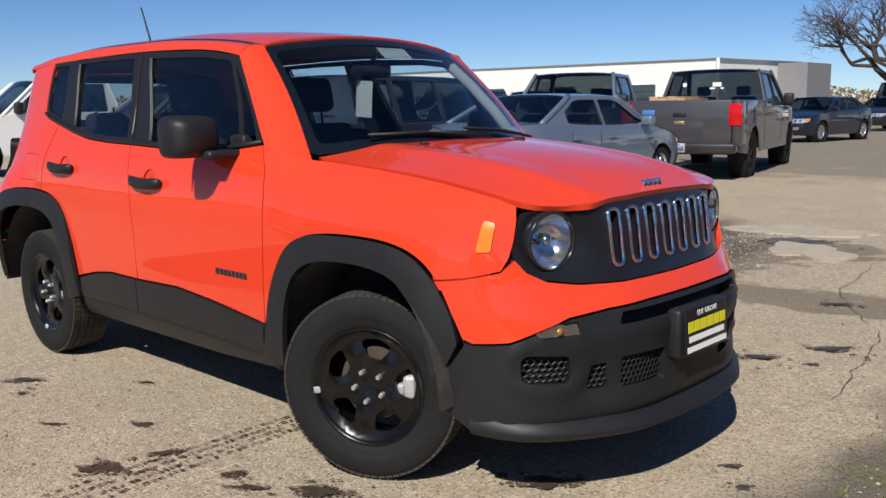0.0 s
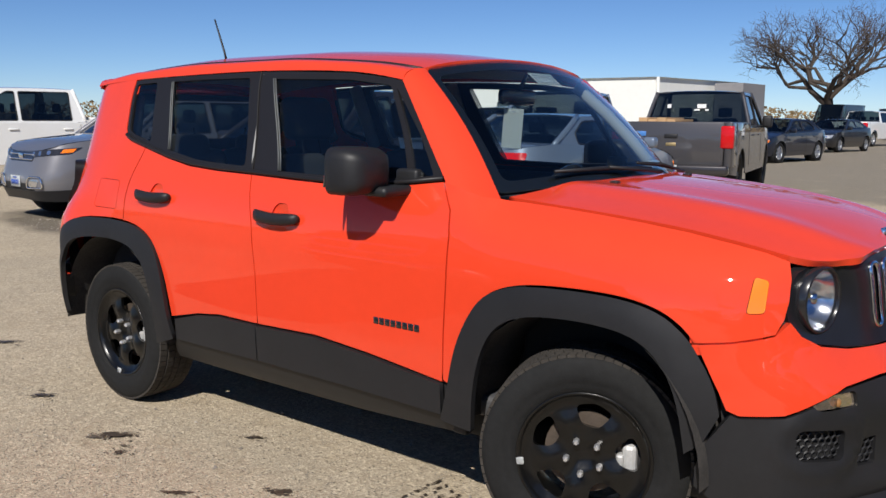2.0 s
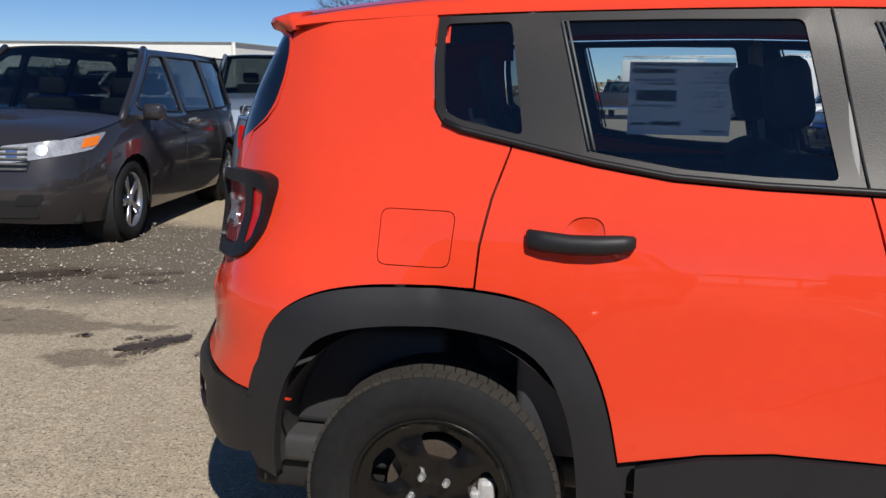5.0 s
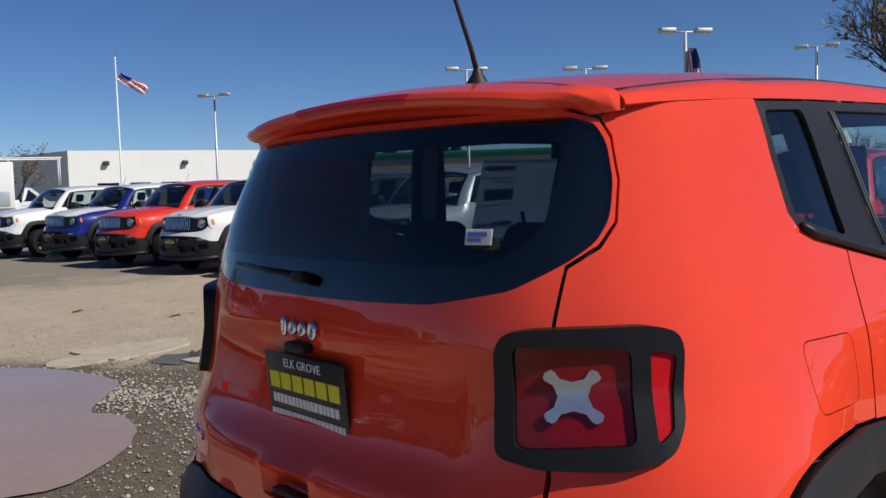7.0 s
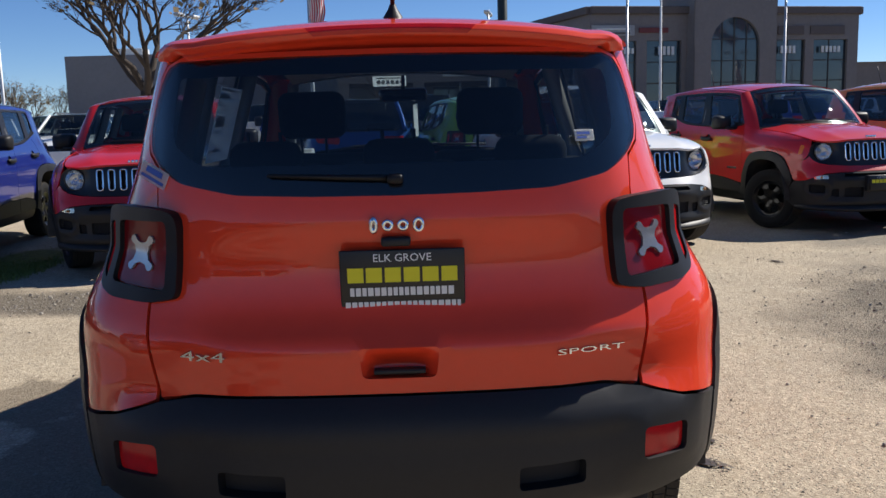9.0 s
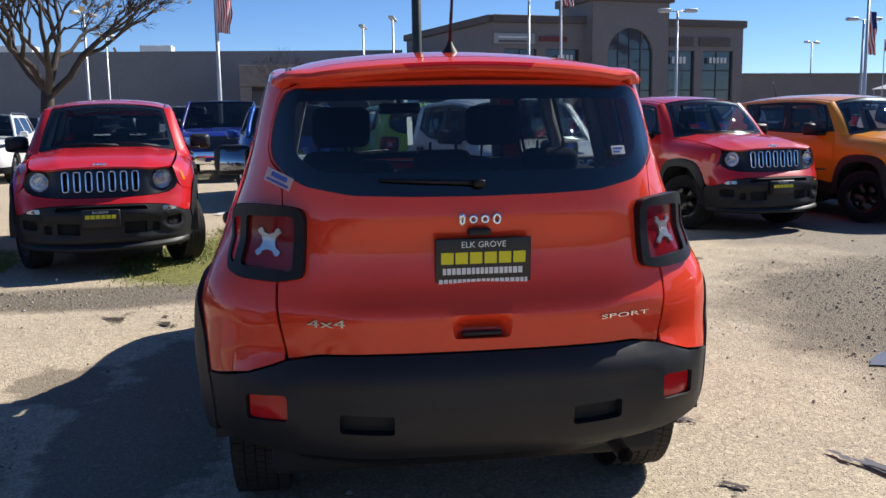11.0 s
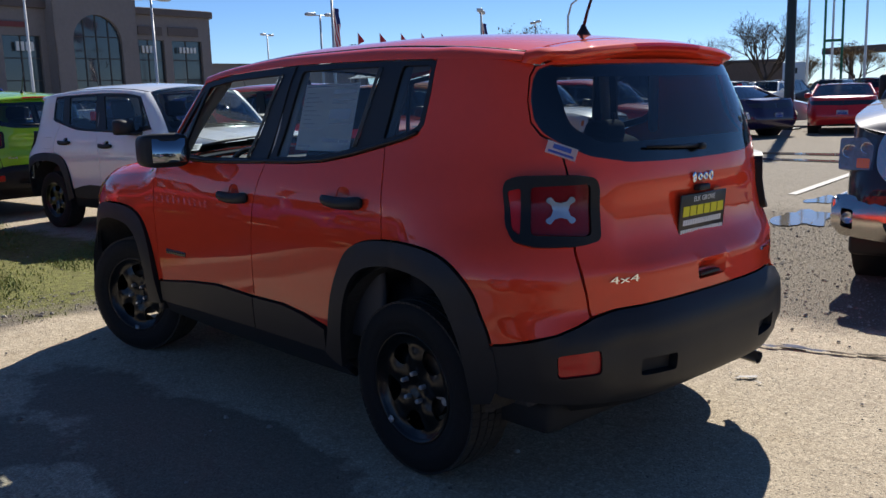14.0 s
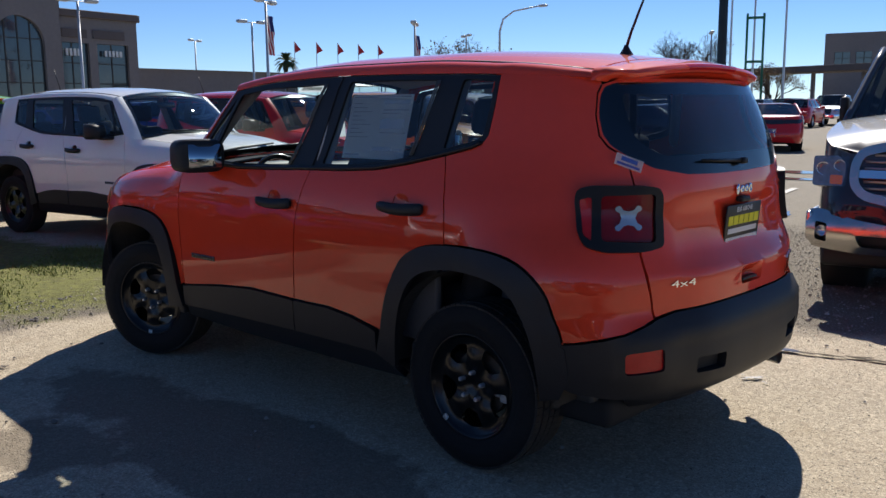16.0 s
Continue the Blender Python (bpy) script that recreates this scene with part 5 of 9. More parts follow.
    for s in (-1, 1):
        for a, b in (((-0.30, 1.12), (-0.36, 1.54)), ((-1.00, 1.19), (-1.06, 1.54)), ((-1.30, 1.22), (-1.36, 1.47))):
            y0, y1 = SIDE_Y(a[1]) - (0.045 if a[0] > -1.2 else 0.08), SIDE_Y(b[1]) - (0.04 if a[0] > -1.2 else 0.09)
            pl = bmesh.new()
            rbox(pl, -0.035, 0.035, -0.02, 0.02, 0, Vector((b[0] - a[0], y1 - y0, b[1] - a[1])).length, 0.012, 1, Matrix.Translation((a[0], s * y0, a[1])) @ Vector((b[0] - a[0], s * (y1 - y0), b[1] - a[1])).to_track_quat("Z", "X").to_matrix().to_4x4())
            part("pillar_lining", pl, HEADLINER, root)
        pa = bmesh.new()
        pts = [Vector(shield(s * 0.955, t)) - Vector((0.05, 0, 0.02)) for t in (0.05, 0.35, 0.65, 0.95)]
        tube(pa, pts, 0.028, 8)
        part("screen_pillar_lining", pa, HEADLINER, root, "light grey pillar lining")

    wm = wheel_meshes()
    for x in (-1.255, 1.252):
        for s in (-1, 1):
            add_wheel(root, wm, x, s * (0.712 if x < 0 else 0.700), 23 if x > 0 else 0, {(-1.255, -1): 9, (1.252, -1): 82, (-1.255, 1): 40, (1.252, 1): 5}[(x, s)])
    body["root"] = root
    return body


SUV = build_suv()


# ---- other vehicles: one builder, shaped by a few lengths ----
def round_wheel(radius, width, rim_mat, spokes=5):
    """Tyre and rim meshes of a common wheel; outward is -y."""
    w = width / 2
    k = radius
    ty = lathe([(k * 0.66, w * 0.8), (k * 0.72, w), (k * 0.88, w), (k * 0.97, w * 0.85), (k, w * 0.6), (k, -w * 0.6), (k * 0.97, -w * 0.85), (k * 0.88, -w), (k * 0.72, -w), (k * 0.66, -w * 0.8)], 32)
    tyre = bpy.data.meshes.new("tyre")
    ty.to_mesh(tyre)
    ty.free()
    tyre.materials.append(RUBBER)
    rim = lathe([(k * 0.66, w * 0.7), (k * 0.62, 0.0), (k * 0.62, -w * 0.5), (k * 0.66, -w * 0.82), (k * 0.69, -w * 0.86)], 32)
    for i in range(spokes):
        a = 2 * math.pi * i / spokes
        for d in (-0.10, 0.10):
            rbox(rim, k * 0.10, k * 0.66, -w * 0.72, -w * 0.45, -k * 0.05, k * 0.05, k * 0.02, 1, pose(0, 0, 0, 0, math.degrees(a + d), 0))
    join(rim, lathe([(0.0, -w * 0.80), (k * 0.14, -w * 0.78), (k * 0.17, -w * 0.6), (k * 0.17, 0)], 16))
    rim_me = bpy.data.meshes.new("rim")
    rim.to_mesh(rim_me)
    rim.free()
    rim_me.materials.append(rim_mat)
    for me in (tyre, rim_me):
        me.polygons.foreach_set("use_smooth", [True] * len(me.polygons))
    return tyre, rim_me


SMOKED = material("smoked_lamp", (0.03, 0.03, 0.034), 0.10, 0.2, coat=0.6, var=0.3, var_scale=30)
LAMPGLASS = material("clear_headlamp_cover", (0.42, 0.43, 0.45), 0.10, 0.3, coat=1.0, var=0.5, var_scale=14)
ALLOY = material("alloy_wheel", (0.55, 0.56, 0.58), 0.3, 0.9, var=0.1)


def build_vehicle(name, label, category, mat, L, B, axle, r, top, base, roof, spec):
    """A road vehicle facing +x about the middle of its axles. L: nose and tail x; B: half width; axle: front and rear axle x; top: height of the
    bonnet, belt and deck along x; base: underside; roof: (screen base, screen top, rear top, rear base, height); spec: further marks."""
    root = thing(name, label, category)
    xa, xb = L
    a, mid = (xa - xb) / 2, (xa + xb) / 2
    n = spec.get("square", 7.0)
    ts = np.linspace(0, math.pi, 400)
    px = mid + a * np.sign(np.cos(ts)) * np.abs(np.cos(ts)) ** (2 / n)
    py = B * np.abs(np.sin(ts)) ** (2 / n)
    ul = np.concatenate([[0], np.cumsum(np.hypot(np.diff(px), np.diff(py)))])
    total = float(ul[-1])
    ztop = Curve(*zip(*sorted(top)))
    belt = ztop(0.0)
    side = Curve([0.2, 0.35, 0.6, 0.85, 1.0, 1.15, 1.4], [0.93, 0.97, 1.0, 0.99, 0.965, 0.93, 0.90]) if not spec.get("slab") else Curve([0.2, 0.5, 1.5], [0.97, 1.0, 0.98])
    ends = Curve([0.2, 0.35, 0.5, 0.62, 0.8, 1.0, 1.3], spec.get("ends", [0.95, 0.985, 1.0, 0.985, 0.96, 0.93, 0.90]))

    def skin(u, z):
        q = min(abs(u), total)
        x = float(np.interp(q, ul, px))
        y = float(np.interp(q, ul, py)) * side(z)
        x = mid + (x - mid) * (ends(z) if abs(x - mid) > a * 0.55 else 1 - (1 - ends(z)) * (abs(x - mid) / (a * 0.55)) ** 4)
        return (x, math.copysign(y, u), z)

    def at(x):
        k = np.argmin(np.where((py > B * 0.55), np.abs(px - x), 9))
        return float(ul[k])

    def half(x):
        return float(np.interp(-x, -px, py))

    # bodyside from nose to tail, with the wheel openings cut out
    for s in (-1, 1):
        low = [(0.0, base + spec.get("lip", 0.04))]
        for ax in axle:
            c, ra = at(ax), r * 1.16
            low += [(c - ra - 0.02, base)] + [(c - ra * math.cos(t), max(base, r + ra * math.sin(t))) for t in np.linspace(0.05, math.pi - 0.05, 12)] + [(c + ra + 0.02, base)]
        low += [(total, base + spec.get("lip", 0.04) + 0.04)]
        up = [(u, ztop(float(np.interp(u, ul, px)))) for u in np.linspace(total, 0, 50)]
        part("body_side", sheet(lambda u, z, s=s: skin(s * max(u, 1e-4), z), low + up, (), 0.09, 0.02, hint=None), mat, root)
        for ax in axle:
            ln = lathe([(r * 1.17, 0.0), (r * 1.17, -0.30), (0.02, -0.30)], 24)
            bmesh.ops.transform(ln, matrix=pose(ax, s * (half(ax) * 0.955), r, 0, 0, 0 if s > 0 else 180), verts=ln.verts[:])
            part("wheel_housing", ln, DARK, root)
            if spec.get("cladding"):
                fl = bmesh.new()
                tube(fl, [Vector(skin(s * (at(ax) - r * 1.19 * math.cos(t)), max(base, r + r * 1.19 * math.sin(t)))) for t in np.linspace(-0.25, math.pi + 0.25, 18)], 0.035, 6)
                part("arch_trim", fl, CLADDING, root, "black arch trim")
        if spec.get("cladding"):
            c0, c1 = at(axle[0]) + r * 1.2, at(axle[1]) - r * 1.2
            part("bumper_trim", sheet(lambda u, z, s=s: skin(s * max(u, 1e-4), z), [(0.0, base + 0.01), (at(axle[0]) - r * 1.2, base - 0.01), (at(axle[0]) - r * 1.2, base + 0.15), (0.5, base + 0.13), (0.0, base + 0.13)], (), 0.10, 0.03, 0.012), CLADDING, root, "black lower bumper trim")
            part("sill_trim", sheet(lambda u, z, s=s: skin(s * u, z), [(c0, base - 0.02), (c1, base - 0.02), (c1, base + 0.16), (c0, base + 0.16)], (), 0.12, 0.03, 0.012), CLADDING, root, "black sill trim")
    inner = rbox(bmesh.new(), xb + 0.25, xa - 0.25, -B * 0.78, B * 0.78, base, min(0.75, belt - 0.15), 0.04)
    part("underbody", inner, DARK, root)

    # bonnet and rear deck
    f0, f1, r1, r0, H = roof
    crown = spec.get("crown", 0.035)

    def deck(x, q):
        return (x, q * half(x) * side(ztop(x)), ztop(x) + crown * (1 - q * q) * (1 if x > mid else 0.5))

    xend = mid + a * ends(ztop(xa))
    xs = np.linspace(f0 - 0.12, xend, 14)

    def bonnet(x, q):
        k = min(max((x - mid) / (xend - mid), 0), 1)
        xx = mid + (xa - mid) * k
        return (x, q * half(min(xx, xa - 0.002)) * side(ztop(xx)), ztop(xx) + crown * (1 - q * q) * min(1, (xa - xx) * 4))

    part("hood", sheet(bonnet, [(f0 - 0.14, -1), (xend - 0.004, -1), (xend - 0.004, 1), (f0 - 0.14, 1)], (), 0.11, 0.0, hint=(0.2, 0, 1)), mat, root)
    tend = mid - a * ends(ztop(xb))

    def tail_deck(x, q):
        k = min(max((mid - x) / (mid - tend), 0), 1)
        xx = mid - (mid - xb) * k
        return (x, q * half(max(xx, xb + 0.002)) * side(ztop(xx)), ztop(xx) + 0.02 * (1 - q * q) * min(1, (xx - xb) * 4))

    if spec.get("bed"):
        bx = spec["bed"]
        zb = 0.78
        part("bed_floor", rbox(bmesh.new(), xb + 0.08, bx, -B * 0.80, B * 0.80, zb - 0.05, zb, 0.01), DARK, root)
        for s in (-1, 1):
            part("bed_wall", rbox(bmesh.new(), xb + 0.06, bx, min(s * B * 0.80, s * B * 0.985), max(s * B * 0.80, s * B * 0.985), 0.9, ztop(xb + 0.5) + 0.012, 0.02), mat, root)
        for s in (-1, 1):
            part("bed_corner", rbox(bmesh.new(), xb - 0.004, tend + 0.42, min(s * B * 0.86, s * B * 0.992), max(s * B * 0.86, s * B * 0.992), 0.58, ztop(xb) + 0.012, 0.03), mat, root)
        part("tailgate", rbox(bmesh.new(), xb - 0.012, xb + 0.06, -B * 0.855, B * 0.855, 0.62, ztop(xb) + 0.012, 0.02), mat, root)
        part("tailgate_handle", rbox(bmesh.new(), xb - 0.025, xb, -0.11, 0.11, 1.06, 1.13, 0.01), CLADDING, root)
        part("bed_front", rbox(bmesh.new(), bx - 0.05, bx, -B * 0.9, B * 0.9, zb, ztop(xb) + 0.01, 0.01), mat, root)
        part("rear_bumper", rbox(bmesh.new(), xb - 0.17, xb + 0.05, -B * 0.96, B * 0.96, 0.46, 0.63, 0.04), CHROME if spec.get("chrome") else CHARCOAL, root, "bright steel rear bumper" if spec.get("chrome") else "dark painted rear bumper")
    elif r0 - tend > 0.12:
        part("boot_lid", sheet(tail_deck, [(r0 + 0.1, -1), (tend + 0.004, -1), (tend + 0.004, 1), (r0 + 0.1, 1)], (), 0.11, 0.0, hint=(-0.2, 0, 1)), mat, root)

    # greenhouse
    tum = spec.get("tumble", 0.30)
    bw = lambda x: half(x) * side(ztop(x)) - 0.012

    def wall(x, z):
        return bw(min(max(x, r0), f0)) - tum * max(z - belt, 0) - 0.25 * tum * max(z - belt, 0) ** 2

    zr = H - 0.045
    gh = [(f0 + 0.02, ztop(f0) - 0.01), (f1, zr), ((f1 + r1) / 2, zr + 0.012), (r1, zr), (r0 - 0.01, ztop(r0) - 0.01)] + [(x, ztop(x) - 0.02) for x in np.linspace(r0, f0, 8)[1:-1]]
    panes = []
    doors = spec["windows"]
    for x0, x1 in doors:
        def lim(x):
            t0 = (f0 - 0.10 - x) / (f0 - f1) if x > f1 - 0.1 else 9
            t1 = (x - r0 - 0.10) / max(r1 - r0, 0.02) if x < r1 + 0.1 else 9
            return min(zr - 0.055, ztop(x) + (zr - ztop(x)) * min(t0, t1) - 0.035)
        pts = [(x, ztop(x) + 0.045) for x in np.linspace(x0, x1, 5)] + [(x, max(lim(x), ztop(x) + 0.06)) for x in np.linspace(x1, x0, 7)]
        panes.append(soft(pts, 0.03, 2))
    dark = spec.get("pillar", FRAMEBLACK)
    for s in (-1, 1):
        fn = lambda x, z, s=s: (x, s * wall(x, z), z)
        fr = part("cab_side", sheet(fn, gh, panes, 0.10, 0.03, hint=(0, s, 0)), mat, root)
        for i, p in enumerate(panes):
            part("side_window", sheet(fn, p, (), 0.2, 0, -0.012, hint=(0, s, 0)), G_DARK if i and spec.get("privacy", 1) else G_TINT, fr, "tinted side window")
            ed = bmesh.new()
            tube(ed, [Vector(fn(*q)) for q in p], 0.011, 5, True)
            part("window_trim", ed, dark, fr)
        hx = [x0 + 0.10 for x0, x1 in doors[: spec.get("handles", 2)]]
        for x in hx:
            y = abs(skin(at(x), belt - 0.12)[1])
            part("door_handle", rbox(bmesh.new(), x - 0.09, x + 0.09, s * y - 0.012 + s * 0.012, s * y + 0.012 + s * 0.012, belt - 0.145, belt - 0.11, 0.01), spec.get("trim", mat), root)
        for x0, x1 in doors[:2]:
            sh = bmesh.new()
            tube(sh, [Vector(skin(s * at(x0 - 0.03), z)) for z in np.linspace(base + 0.14, belt - 0.03, 6)], 0.005, 4)
            part("door_seam", sh, DARK, root)
        mx, out_ = f0 - 0.28, spec.get("mirror_out", 0.17)
        mr = rbox(bmesh.new(), mx - 0.05, mx + 0.10, min(s * (B - 0.02), s * (B + out_)), max(s * (B - 0.02), s * (B + out_)), belt + 0.0, belt + spec.get("mirror", 0.15), 0.045, 3)
        rbox(mr, mx, mx + 0.06, min(s * (B - 0.16), s * B), max(s * (B - 0.16), s * B), belt, belt + 0.05, 0.01)
        part("door_mirror", mr, spec.get("mirror_mat", mat), root)
        pl = bmesh.new()
        tube(pl, [(f0 + (f1 - f0) * t, s * (wall(f0 + (f1 - f0) * t, ztop(f0) + (zr - ztop(f0)) * t) - 0.012), ztop(f0) + (zr - ztop(f0)) * t + 0.004) for t in np.linspace(-0.06, 1.0, 7)], 0.036, 8)
        part("windscreen_pillar", pl, mat, root)
        pl = bmesh.new()
        tube(pl, [(r0 + (r1 - r0) * t, s * (wall(r0 + (r1 - r0) * t, ztop(r0) + (zr - ztop(r0)) * t) - 0.012), ztop(r0) + (zr - ztop(r0)) * t + 0.004) for t in np.linspace(-0.06, 1.0, 7)], 0.036, 8)
        part("rear_pillar", pl, mat, root)
    rw = wall(0, zr)
    part("roof", sheet(lambda x, q: (x, q * rw, zr + 0.045 * (1 - abs(q) ** 3) - 0.02 * ((x - (f1 + r1) / 2) / (f1 - r1) * 2) ** 4 * (1 - q * q)), [(f1 + 0.02, -1), (f1 + 0.03, 0), (f1 + 0.02, 1), (r1 - 0.02, 1), (r1 - 0.03, 0), (r1 - 0.02, -1)], (), 0.14, 0.02, hint=(0, 0, 1)), spec.get("roof_mat", mat), root)

    def screen(b0, b1):
        def fn(q, t):
            x = b0 + (b1 - b0) * t
            y = q * (wall(b0, ztop(b0)) * (1 - t) + rw * t - 0.015)
            return (x + math.copysign(0.07, b0 - b1) * (1 - q * q) * (1 - 0.5 * t), y, ztop(b0) + (zr - ztop(b0)) * t + 0.03 * (1 - q * q) * (0.5 + 0.5 * t))
        return fn
    part("windscreen", sheet(screen(f0, f1), [(-1, 0), (1, 0), (1, 1), (-1, 1)], (), 0.12, 0.004, hint=(1, 0, 0.6)), G_TINT, root, "clear windscreen")
    part("rear_screen", sheet(screen(r0, r1), [(-1, 0.0), (1, 0.0), (1, 1), (-1, 1)], (), 0.12, 0.004, hint=(-1, 0, 0.6)), G_DARK if spec.get("privacy", 1) else G_TINT, root, "dark rear screen")
    part("dashboard", rbox(bmesh.new(), f0 - 0.42, f0 + 0.02, -B * 0.80, B * 0.80, belt - 0.30, belt - 0.02, 0.06), TRIMGREY, root)
    sx = [(f0 + f1) / 2 - 0.72] + ([(f0 + f1) / 2 - 1.55] if (f1 - r1) > 1.3 else [])
    for x in sx:
        for y in (-0.38, 0.38):
            st = rbox(bmesh.new(), x - 0.12, x + 0.05, y - 0.24, y + 0.24, belt - 0.45, belt + 0.18, 0.06)
            rbox(st, x - 0.13, x - 0.03, y - 0.13, y + 0.13, belt + 0.20, min(belt + 0.38, zr - 0.08), 0.04)
            part("seat", st, CLOTH, root)

    # nose
    zn = ztop(xa)
    lo_, hi_, wl = spec.get("lamp", (zn - 0.22, zn - 0.05, 0.55))
    cu = at(mid + a * 0.97)
    for s in (-1, 1):
        shape = spec.get("lamp_shape", [(-0.75, lo_ + 0.02), (0.25, lo_ + 0.05), (0.45, hi_), (-0.6, hi_ - 0.02)])
        poly = [(cu + wl * k, z) for k, z in shape]
        lampo = part("headlamp", sheet(lambda u, z, s=s: skin(s * u, z), soft(poly, 0.03, 2), (), 0.06, 0.02, 0.006), spec.get("lamp_mat", LAMPGLASS), root, spec.get("lamp_label", "clear headlamp"))
        k0, k1 = spec.get("amber", (0.12, 0.36))
        zc = lambda k, f: (1 - f) * float(np.interp(k, [shape[0][0], shape[1][0]], [shape[0][1], shape[1][1]])) + f * float(np.interp(k, [shape[3][0], shape[2][0]], [shape[3][1], shape[2][1]]))
        part("turn_lamp", sheet(lambda u, z, s=s: skin(s * u, z), [(cu + wl * k, zc(k, f)) for k, f in ((k0, 0.25), (k1, 0.25), (k1 + 0.06, 0.85), (k0 + 0.04, 0.85))], (), 0.06, 0.01, 0.010), AMBER, lampo, "amber turn lamp")
        for kb in spec.get("bowls", (-0.42, -0.14)):
            bw_ = 0.36 * min(abs(zc(kb, 1) - zc(kb, 0)), wl * 0.5)
            part("lamp_bowl", sheet(lambda u, z, s=s: skin(s * u, z), [(cu + wl * kb + bw_ * math.cos(t), zc(kb, 0.5) + bw_ * math.sin(t)) for t in np.linspace(0, 2 * math.pi, 14, endpoint=False)], (), 0.06, 0.006, 0.011), REFLECTOR, lampo, "bright lamp bowl")
        fp = [(cu - 0.30, base + 0.18), (cu - 0.10, base + 0.18), (cu - 0.06, base + 0.27), (cu - 0.26, base + 0.27)]
        if spec.get("fog_ring"):
            fr_ob = bmesh.new()
            tube(fr_ob, [Vector(skin(s * u, z)) + Vector((0.012, s * 0.006, 0)) for u, z in soft([(cu - 0.34, base + 0.16), (cu + 0.02, base + 0.17), (cu - 0.02, base + 0.31), (cu - 0.30, base + 0.31)], 0.05, 3)], 0.012, 6, True)
            part("fog_lamp_ring", fr_ob, CHROME, root, "bright ring round a fog lamp")
        part("fog_lamp", sheet(lambda u, z, s=s: skin(s * u, z), soft(fp, 0.03, 2), (), 0.05, 0.02, spec.get("fog_out", 0.005)), spec.get("fog_mat", REFLECTOR), root, "fog lamp")
        tl = spec.get("tail", (ztop(xb) - 0.30, ztop(xb) - 0.03, 0.34))
        tu = at(mid - a * 0.985)
        poly = [(tu + tl[2] * 0.8, tl[0]), (tu + tl[2] * 0.8, tl[1]), (tu - tl[2] * 0.35, tl[1]), (tu - tl[2] * 0.2, tl[0] + 0.03)]
        if spec.get("bed"):
            part("tail_lamp", rbox(bmesh.new(), xb - 0.025, xb + 0.16, min(s * B * 0.80, s * B * 1.01), max(s * B * 0.80, s * B * 1.01), tl[0], tl[1] + 0.03, 0.025), REDLENS, root, "tall red tail lamp")
        else:
            part("tail_lamp", sheet(lambda u, z, s=s: skin(s * u, z), soft(poly, 0.03, 2), (), 0.06, 0.02, spec.get("tail_out", 0.008)), REDLENS, root, "red tail lamp")
    g0, g1, gw = spec.get("grille", (lo_, hi_, 0.40))
    gr = part("grille", sheet(skin, soft([(-gw * 0.9, g0), (gw * 0.9, g0), (gw, g1), (-gw, g1)], 0.04, 2), (), 0.06, 0.015, 0.004, hint=(1, 0, 0)), GLOSSBLACK, root, "black grille")
    for k in range(spec.get("bars", 3)):
        z = g0 + (g1 - g0) * (k + 0.5) / spec.get("bars", 3)
        bb = bmesh.new()
        tube(bb, [Vector(skin(u, z)) + Vector((0.012, 0, 0)) for u in np.linspace(-gw * 0.9, gw * 0.9, 11)], 0.012, 5)
        part("grille_bar", bb, spec.get("bar_mat", CHROME), gr)
    part("emblem", rbox(bmesh.new(), skin(0.001, (g0 + g1) / 2)[0] + 0.010, skin(0.001, (g0 + g1) / 2)[0] + 0.024, -0.06, 0.06, (g0 + g1) / 2 - 0.045, (g0 + g1) / 2 + 0.045, 0.012), CHROME, root, "plain bright emblem")
    part("lower_intake", sheet(skin, soft([(-0.55, base + 0.08), (0.55, base + 0.08), (0.48, base + 0.22), (-0.48, base + 0.22)], 0.04, 2), (), 0.08, 0.015, 0.004, hint=(1, 0, 0)), DARK, root)
    if spec.get("front_bumper"):
        part("front_bumper", sheet(skin, soft([(-B * 1.05, 0.44), (B * 1.05, 0.44), (B * 1.05, 0.70), (-B * 1.05, 0.70)], 0.05, 2), [soft([(-0.42, 0.48), (0.42, 0.48), (0.38, 0.58), (-0.38, 0.58)], 0.03, 2)], 0.06, 0.04, 0.03, hint=(1, 0, 0)), CHROME, root, "chrome front bumper")
    for s, z in ((1, spec.get("plate", (0.50, 0.85))[0]), (-1, spec.get("plate", (0.50, 0.85))[1])):
        x = skin(0.001, z)[0] + 0.012 if s > 0 else (skin(total, z)[0] - 0.012 if not spec.get("bed") else xb - 0.182)
        pl = part("number_plate", rbox(bmesh.new(), x - 0.004, x + 0.004, -0.15, 0.15, z - 0.075, z + 0.075, 0.003, 1), PAPER if not spec.get("dealer") else PLATEBLACK, root, "plate with plain bars")
        xo = x + s * 0.004
        bars = bmesh.new()
        for k in range(7):
            rbox(bars, xo - 0.002, xo + 0.002, -0.125 + k * 0.036, -0.125 + k * 0.036 + 0.026, z - 0.045, z + 0.02, 0)
        rbox(bars, xo - 0.002, xo + 0.002, -0.06, 0.06, z + 0.04, z + 0.058, 0)
        part("plate_bar", bars, INKBLUE if not spec.get("dealer") else INKYELLOW, pl)
    if spec.get("rails"):
        for s in (-1, 1):
            rl = bmesh.new()
            tube(rl, [(f1 - 0.15, s * (rw - 0.05), zr + 0.02), (f1 - 0.25, s * (rw - 0.05), zr + 0.07), (r1 + 0.2, s * (rw - 0.05), zr + 0.07), (r1 + 0.08, s * (rw - 0.05), zr + 0.02)], 0.018, 6)
            part("roof_rail", rl, GLOSSBLACK, root)
    tyre, rim = spec["wheel"]
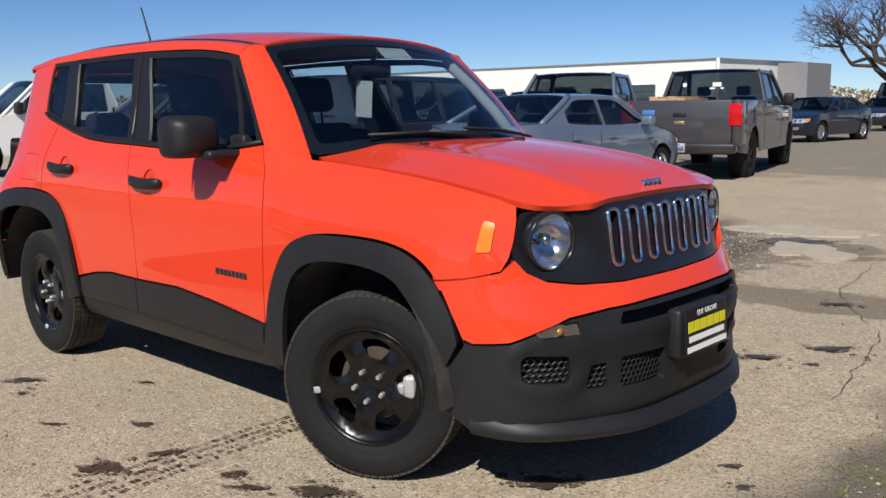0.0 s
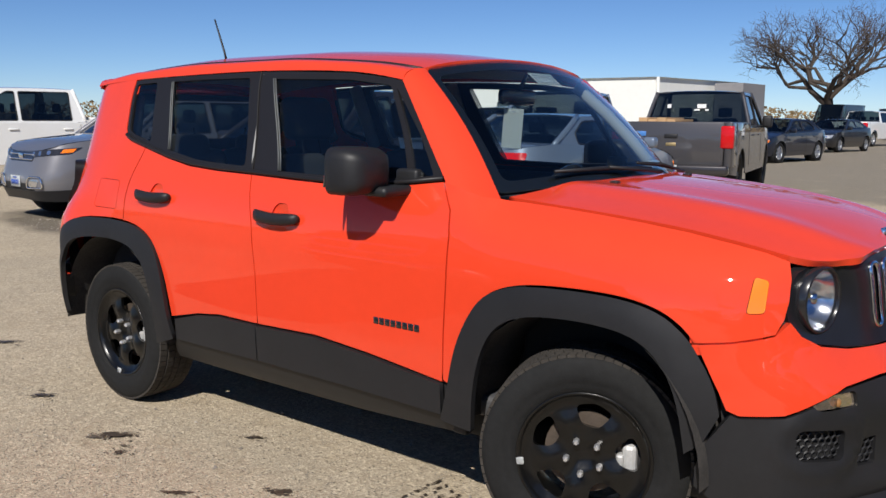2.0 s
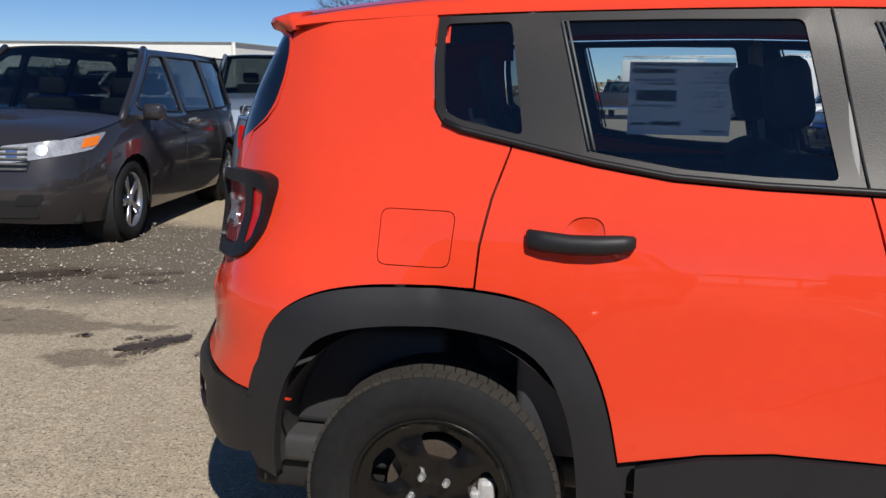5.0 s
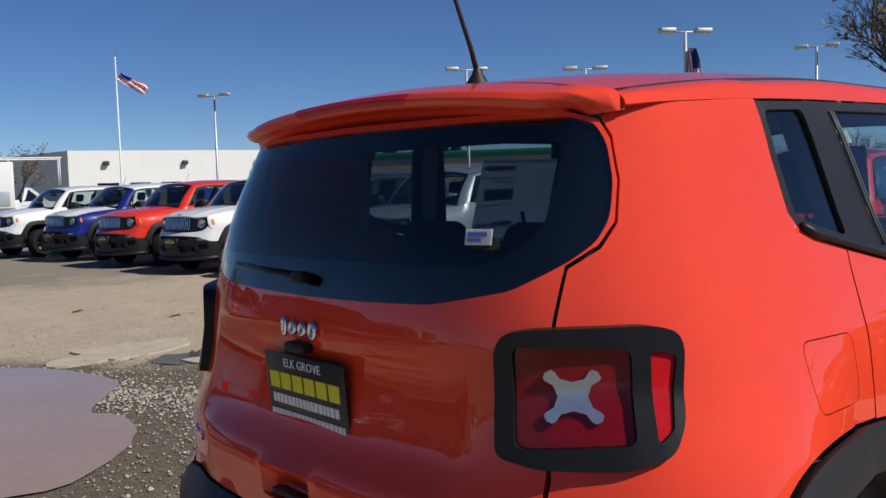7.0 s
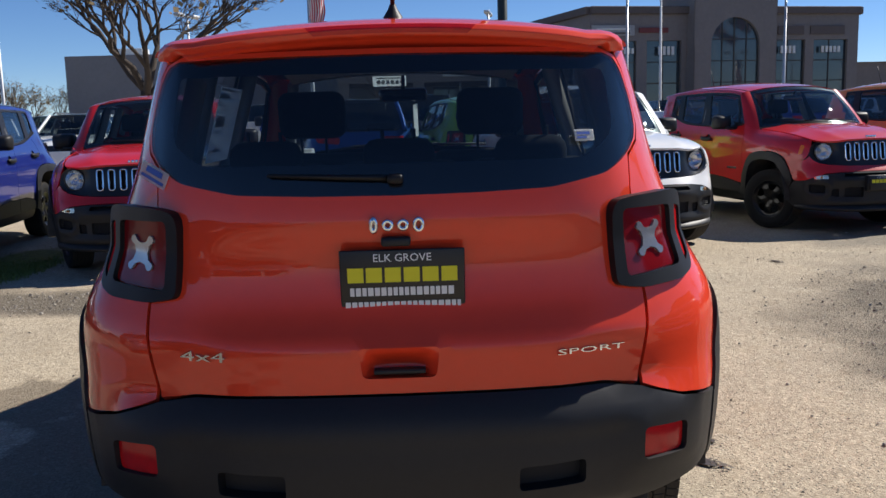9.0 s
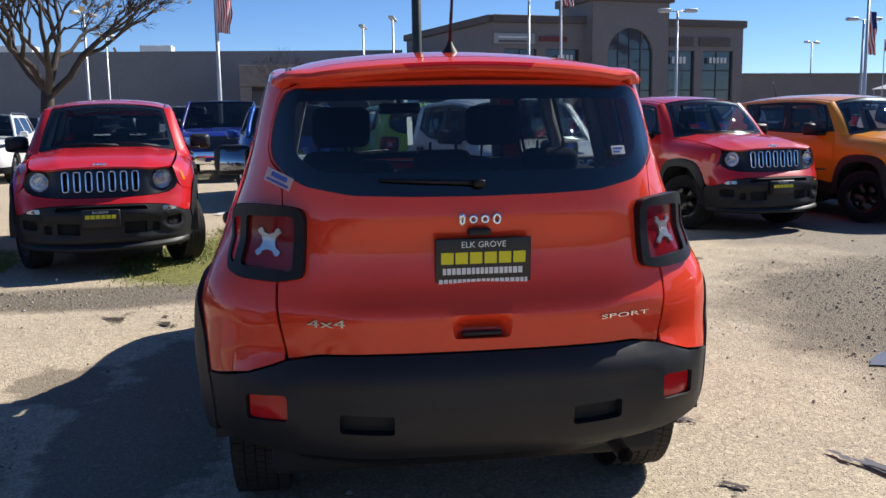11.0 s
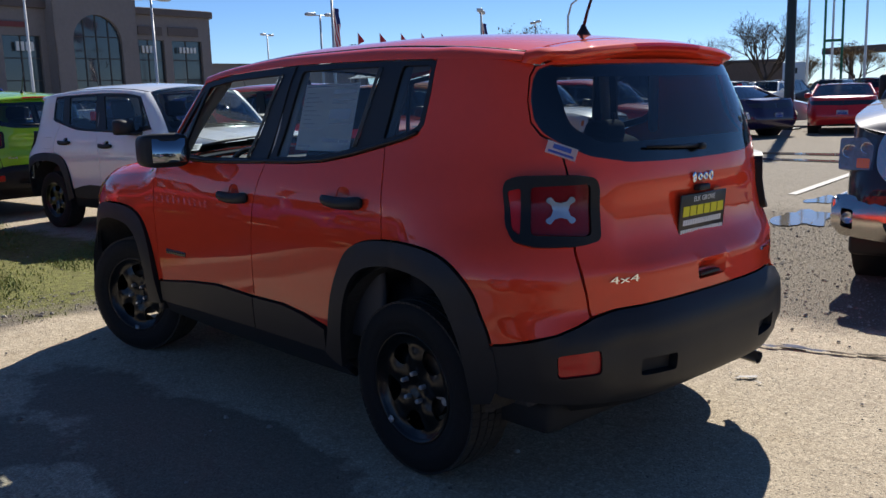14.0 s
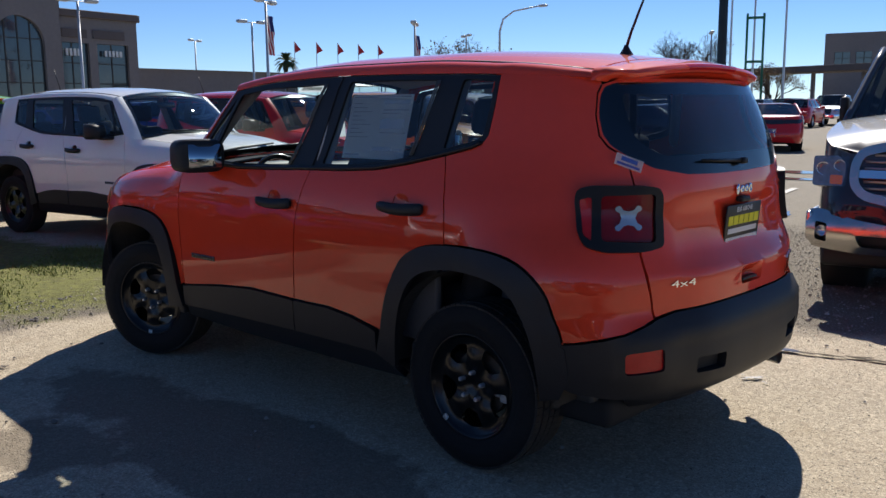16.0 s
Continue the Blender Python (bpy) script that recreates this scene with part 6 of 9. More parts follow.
    for ax in axle:
        for s in (-1, 1):
            w = new("wheel", tyre)
            w.parent = root
            w.matrix_local = pose(ax, s * (half(ax) * 0.985 - spec.get("track", 0.12)), r, 0, 0, 180 if s > 0 else 0) @ pose(0, 0, 0, 0, 17 * ax * 9 + s * 20, 0)
            q = new("rim", rim)
            q.parent = w
    return root


W_CAR = round_wheel(0.33, 0.21, ALLOY, 7)
W_SUV = round_wheel(0.36, 0.23, ALLOY, 5)
W_TRUCK = round_wheel(0.41, 0.27, ALLOY, 6)
W_MUD = round_wheel(0.43, 0.29, WHEELBLACK, 6)
W_STEEL = round_wheel(0.40, 0.24, material("white_steel_wheel", (0.6, 0.6, 0.6), 0.5, 0.2), 8)


def make_sedan(mat, label, name="sedan"):
    return build_vehicle(name, label, "car", mat, (2.28, -2.35), 0.88, (1.37, -1.37), 0.33, [(2.28, 0.70), (2.0, 0.79), (1.5, 0.90), (0.95, 0.98), (0.0, 0.97), (-1.0, 1.0), (-1.6, 1.06), (-2.2, 1.04), (-2.35, 0.99)], 0.22, (0.98, 0.30, -0.85, -1.62, 1.44),
                         dict(windows=[(-0.22, 0.80), (-1.10, -0.30)], wheel=W_CAR, tumble=0.42, square=6.0, privacy=0, lamp=(0.58, 0.76, 0.55), grille=(0.55, 0.68, 0.33), plate=(0.42, 0.80)))


def make_crossover(mat, label, name="crossover", roof_mat=None, dealer=True):
    return build_vehicle(name, label, "car", mat, (2.22, -2.25), 0.92, (1.33, -1.33), 0.36, [(2.22, 0.90), (2.0, 1.00), (1.5, 1.06), (0.95, 1.10), (0.0, 1.08), (-1.0, 1.12), (-1.8, 1.18), (-2.25, 1.14)], 0.26, (0.98, 0.30, -1.62, -2.02, 1.66),
                         dict(windows=[(-0.25, 0.78), (-1.15, -0.33), (-1.72, -1.25)], wheel=W_SUV, tumble=0.36, square=6.0, cladding=1, rails=1, roof_mat=roof_mat or mat, dealer=dealer, lamp=(0.80, 0.92, 0.70), lamp_shape=[(-0.72, 0.80), (0.40, 0.87), (0.62, 0.955), (-0.62, 0.895)], lamp_mat=SMOKED, lamp_label="slim smoked headlamp", amber=(0.22, 0.44), bowls=(-0.45, -0.22, 0.0), fog_ring=1, grille=(0.76, 0.89, 0.42), tail=(0.95, 1.06, 0.36), plate=(0.5, 0.86), bars=2))


def make_minivan(mat, label):
    return build_vehicle("minivan", label, "car", mat, (2.45, -2.65), 0.985, (1.5, -1.5), 0.35, [(2.45, 0.86), (2.30, 0.93), (1.9, 1.01), (1.35, 1.09), (0.0, 1.04), (-1.5, 1.06), (-2.65, 1.08)], 0.22, (1.50, 0.45, -2.25, -2.52, 1.74),
                         dict(windows=[(0.05, 1.15), (-1.05, -0.05), (-2.2, -1.15)], wheel=W_SUV, tumble=0.30, square=4.6, crown=0.06, lamp=(0.70, 0.90, 0.80), lamp_shape=[(-0.68, 0.70), (0.42, 0.83), (0.62, 0.965), (-0.52, 0.86)], amber=(0.26, 0.46), bowls=(-0.40, -0.12), grille=(0.665, 0.865, 0.50), bars=5, plate=(0.49, 0.9), bar_mat=STRIPGREY, fog_mat=CLADDING,
                              ends=[0.96, 0.99, 1.0, 0.992, 0.975, 0.945, 0.90]))


def make_pickup(mat, label, cab=-0.95, wheel=W_TRUCK, chrome=True, name="pickup_truck", top=None, **more):
    return build_vehicle(name, label, "truck", mat, (2.78, -2.98), 1.0, (1.83, -1.83), 0.41, top or [(2.78, 1.00), (2.6, 1.10), (2.2, 1.16), (1.3, 1.22), (0.5, 1.22), (-0.9, 1.22), (-1.2, 1.30), (-2.98, 1.32)], 0.42, (1.28, 0.55, cab + 0.12, cab - 0.05, 1.92),
                         dict(windows=[(0.28, 1.08), (cab + 0.22, 0.20)] if cab < -0.5 else [(0.18, 1.08)], wheel=wheel, tumble=0.24, slab=1, square=9.0, bed=cab - 0.18, chrome=chrome, mirror=0.24, mirror_mat=CLADDING, lamp=(0.84, 1.06, 0.42), grille=(0.72, 1.06, 0.46), bars=5, tail=(0.90, 1.24, 0.22), plate=(0.55, 0.55), front_bumper=chrome, fog_out=0.036, track=0.16, lip=0.1, privacy=1, ends=[0.97, 0.99, 1.0, 1.0, 0.985, 0.965, 0.955], **more))


def make_van(mat, label):
    return build_vehicle("cargo_van", label, "van", mat, (2.7, -3.1), 1.0, (1.85, -1.85), 0.36, [(2.7, 0.95), (2.4, 1.12), (1.9, 1.25), (0.0, 1.25), (-3.1, 1.25)], 0.3, (1.95, 1.15, -2.95, -3.06, 2.55),
                         dict(windows=[(0.75, 1.55)], wheel=W_SUV, tumble=0.06, slab=1, square=9.0, handles=1, lamp=(0.75, 1.0, 0.4), grille=(0.6, 0.85, 0.5), tail=(0.9, 1.4, 0.2), plate=(0.5, 0.9)))


def make_coupe(mat, label):
    return build_vehicle("coupe", label, "car", mat, (2.35, -2.55), 0.95, (1.46, -1.46), 0.36, [(2.35, 0.78), (2.0, 0.88), (1.0, 0.99), (0.0, 0.99), (-1.2, 1.04), (-2.3, 1.06), (-2.55, 1.02)], 0.22, (0.85, 0.15, -0.95, -1.75, 1.42),
                         dict(windows=[(-0.45, 0.65)], wheel=W_CAR, tumble=0.45, square=7.0, handles=1, tail=(0.80, 0.94, 0.9), lamp=(0.6, 0.74, 0.5), grille=(0.6, 0.74, 0.5), plate=(0.4, 0.6)))


def trim_away(root, names):
    """Leave small parts off a copy that stands far away."""
    doomed = []
    for o in root.children_recursive:
        if o.name.split(".")[0] in names:
            doomed += [q.name for q in (o, *o.children_recursive)]
    for nm in dict.fromkeys(doomed):
        bpy.data.objects.remove(bpy.data.objects[nm])
    return root


def repaint(root, swaps, label="", category="", group=""):
    """Give a copied thing other paints, object by object."""
    for o in (root, *root.children_recursive):
        for slot in o.material_slots:
            if slot.material in swaps:
                new_mat = swaps[slot.material]
                slot.link = "OBJECT"
                slot.material = new_mat
    return tagged(root, label, category, group)


# ---- the row of like wagons facing the orange one, and those beside it ----
LIGHTSILVER = paint("pale_silver_paint", (0.50, 0.52, 0.56), 0.35, 0.4)
PEWTER = paint("pewter_paint", (0.060, 0.060, 0.066), 0.30, 0.35)
BRONZE = paint("bronze_grey_paint", (0.13, 0.11, 0.10), 0.35, 0.4)
REDORANGE = paint("red_orange_paint", (0.66, 0.035, 0.014))
ROW = "row of parked compact wagons"
WAGONS = [
    (5.85, 2.70, 188, RED, None, "bright red compact off-road wagon parked nose out"),
    (5.85, 5.25, 186, BLUE, None, "dark blue compact off-road wagon parked nose out"),
    (6.10, 8.30, 189, LIGHTSILVER, None, "pale silver compact off-road wagon parked nose out"),
    (6.20, 11.00, 189, BRONZE, None, "bronze grey compact off-road wagon parked nose out"),
    (5.75, 13.35, 190, WHITE, None, "white compact off-road wagon with a black grille"),
    (5.55, 15.90, 190, REDORANGE, None, "orange-red compact off-road wagon on the dirt lot"),
    (5.45, 18.75, 190, BLUE, WHITE, "blue compact off-road wagon with a white bonnet"),
    (4.90, 21.30, 190, WHITE, None, "white compact off-road wagon at the end of a row"),
    (6.10, -1.85, 190, WHITE, None, "white compact off-road wagon beside a grass strip"),
    (7.20, -4.55, 190, RED, None, "red compact off-road wagon parked nose out"),
    (7.20, -6.95, 190, YELLOW, None, "golden yellow compact off-road wagon parked nose out"),
    (7.50, -9.30, 187, WHITE, None, "white compact off-road wagon parked by a yellow one"),
    (7.90, -11.9, 187, RED, None, "red compact off-road wagon parked nose out"),
    (10.62, -1.02, 8, GREEN, None, "lime green compact off-road wagon seen from behind"),
]
for x, y, yaw, mat, bonnet_mat, lab in WAGONS:
    c = repaint(copy_thing(SUV["root"], pose(x, y, 0, 0, 0, yaw)), {ORANGE: mat}, lab, "car", ROW)
    trim_away(c, ("lug_nut", "brake_disc", "brake_caliper", "balance_weight", "washer_nozzle", "mud_flap", "pillar_split", "window_channel_strip", "handle_recess", "screen_pillar_lining", "camera_pod", "small_print") + (("tread", "grille_mesh", "vent_honeycomb", "pillar_lining", "lamp_bulb_cap", "door_lining", "roof_ditch_strip", "windscreen_wiper") if math.hypot(x, y) > 12 else ()))
    if bonnet_mat:
        for o in c.children:
            if o.name.startswith(("hood", "roof")):
                repaint(o, {mat: bonnet_mat})
bpy.data.objects.remove(SUV["open_pane"])

# ---- vehicles of other kinds ----
def put(root, x, y, yaw):
    root.matrix_basis = pose(x, y, 0, 0, 0, yaw)
    return root


van_grey = put(make_minivan(CHARCOAL, "dark grey minivan with a silver grille on gravel"), -6.20, 5.65, 279)
cross_grey = put(make_crossover(PALEGREY, "silver grey crossover with slim headlamps and bright wheels", dealer=False), -9.12, 4.76, 265)
pickup_grey = put(make_pickup(GREY, "muddy grey pickup truck with lumber in its bed", -0.75, W_MUD, False), -4.57, 13.86, 103)
sedan_silver = put(make_sedan(SILVER, "blue silver sedan parked before a pickup"), -4.05, 7.85, 92)
pickup_blue = put(make_pickup(SILVER, "blue grey crew-cab pickup truck", -1.0), -7.1, 12.7, 291)
sedan_navy = put(make_sedan(NAVY, "dark navy sedan parked at the lot's edge"), -7.8, 27.6, 262)
pickup_white = put(make_pickup(WHITE, "white crew-cab pickup truck", -1.0), -15.7, 5.6, 265)
cross_blue = put(make_crossover(SKYBLUE, "bright blue crossover with a white roof seen from behind", roof_mat=WHITE), 12.0, 0.95, 4)
coupe_red = put(make_coupe(RED, "red muscle coupe parked tail out"), 8.38, -24.7, 293.6)
for o in coupe_red.children:
    if o.name.startswith("tail_lamp"):
        repaint(o, {REDLENS: SMOKED})
PURPLE = paint("dark_purple_paint", (0.020, 0.010, 0.045), 0.25, 0.2)
repaint(copy_thing(coupe_red, pose(10.8, -21.35, 0, 0, 0, -15)), {RED: PURPLE}, "dark purple muscle coupe parked on the worn lot", "car")
van_white = put(make_van(WHITE, "tall white cargo van facing the lot"), -12.2, 69.6, 262)
ram = put(make_pickup(NAVY, "two-tone pickup truck with chrome bumper and grille", -1.0, name="two_tone_pickup", top=[(2.78, 1.05), (2.6, 1.13), (2.2, 1.19), (1.3, 1.27), (0.5, 1.23), (-0.9, 1.23), (-1.2, 1.30), (-2.98, 1.32)], crown=0.085, mirror_out=0.05), -1.485, -6.017, 101)
for o in ram.children:
    if o.name.startswith(("hood", "roof", "cab_side", "windscreen_pillar")):
        repaint(o, {NAVY: PEWTER})

FAR = random.Random(11)
PAINTS = [(WHITE, "white"), (WHITE, "white"), (SILVER, "blue silver"), (GREY, "grey"), (CHARCOAL, "charcoal"), (BLACKPAINT, "black"), (RED, "red"), (BLUE, "blue"), (LIGHTSILVER, "pale silver"), (NAVY, "navy")]
SOURCES = [(sedan_silver, SILVER, "sedan"), (cross_grey, PALEGREY, "crossover"), (cross_grey, PALEGREY, "crossover"), (pickup_blue, SILVER, "pickup truck"), (van_grey, CHARCOAL, "minivan"), (van_white, WHITE, "cargo van")]


def far_car(x, y, yaw, kind=None, mat=None, group="far parked cars"):
    src, own, word = SOURCES[FAR.choice((0, 1, 2, 3, 3, 4)) if kind is None else kind]
    pm, colour = PAINTS[FAR.randrange(len(PAINTS))] if mat is None else mat
    c = trim_away(copy_thing(src, pose(x, y, 0, 0, 0, yaw)), ("wheel_housing", "window_trim", "door_seam", "door_handle", "emblem", "number_plate", "grille_bar", "fog_lamp", "turn_lamp", "lower_intake", "underbody", "sill_trim", "arch_trim", "dashboard", "rear_pillar"))
    return repaint(c, {own: pm}, f"{colour} {word} parked in the far lot", "car", group)


# lot before the dealer's building
for k in range(9):
    far_car(19.5 + FAR.uniform(-0.3, 0.3), 6.0 + 2.9 * k - 9, 185, group="second row of cars")
for k in range(11):
    far_car(27.5 + FAR.uniform(-0.4, 0.4), -22 + 3.0 * k, 5, group="third row of cars")
for k in range(12):
    far_car(44 + FAR.uniform(-0.5, 0.5), -26 + 4.1 * k, 185, group="fourth row of cars")
# beyond the road, to the right of the dealer's building
for k in range(1, 4):
    far_car(13.5 + 3.0 * k, -24.5 + 0.4 * k, 200, 1, (SILVER, "silver"), "cars beside the road")
far_car(12.6, -26.5, 207, 0, (LIGHTSILVER, "pale silver"), "cars beside the road")
far_car(18.1, -28.5, 35, 3, (BLACKPAINT, "tall black"), "cars beside the road").scale = (1.2, 1.2, 1.2)
for row, (x0, y0) in enumerate(((21.0, -44.0), (17.0, -50.0), (15.0, -56.5))):
    for k in range(11 - 2 * row):
        far_car(x0 + 2.75 * k + FAR.uniform(-0.2, 0.2), y0 + 0.25 * k, 98 + 180 * (row % 2), FAR.choice((0, 1, 1, 3, 4)), group="full lot beside the road")
# behind the grey pickup
far_car(6.0, -27.8, 284, 1, (BLACKPAINT, "black"), "cars beside the road")
far_car(-9.2, 39.5, 262, 0, (BLACKPAINT, "black"))
far_car(-10.6, 51.0, 83, 3, (WHITE, "white"))
far_car(-16.5, 66.0, 264, 5, (BLACKPAINT, "black"))
far_car(-9.0, 90.0, 264, 1, (WHITE, "white"))
far_car(-0.8, 46.5, 83, 3, (CHARCOAL, "charcoal"))
far_car(-18.0, 92.0, 84, 5, (WHITE, "white"))
far_car(-3.5, 62.0, 84, 1, (NAVY, "navy"))
for k in range(6):
    far_car(-22 - 3.1 * k, 32 + 1.6 * k, 285, FAR.choice((0, 1, 3)))
for k in range(5):
    far_car(-14.5 - 3.0 * k, 21 + 2 * k, 285, FAR.choice((1, 3, 4)))


# white service trucks with box bodies
def service_truck(x, y, yaw, label):
    t = put(make_pickup(WHITE, label, 0.25, W_STEEL, False, "service_truck"), x, y, yaw)
    part("service_box", rbox(bmesh.new(), -4.2, -0.1, -1.12, 1.12, 0.95, 3.1, 0.03), WHITE, t, "white utility box")
    for s in (-1, 1):
        for bx0 in (-4.05, -2.75, -1.45):
            part("locker_door", rbox(bmesh.new(), bx0, bx0 + 1.15, s * 1.13 - 0.012, s * 1.13 + 0.012, 1.05, 1.75, 0.01), LIGHTSILVER if bx0 > -2 else WHITE, t)
    rk = bmesh.new()
    for s in (-1, 1):
        tube(rk, [(-4.2, s * 0.95, 3.28), (2.0, s * 0.95, 3.28)], 0.03, 6)
        for xx in (-4.1, -2.2, -0.3, 1.9):
            tube(rk, [(xx, s * 0.95, 2.0 if xx > 1 else 3.05), (xx, s * 0.95, 3.28)], 0.025, 6)
    for xx in (-4.1, -2.2, -0.3, 1.9):
        tube(rk, [(xx, -0.95, 3.28), (xx, 0.95, 3.28)], 0.025, 6)
    part("ladder_rack", rk, WHITE, t, "white tube ladder rack")
    return t


st1 = service_truck(10.0, 43.6, -16, "white service truck with utility box and ladder rack")
copy_thing(st1, pose(3.4, 47.5, 0, 0, 0, -20))





LAMPGREY = material("faceted_lamp_housing", (0.26, 0.25, 0.25), 0.22, 0.6, var=0.45, var_scale=26, bump=0.6, bump_scale=45)
WORNCHROME = material("dusty_chrome", (0.56, 0.54, 0.51), 0.22, 1.0, var=0.12, var_scale=8)


def truck_face(root):
    """Front of the two-tone pickup: chrome-framed grille with a cross, paired-bowl lamps and a deep chrome bumper."""
    trim_away(root, ("headlamp", "grille", "front_bumper", "emblem", "lower_intake", "fog_lamp", "number_plate"))

    def face(d=0.0):
        return lambda y, z: (2.80 + d - 0.17 * abs(y) ** 3.2 - 0.28 * max(z - 0.66, 0.0), y, z)

    half_ = [(0.0, 0.69), (0.42, 0.70), (0.64, 0.745), (0.725, 0.84), (0.725, 1.00), (0.67, 1.10), (0.50, 1.145), (0.0, 1.16)]
    outer = soft(half_ + [(-y, z) for y, z in half_[::-1]][1:-1], 0.06)
    opening = shrink(outer, 0.062)
    grille = part("grille", sheet(face(0.035), outer, [opening], 0.03, 0.05, hint=(1, 0, 0)), WORNCHROME, root, "chrome grille frame with cross bars")
    part("grille_backing", sheet(face(-0.03), outer, (), 0.08, 0, hint=(1, 0, 0)), DARK, grille)
    for k in range(8):
        z = 0.775 + 0.046 * k
        w = 0.63 if 0.80 < z < 1.03 else 0.57
        sl = bmesh.new()
        tube(sl, [Vector(face(0.012)(y, z)) for y in np.linspace(-w, w, 13)], 0.0095, 6)
        part("grille_slat", sl, STEEL, grille)
    part("cross_bar", sheet(face(0.045), soft([(-0.66, 0.895), (0.66, 0.895), (0.66, 0.950), (-0.66, 0.950)], 0.01), (), 0.06, 0.03, hint=(1, 0, 0)), CHROME, grille, "chrome cross bar")
    part("cross_bar", sheet(face(0.046), soft([(-0.045, 0.745), (0.045, 0.745), (0.045, 1.105), (-0.045, 1.105)], 0.01), (), 0.04, 0.03, hint=(1, 0, 0)), CHROME, grille, "chrome cross bar")
    for s in (-1, 1):
        poly = soft([(s * y, z) for y, z in ((0.745, 0.83), (0.985, 0.825), (0.99, 1.035), (0.735, 1.045))], 0.02)
        lamp = part("headlamp", sheet(face(0.012), poly, (), 0.04, 0.12, hint=(1, 0, 0)), LAMPGREY, root, "clear paired headlamp with amber bulbs")
        for y, z, r in ((0.80, 0.975, 0.036), (0.915, 0.950, 0.042)):
            bowl = lathe([(0.0, -0.030), (r * 0.5, -0.026), (r * 0.85, -0.010), (r, 0.004), (r * 1.08, 0.004)], 20, "x")
            bmesh.ops.transform(bowl, matrix=Matrix.Translation(Vector(face(0.020)(s * y, z))) @ pose(0, 0, 0, 0, 0, -s * 14), verts=bowl.verts[:])
            part("lamp_bowl", bowl, REFLECTOR, lamp, "bright lamp bowl")
        part("turn_lamp", sheet(face(0.016), soft([(s * y, z) for y, z in ((0.775, 0.842), (0.86, 0.842), (0.86, 0.905), (0.775, 0.905))], 0.01), (), 0.03, 0.006, hint=(1, 0, 0)), AMBER, lamp, "amber turn lamp")
        part("lamp_lens", sheet(face(0.030), poly, (), 0.05, 0, hint=(1, 0, 0)), G_LAMP, lamp, "clear lens")

    def bar(y, z):
        return (2.87 - 0.20 * abs(y) ** 3 - 0.05 * ((z - 0.50) / 0.14) ** 2, y, z)

    hb = [(0.0, 0.362), (0.62, 0.362), (0.95, 0.385), (1.0, 0.45), (1.01, 0.60), (0.985, 0.655), (0.90, 0.662), (0.66, 0.605), (0.45, 0.580), (0.0, 0.575)]
    skin_ = soft(hb + [(-y, z) for y, z in hb[::-1]][1:-1], 0.02)
    mouth = soft([(-0.62, 0.415), (0.62, 0.415), (0.66, 0.500), (-0.66, 0.500)], 0.03)
    fogs = [soft([(s * y, z) for y, z in ((0.85, 0.43), (0.935, 0.445), (0.935, 0.575), (0.85, 0.565))], 0.02) for s in (-1, 1)]
    bumper = part("front_bumper", sheet(bar, skin_, [mouth] + fogs, 0.035, 0.05, hint=(1, 0, 0)), WORNCHROME, root, "deep chrome front bumper")
    part("bumper_backing", sheet(lambda y, z: (bar(y, 0.5)[0] - 0.07, y * 0.98, z), [(-0.95, 0.40), (0.95, 0.40), (0.95, 0.60), (-0.95, 0.60)], (), 0.1, 0, hint=(1, 0, 0)), DARK, bumper)
    for s in (-1, 1):
        part("bumper_end", rbox(bmesh.new(), 2.28, 2.66, min(s * 0.965, s * 1.008), max(s * 0.965, s * 1.008), 0.43, 0.640, 0.015), WORNCHROME, bumper)
        fog = lathe([(0.0, -0.02), (0.02, -0.016), (0.036, 0.0), (0.040, 0.004)], 18, "x")
        bmesh.ops.transform(fog, matrix=Matrix.Translation(Vector(bar(s * 0.893, 0.505)) + Vector((-0.035, 0, 0))), verts=fog.verts[:])
        part("fog_lamp", fog, REFLECTOR, bumper, "round fog lamp")
    part("air_dam", rbox(bmesh.new(), 2.45, 2.62, -0.90, 0.90, 0.24, 0.38, 0.03), CLADDING, root, "black air dam")


truck_face(ram)


# ---- buildings ----
STUCCO = material("grey_tan_stucco", (0.205, 0.185, 0.18), 0.9, var=0.10, var_scale=0.4, bump=0.3, bump_scale=20)
STUCCO_DARK = material("brown_stucco_band", (0.12, 0.10, 0.095), 0.9, var=0.10, var_scale=0.5, bump=0.3, bump_scale=20)
WHITEWALL = material("white_metal_wall", (0.74, 0.74, 0.70), 0.7, var=0.05, var_scale=0.15, bump=0.2, bump_scale=8)
GREYWALL = material("grey_block_wall", (0.22, 0.215, 0.22), 0.85, var=0.08, var_scale=0.3, bump=0.3, bump_scale=10)
ROOFING = material("grey_roofing", (0.30, 0.29, 0.28), 0.9, var=0.15, var_scale=0.5)
BAYGLASS = material("dark_bay_glass", (0.03, 0.045, 0.055), 0.06, 0.0, coat=1.0, var=0.2, var_scale=0.8)
MULLION = material("dark_bronze_mullion", (0.06, 0.055, 0.05), 0.5, 0.5)
GREENBAND = material("green_stripe", (0.02, 0.28, 0.12), 0.6, var=0.05)
SIGNWHITE = material("white_sign", (0.70, 0.70, 0.68), 0.5)
GALV = material("galvanised_post", (0.52, 0.53, 0.54), 0.5, 0.6, var=0.1, var_scale=3)
POSTDARK = material("dark_green_post", (0.035, 0.045, 0.04), 0.5, 0.3, var=0.2, var_scale=3)
FLAGRED = material("flag_red", (0.50, 0.02, 0.03), 0.8)
FLAGWHITE = material("flag_white", (0.75, 0.74, 0.74), 0.8)
FLAGBLUE = material("flag_blue", (0.02, 0.03, 0.16), 0.8)


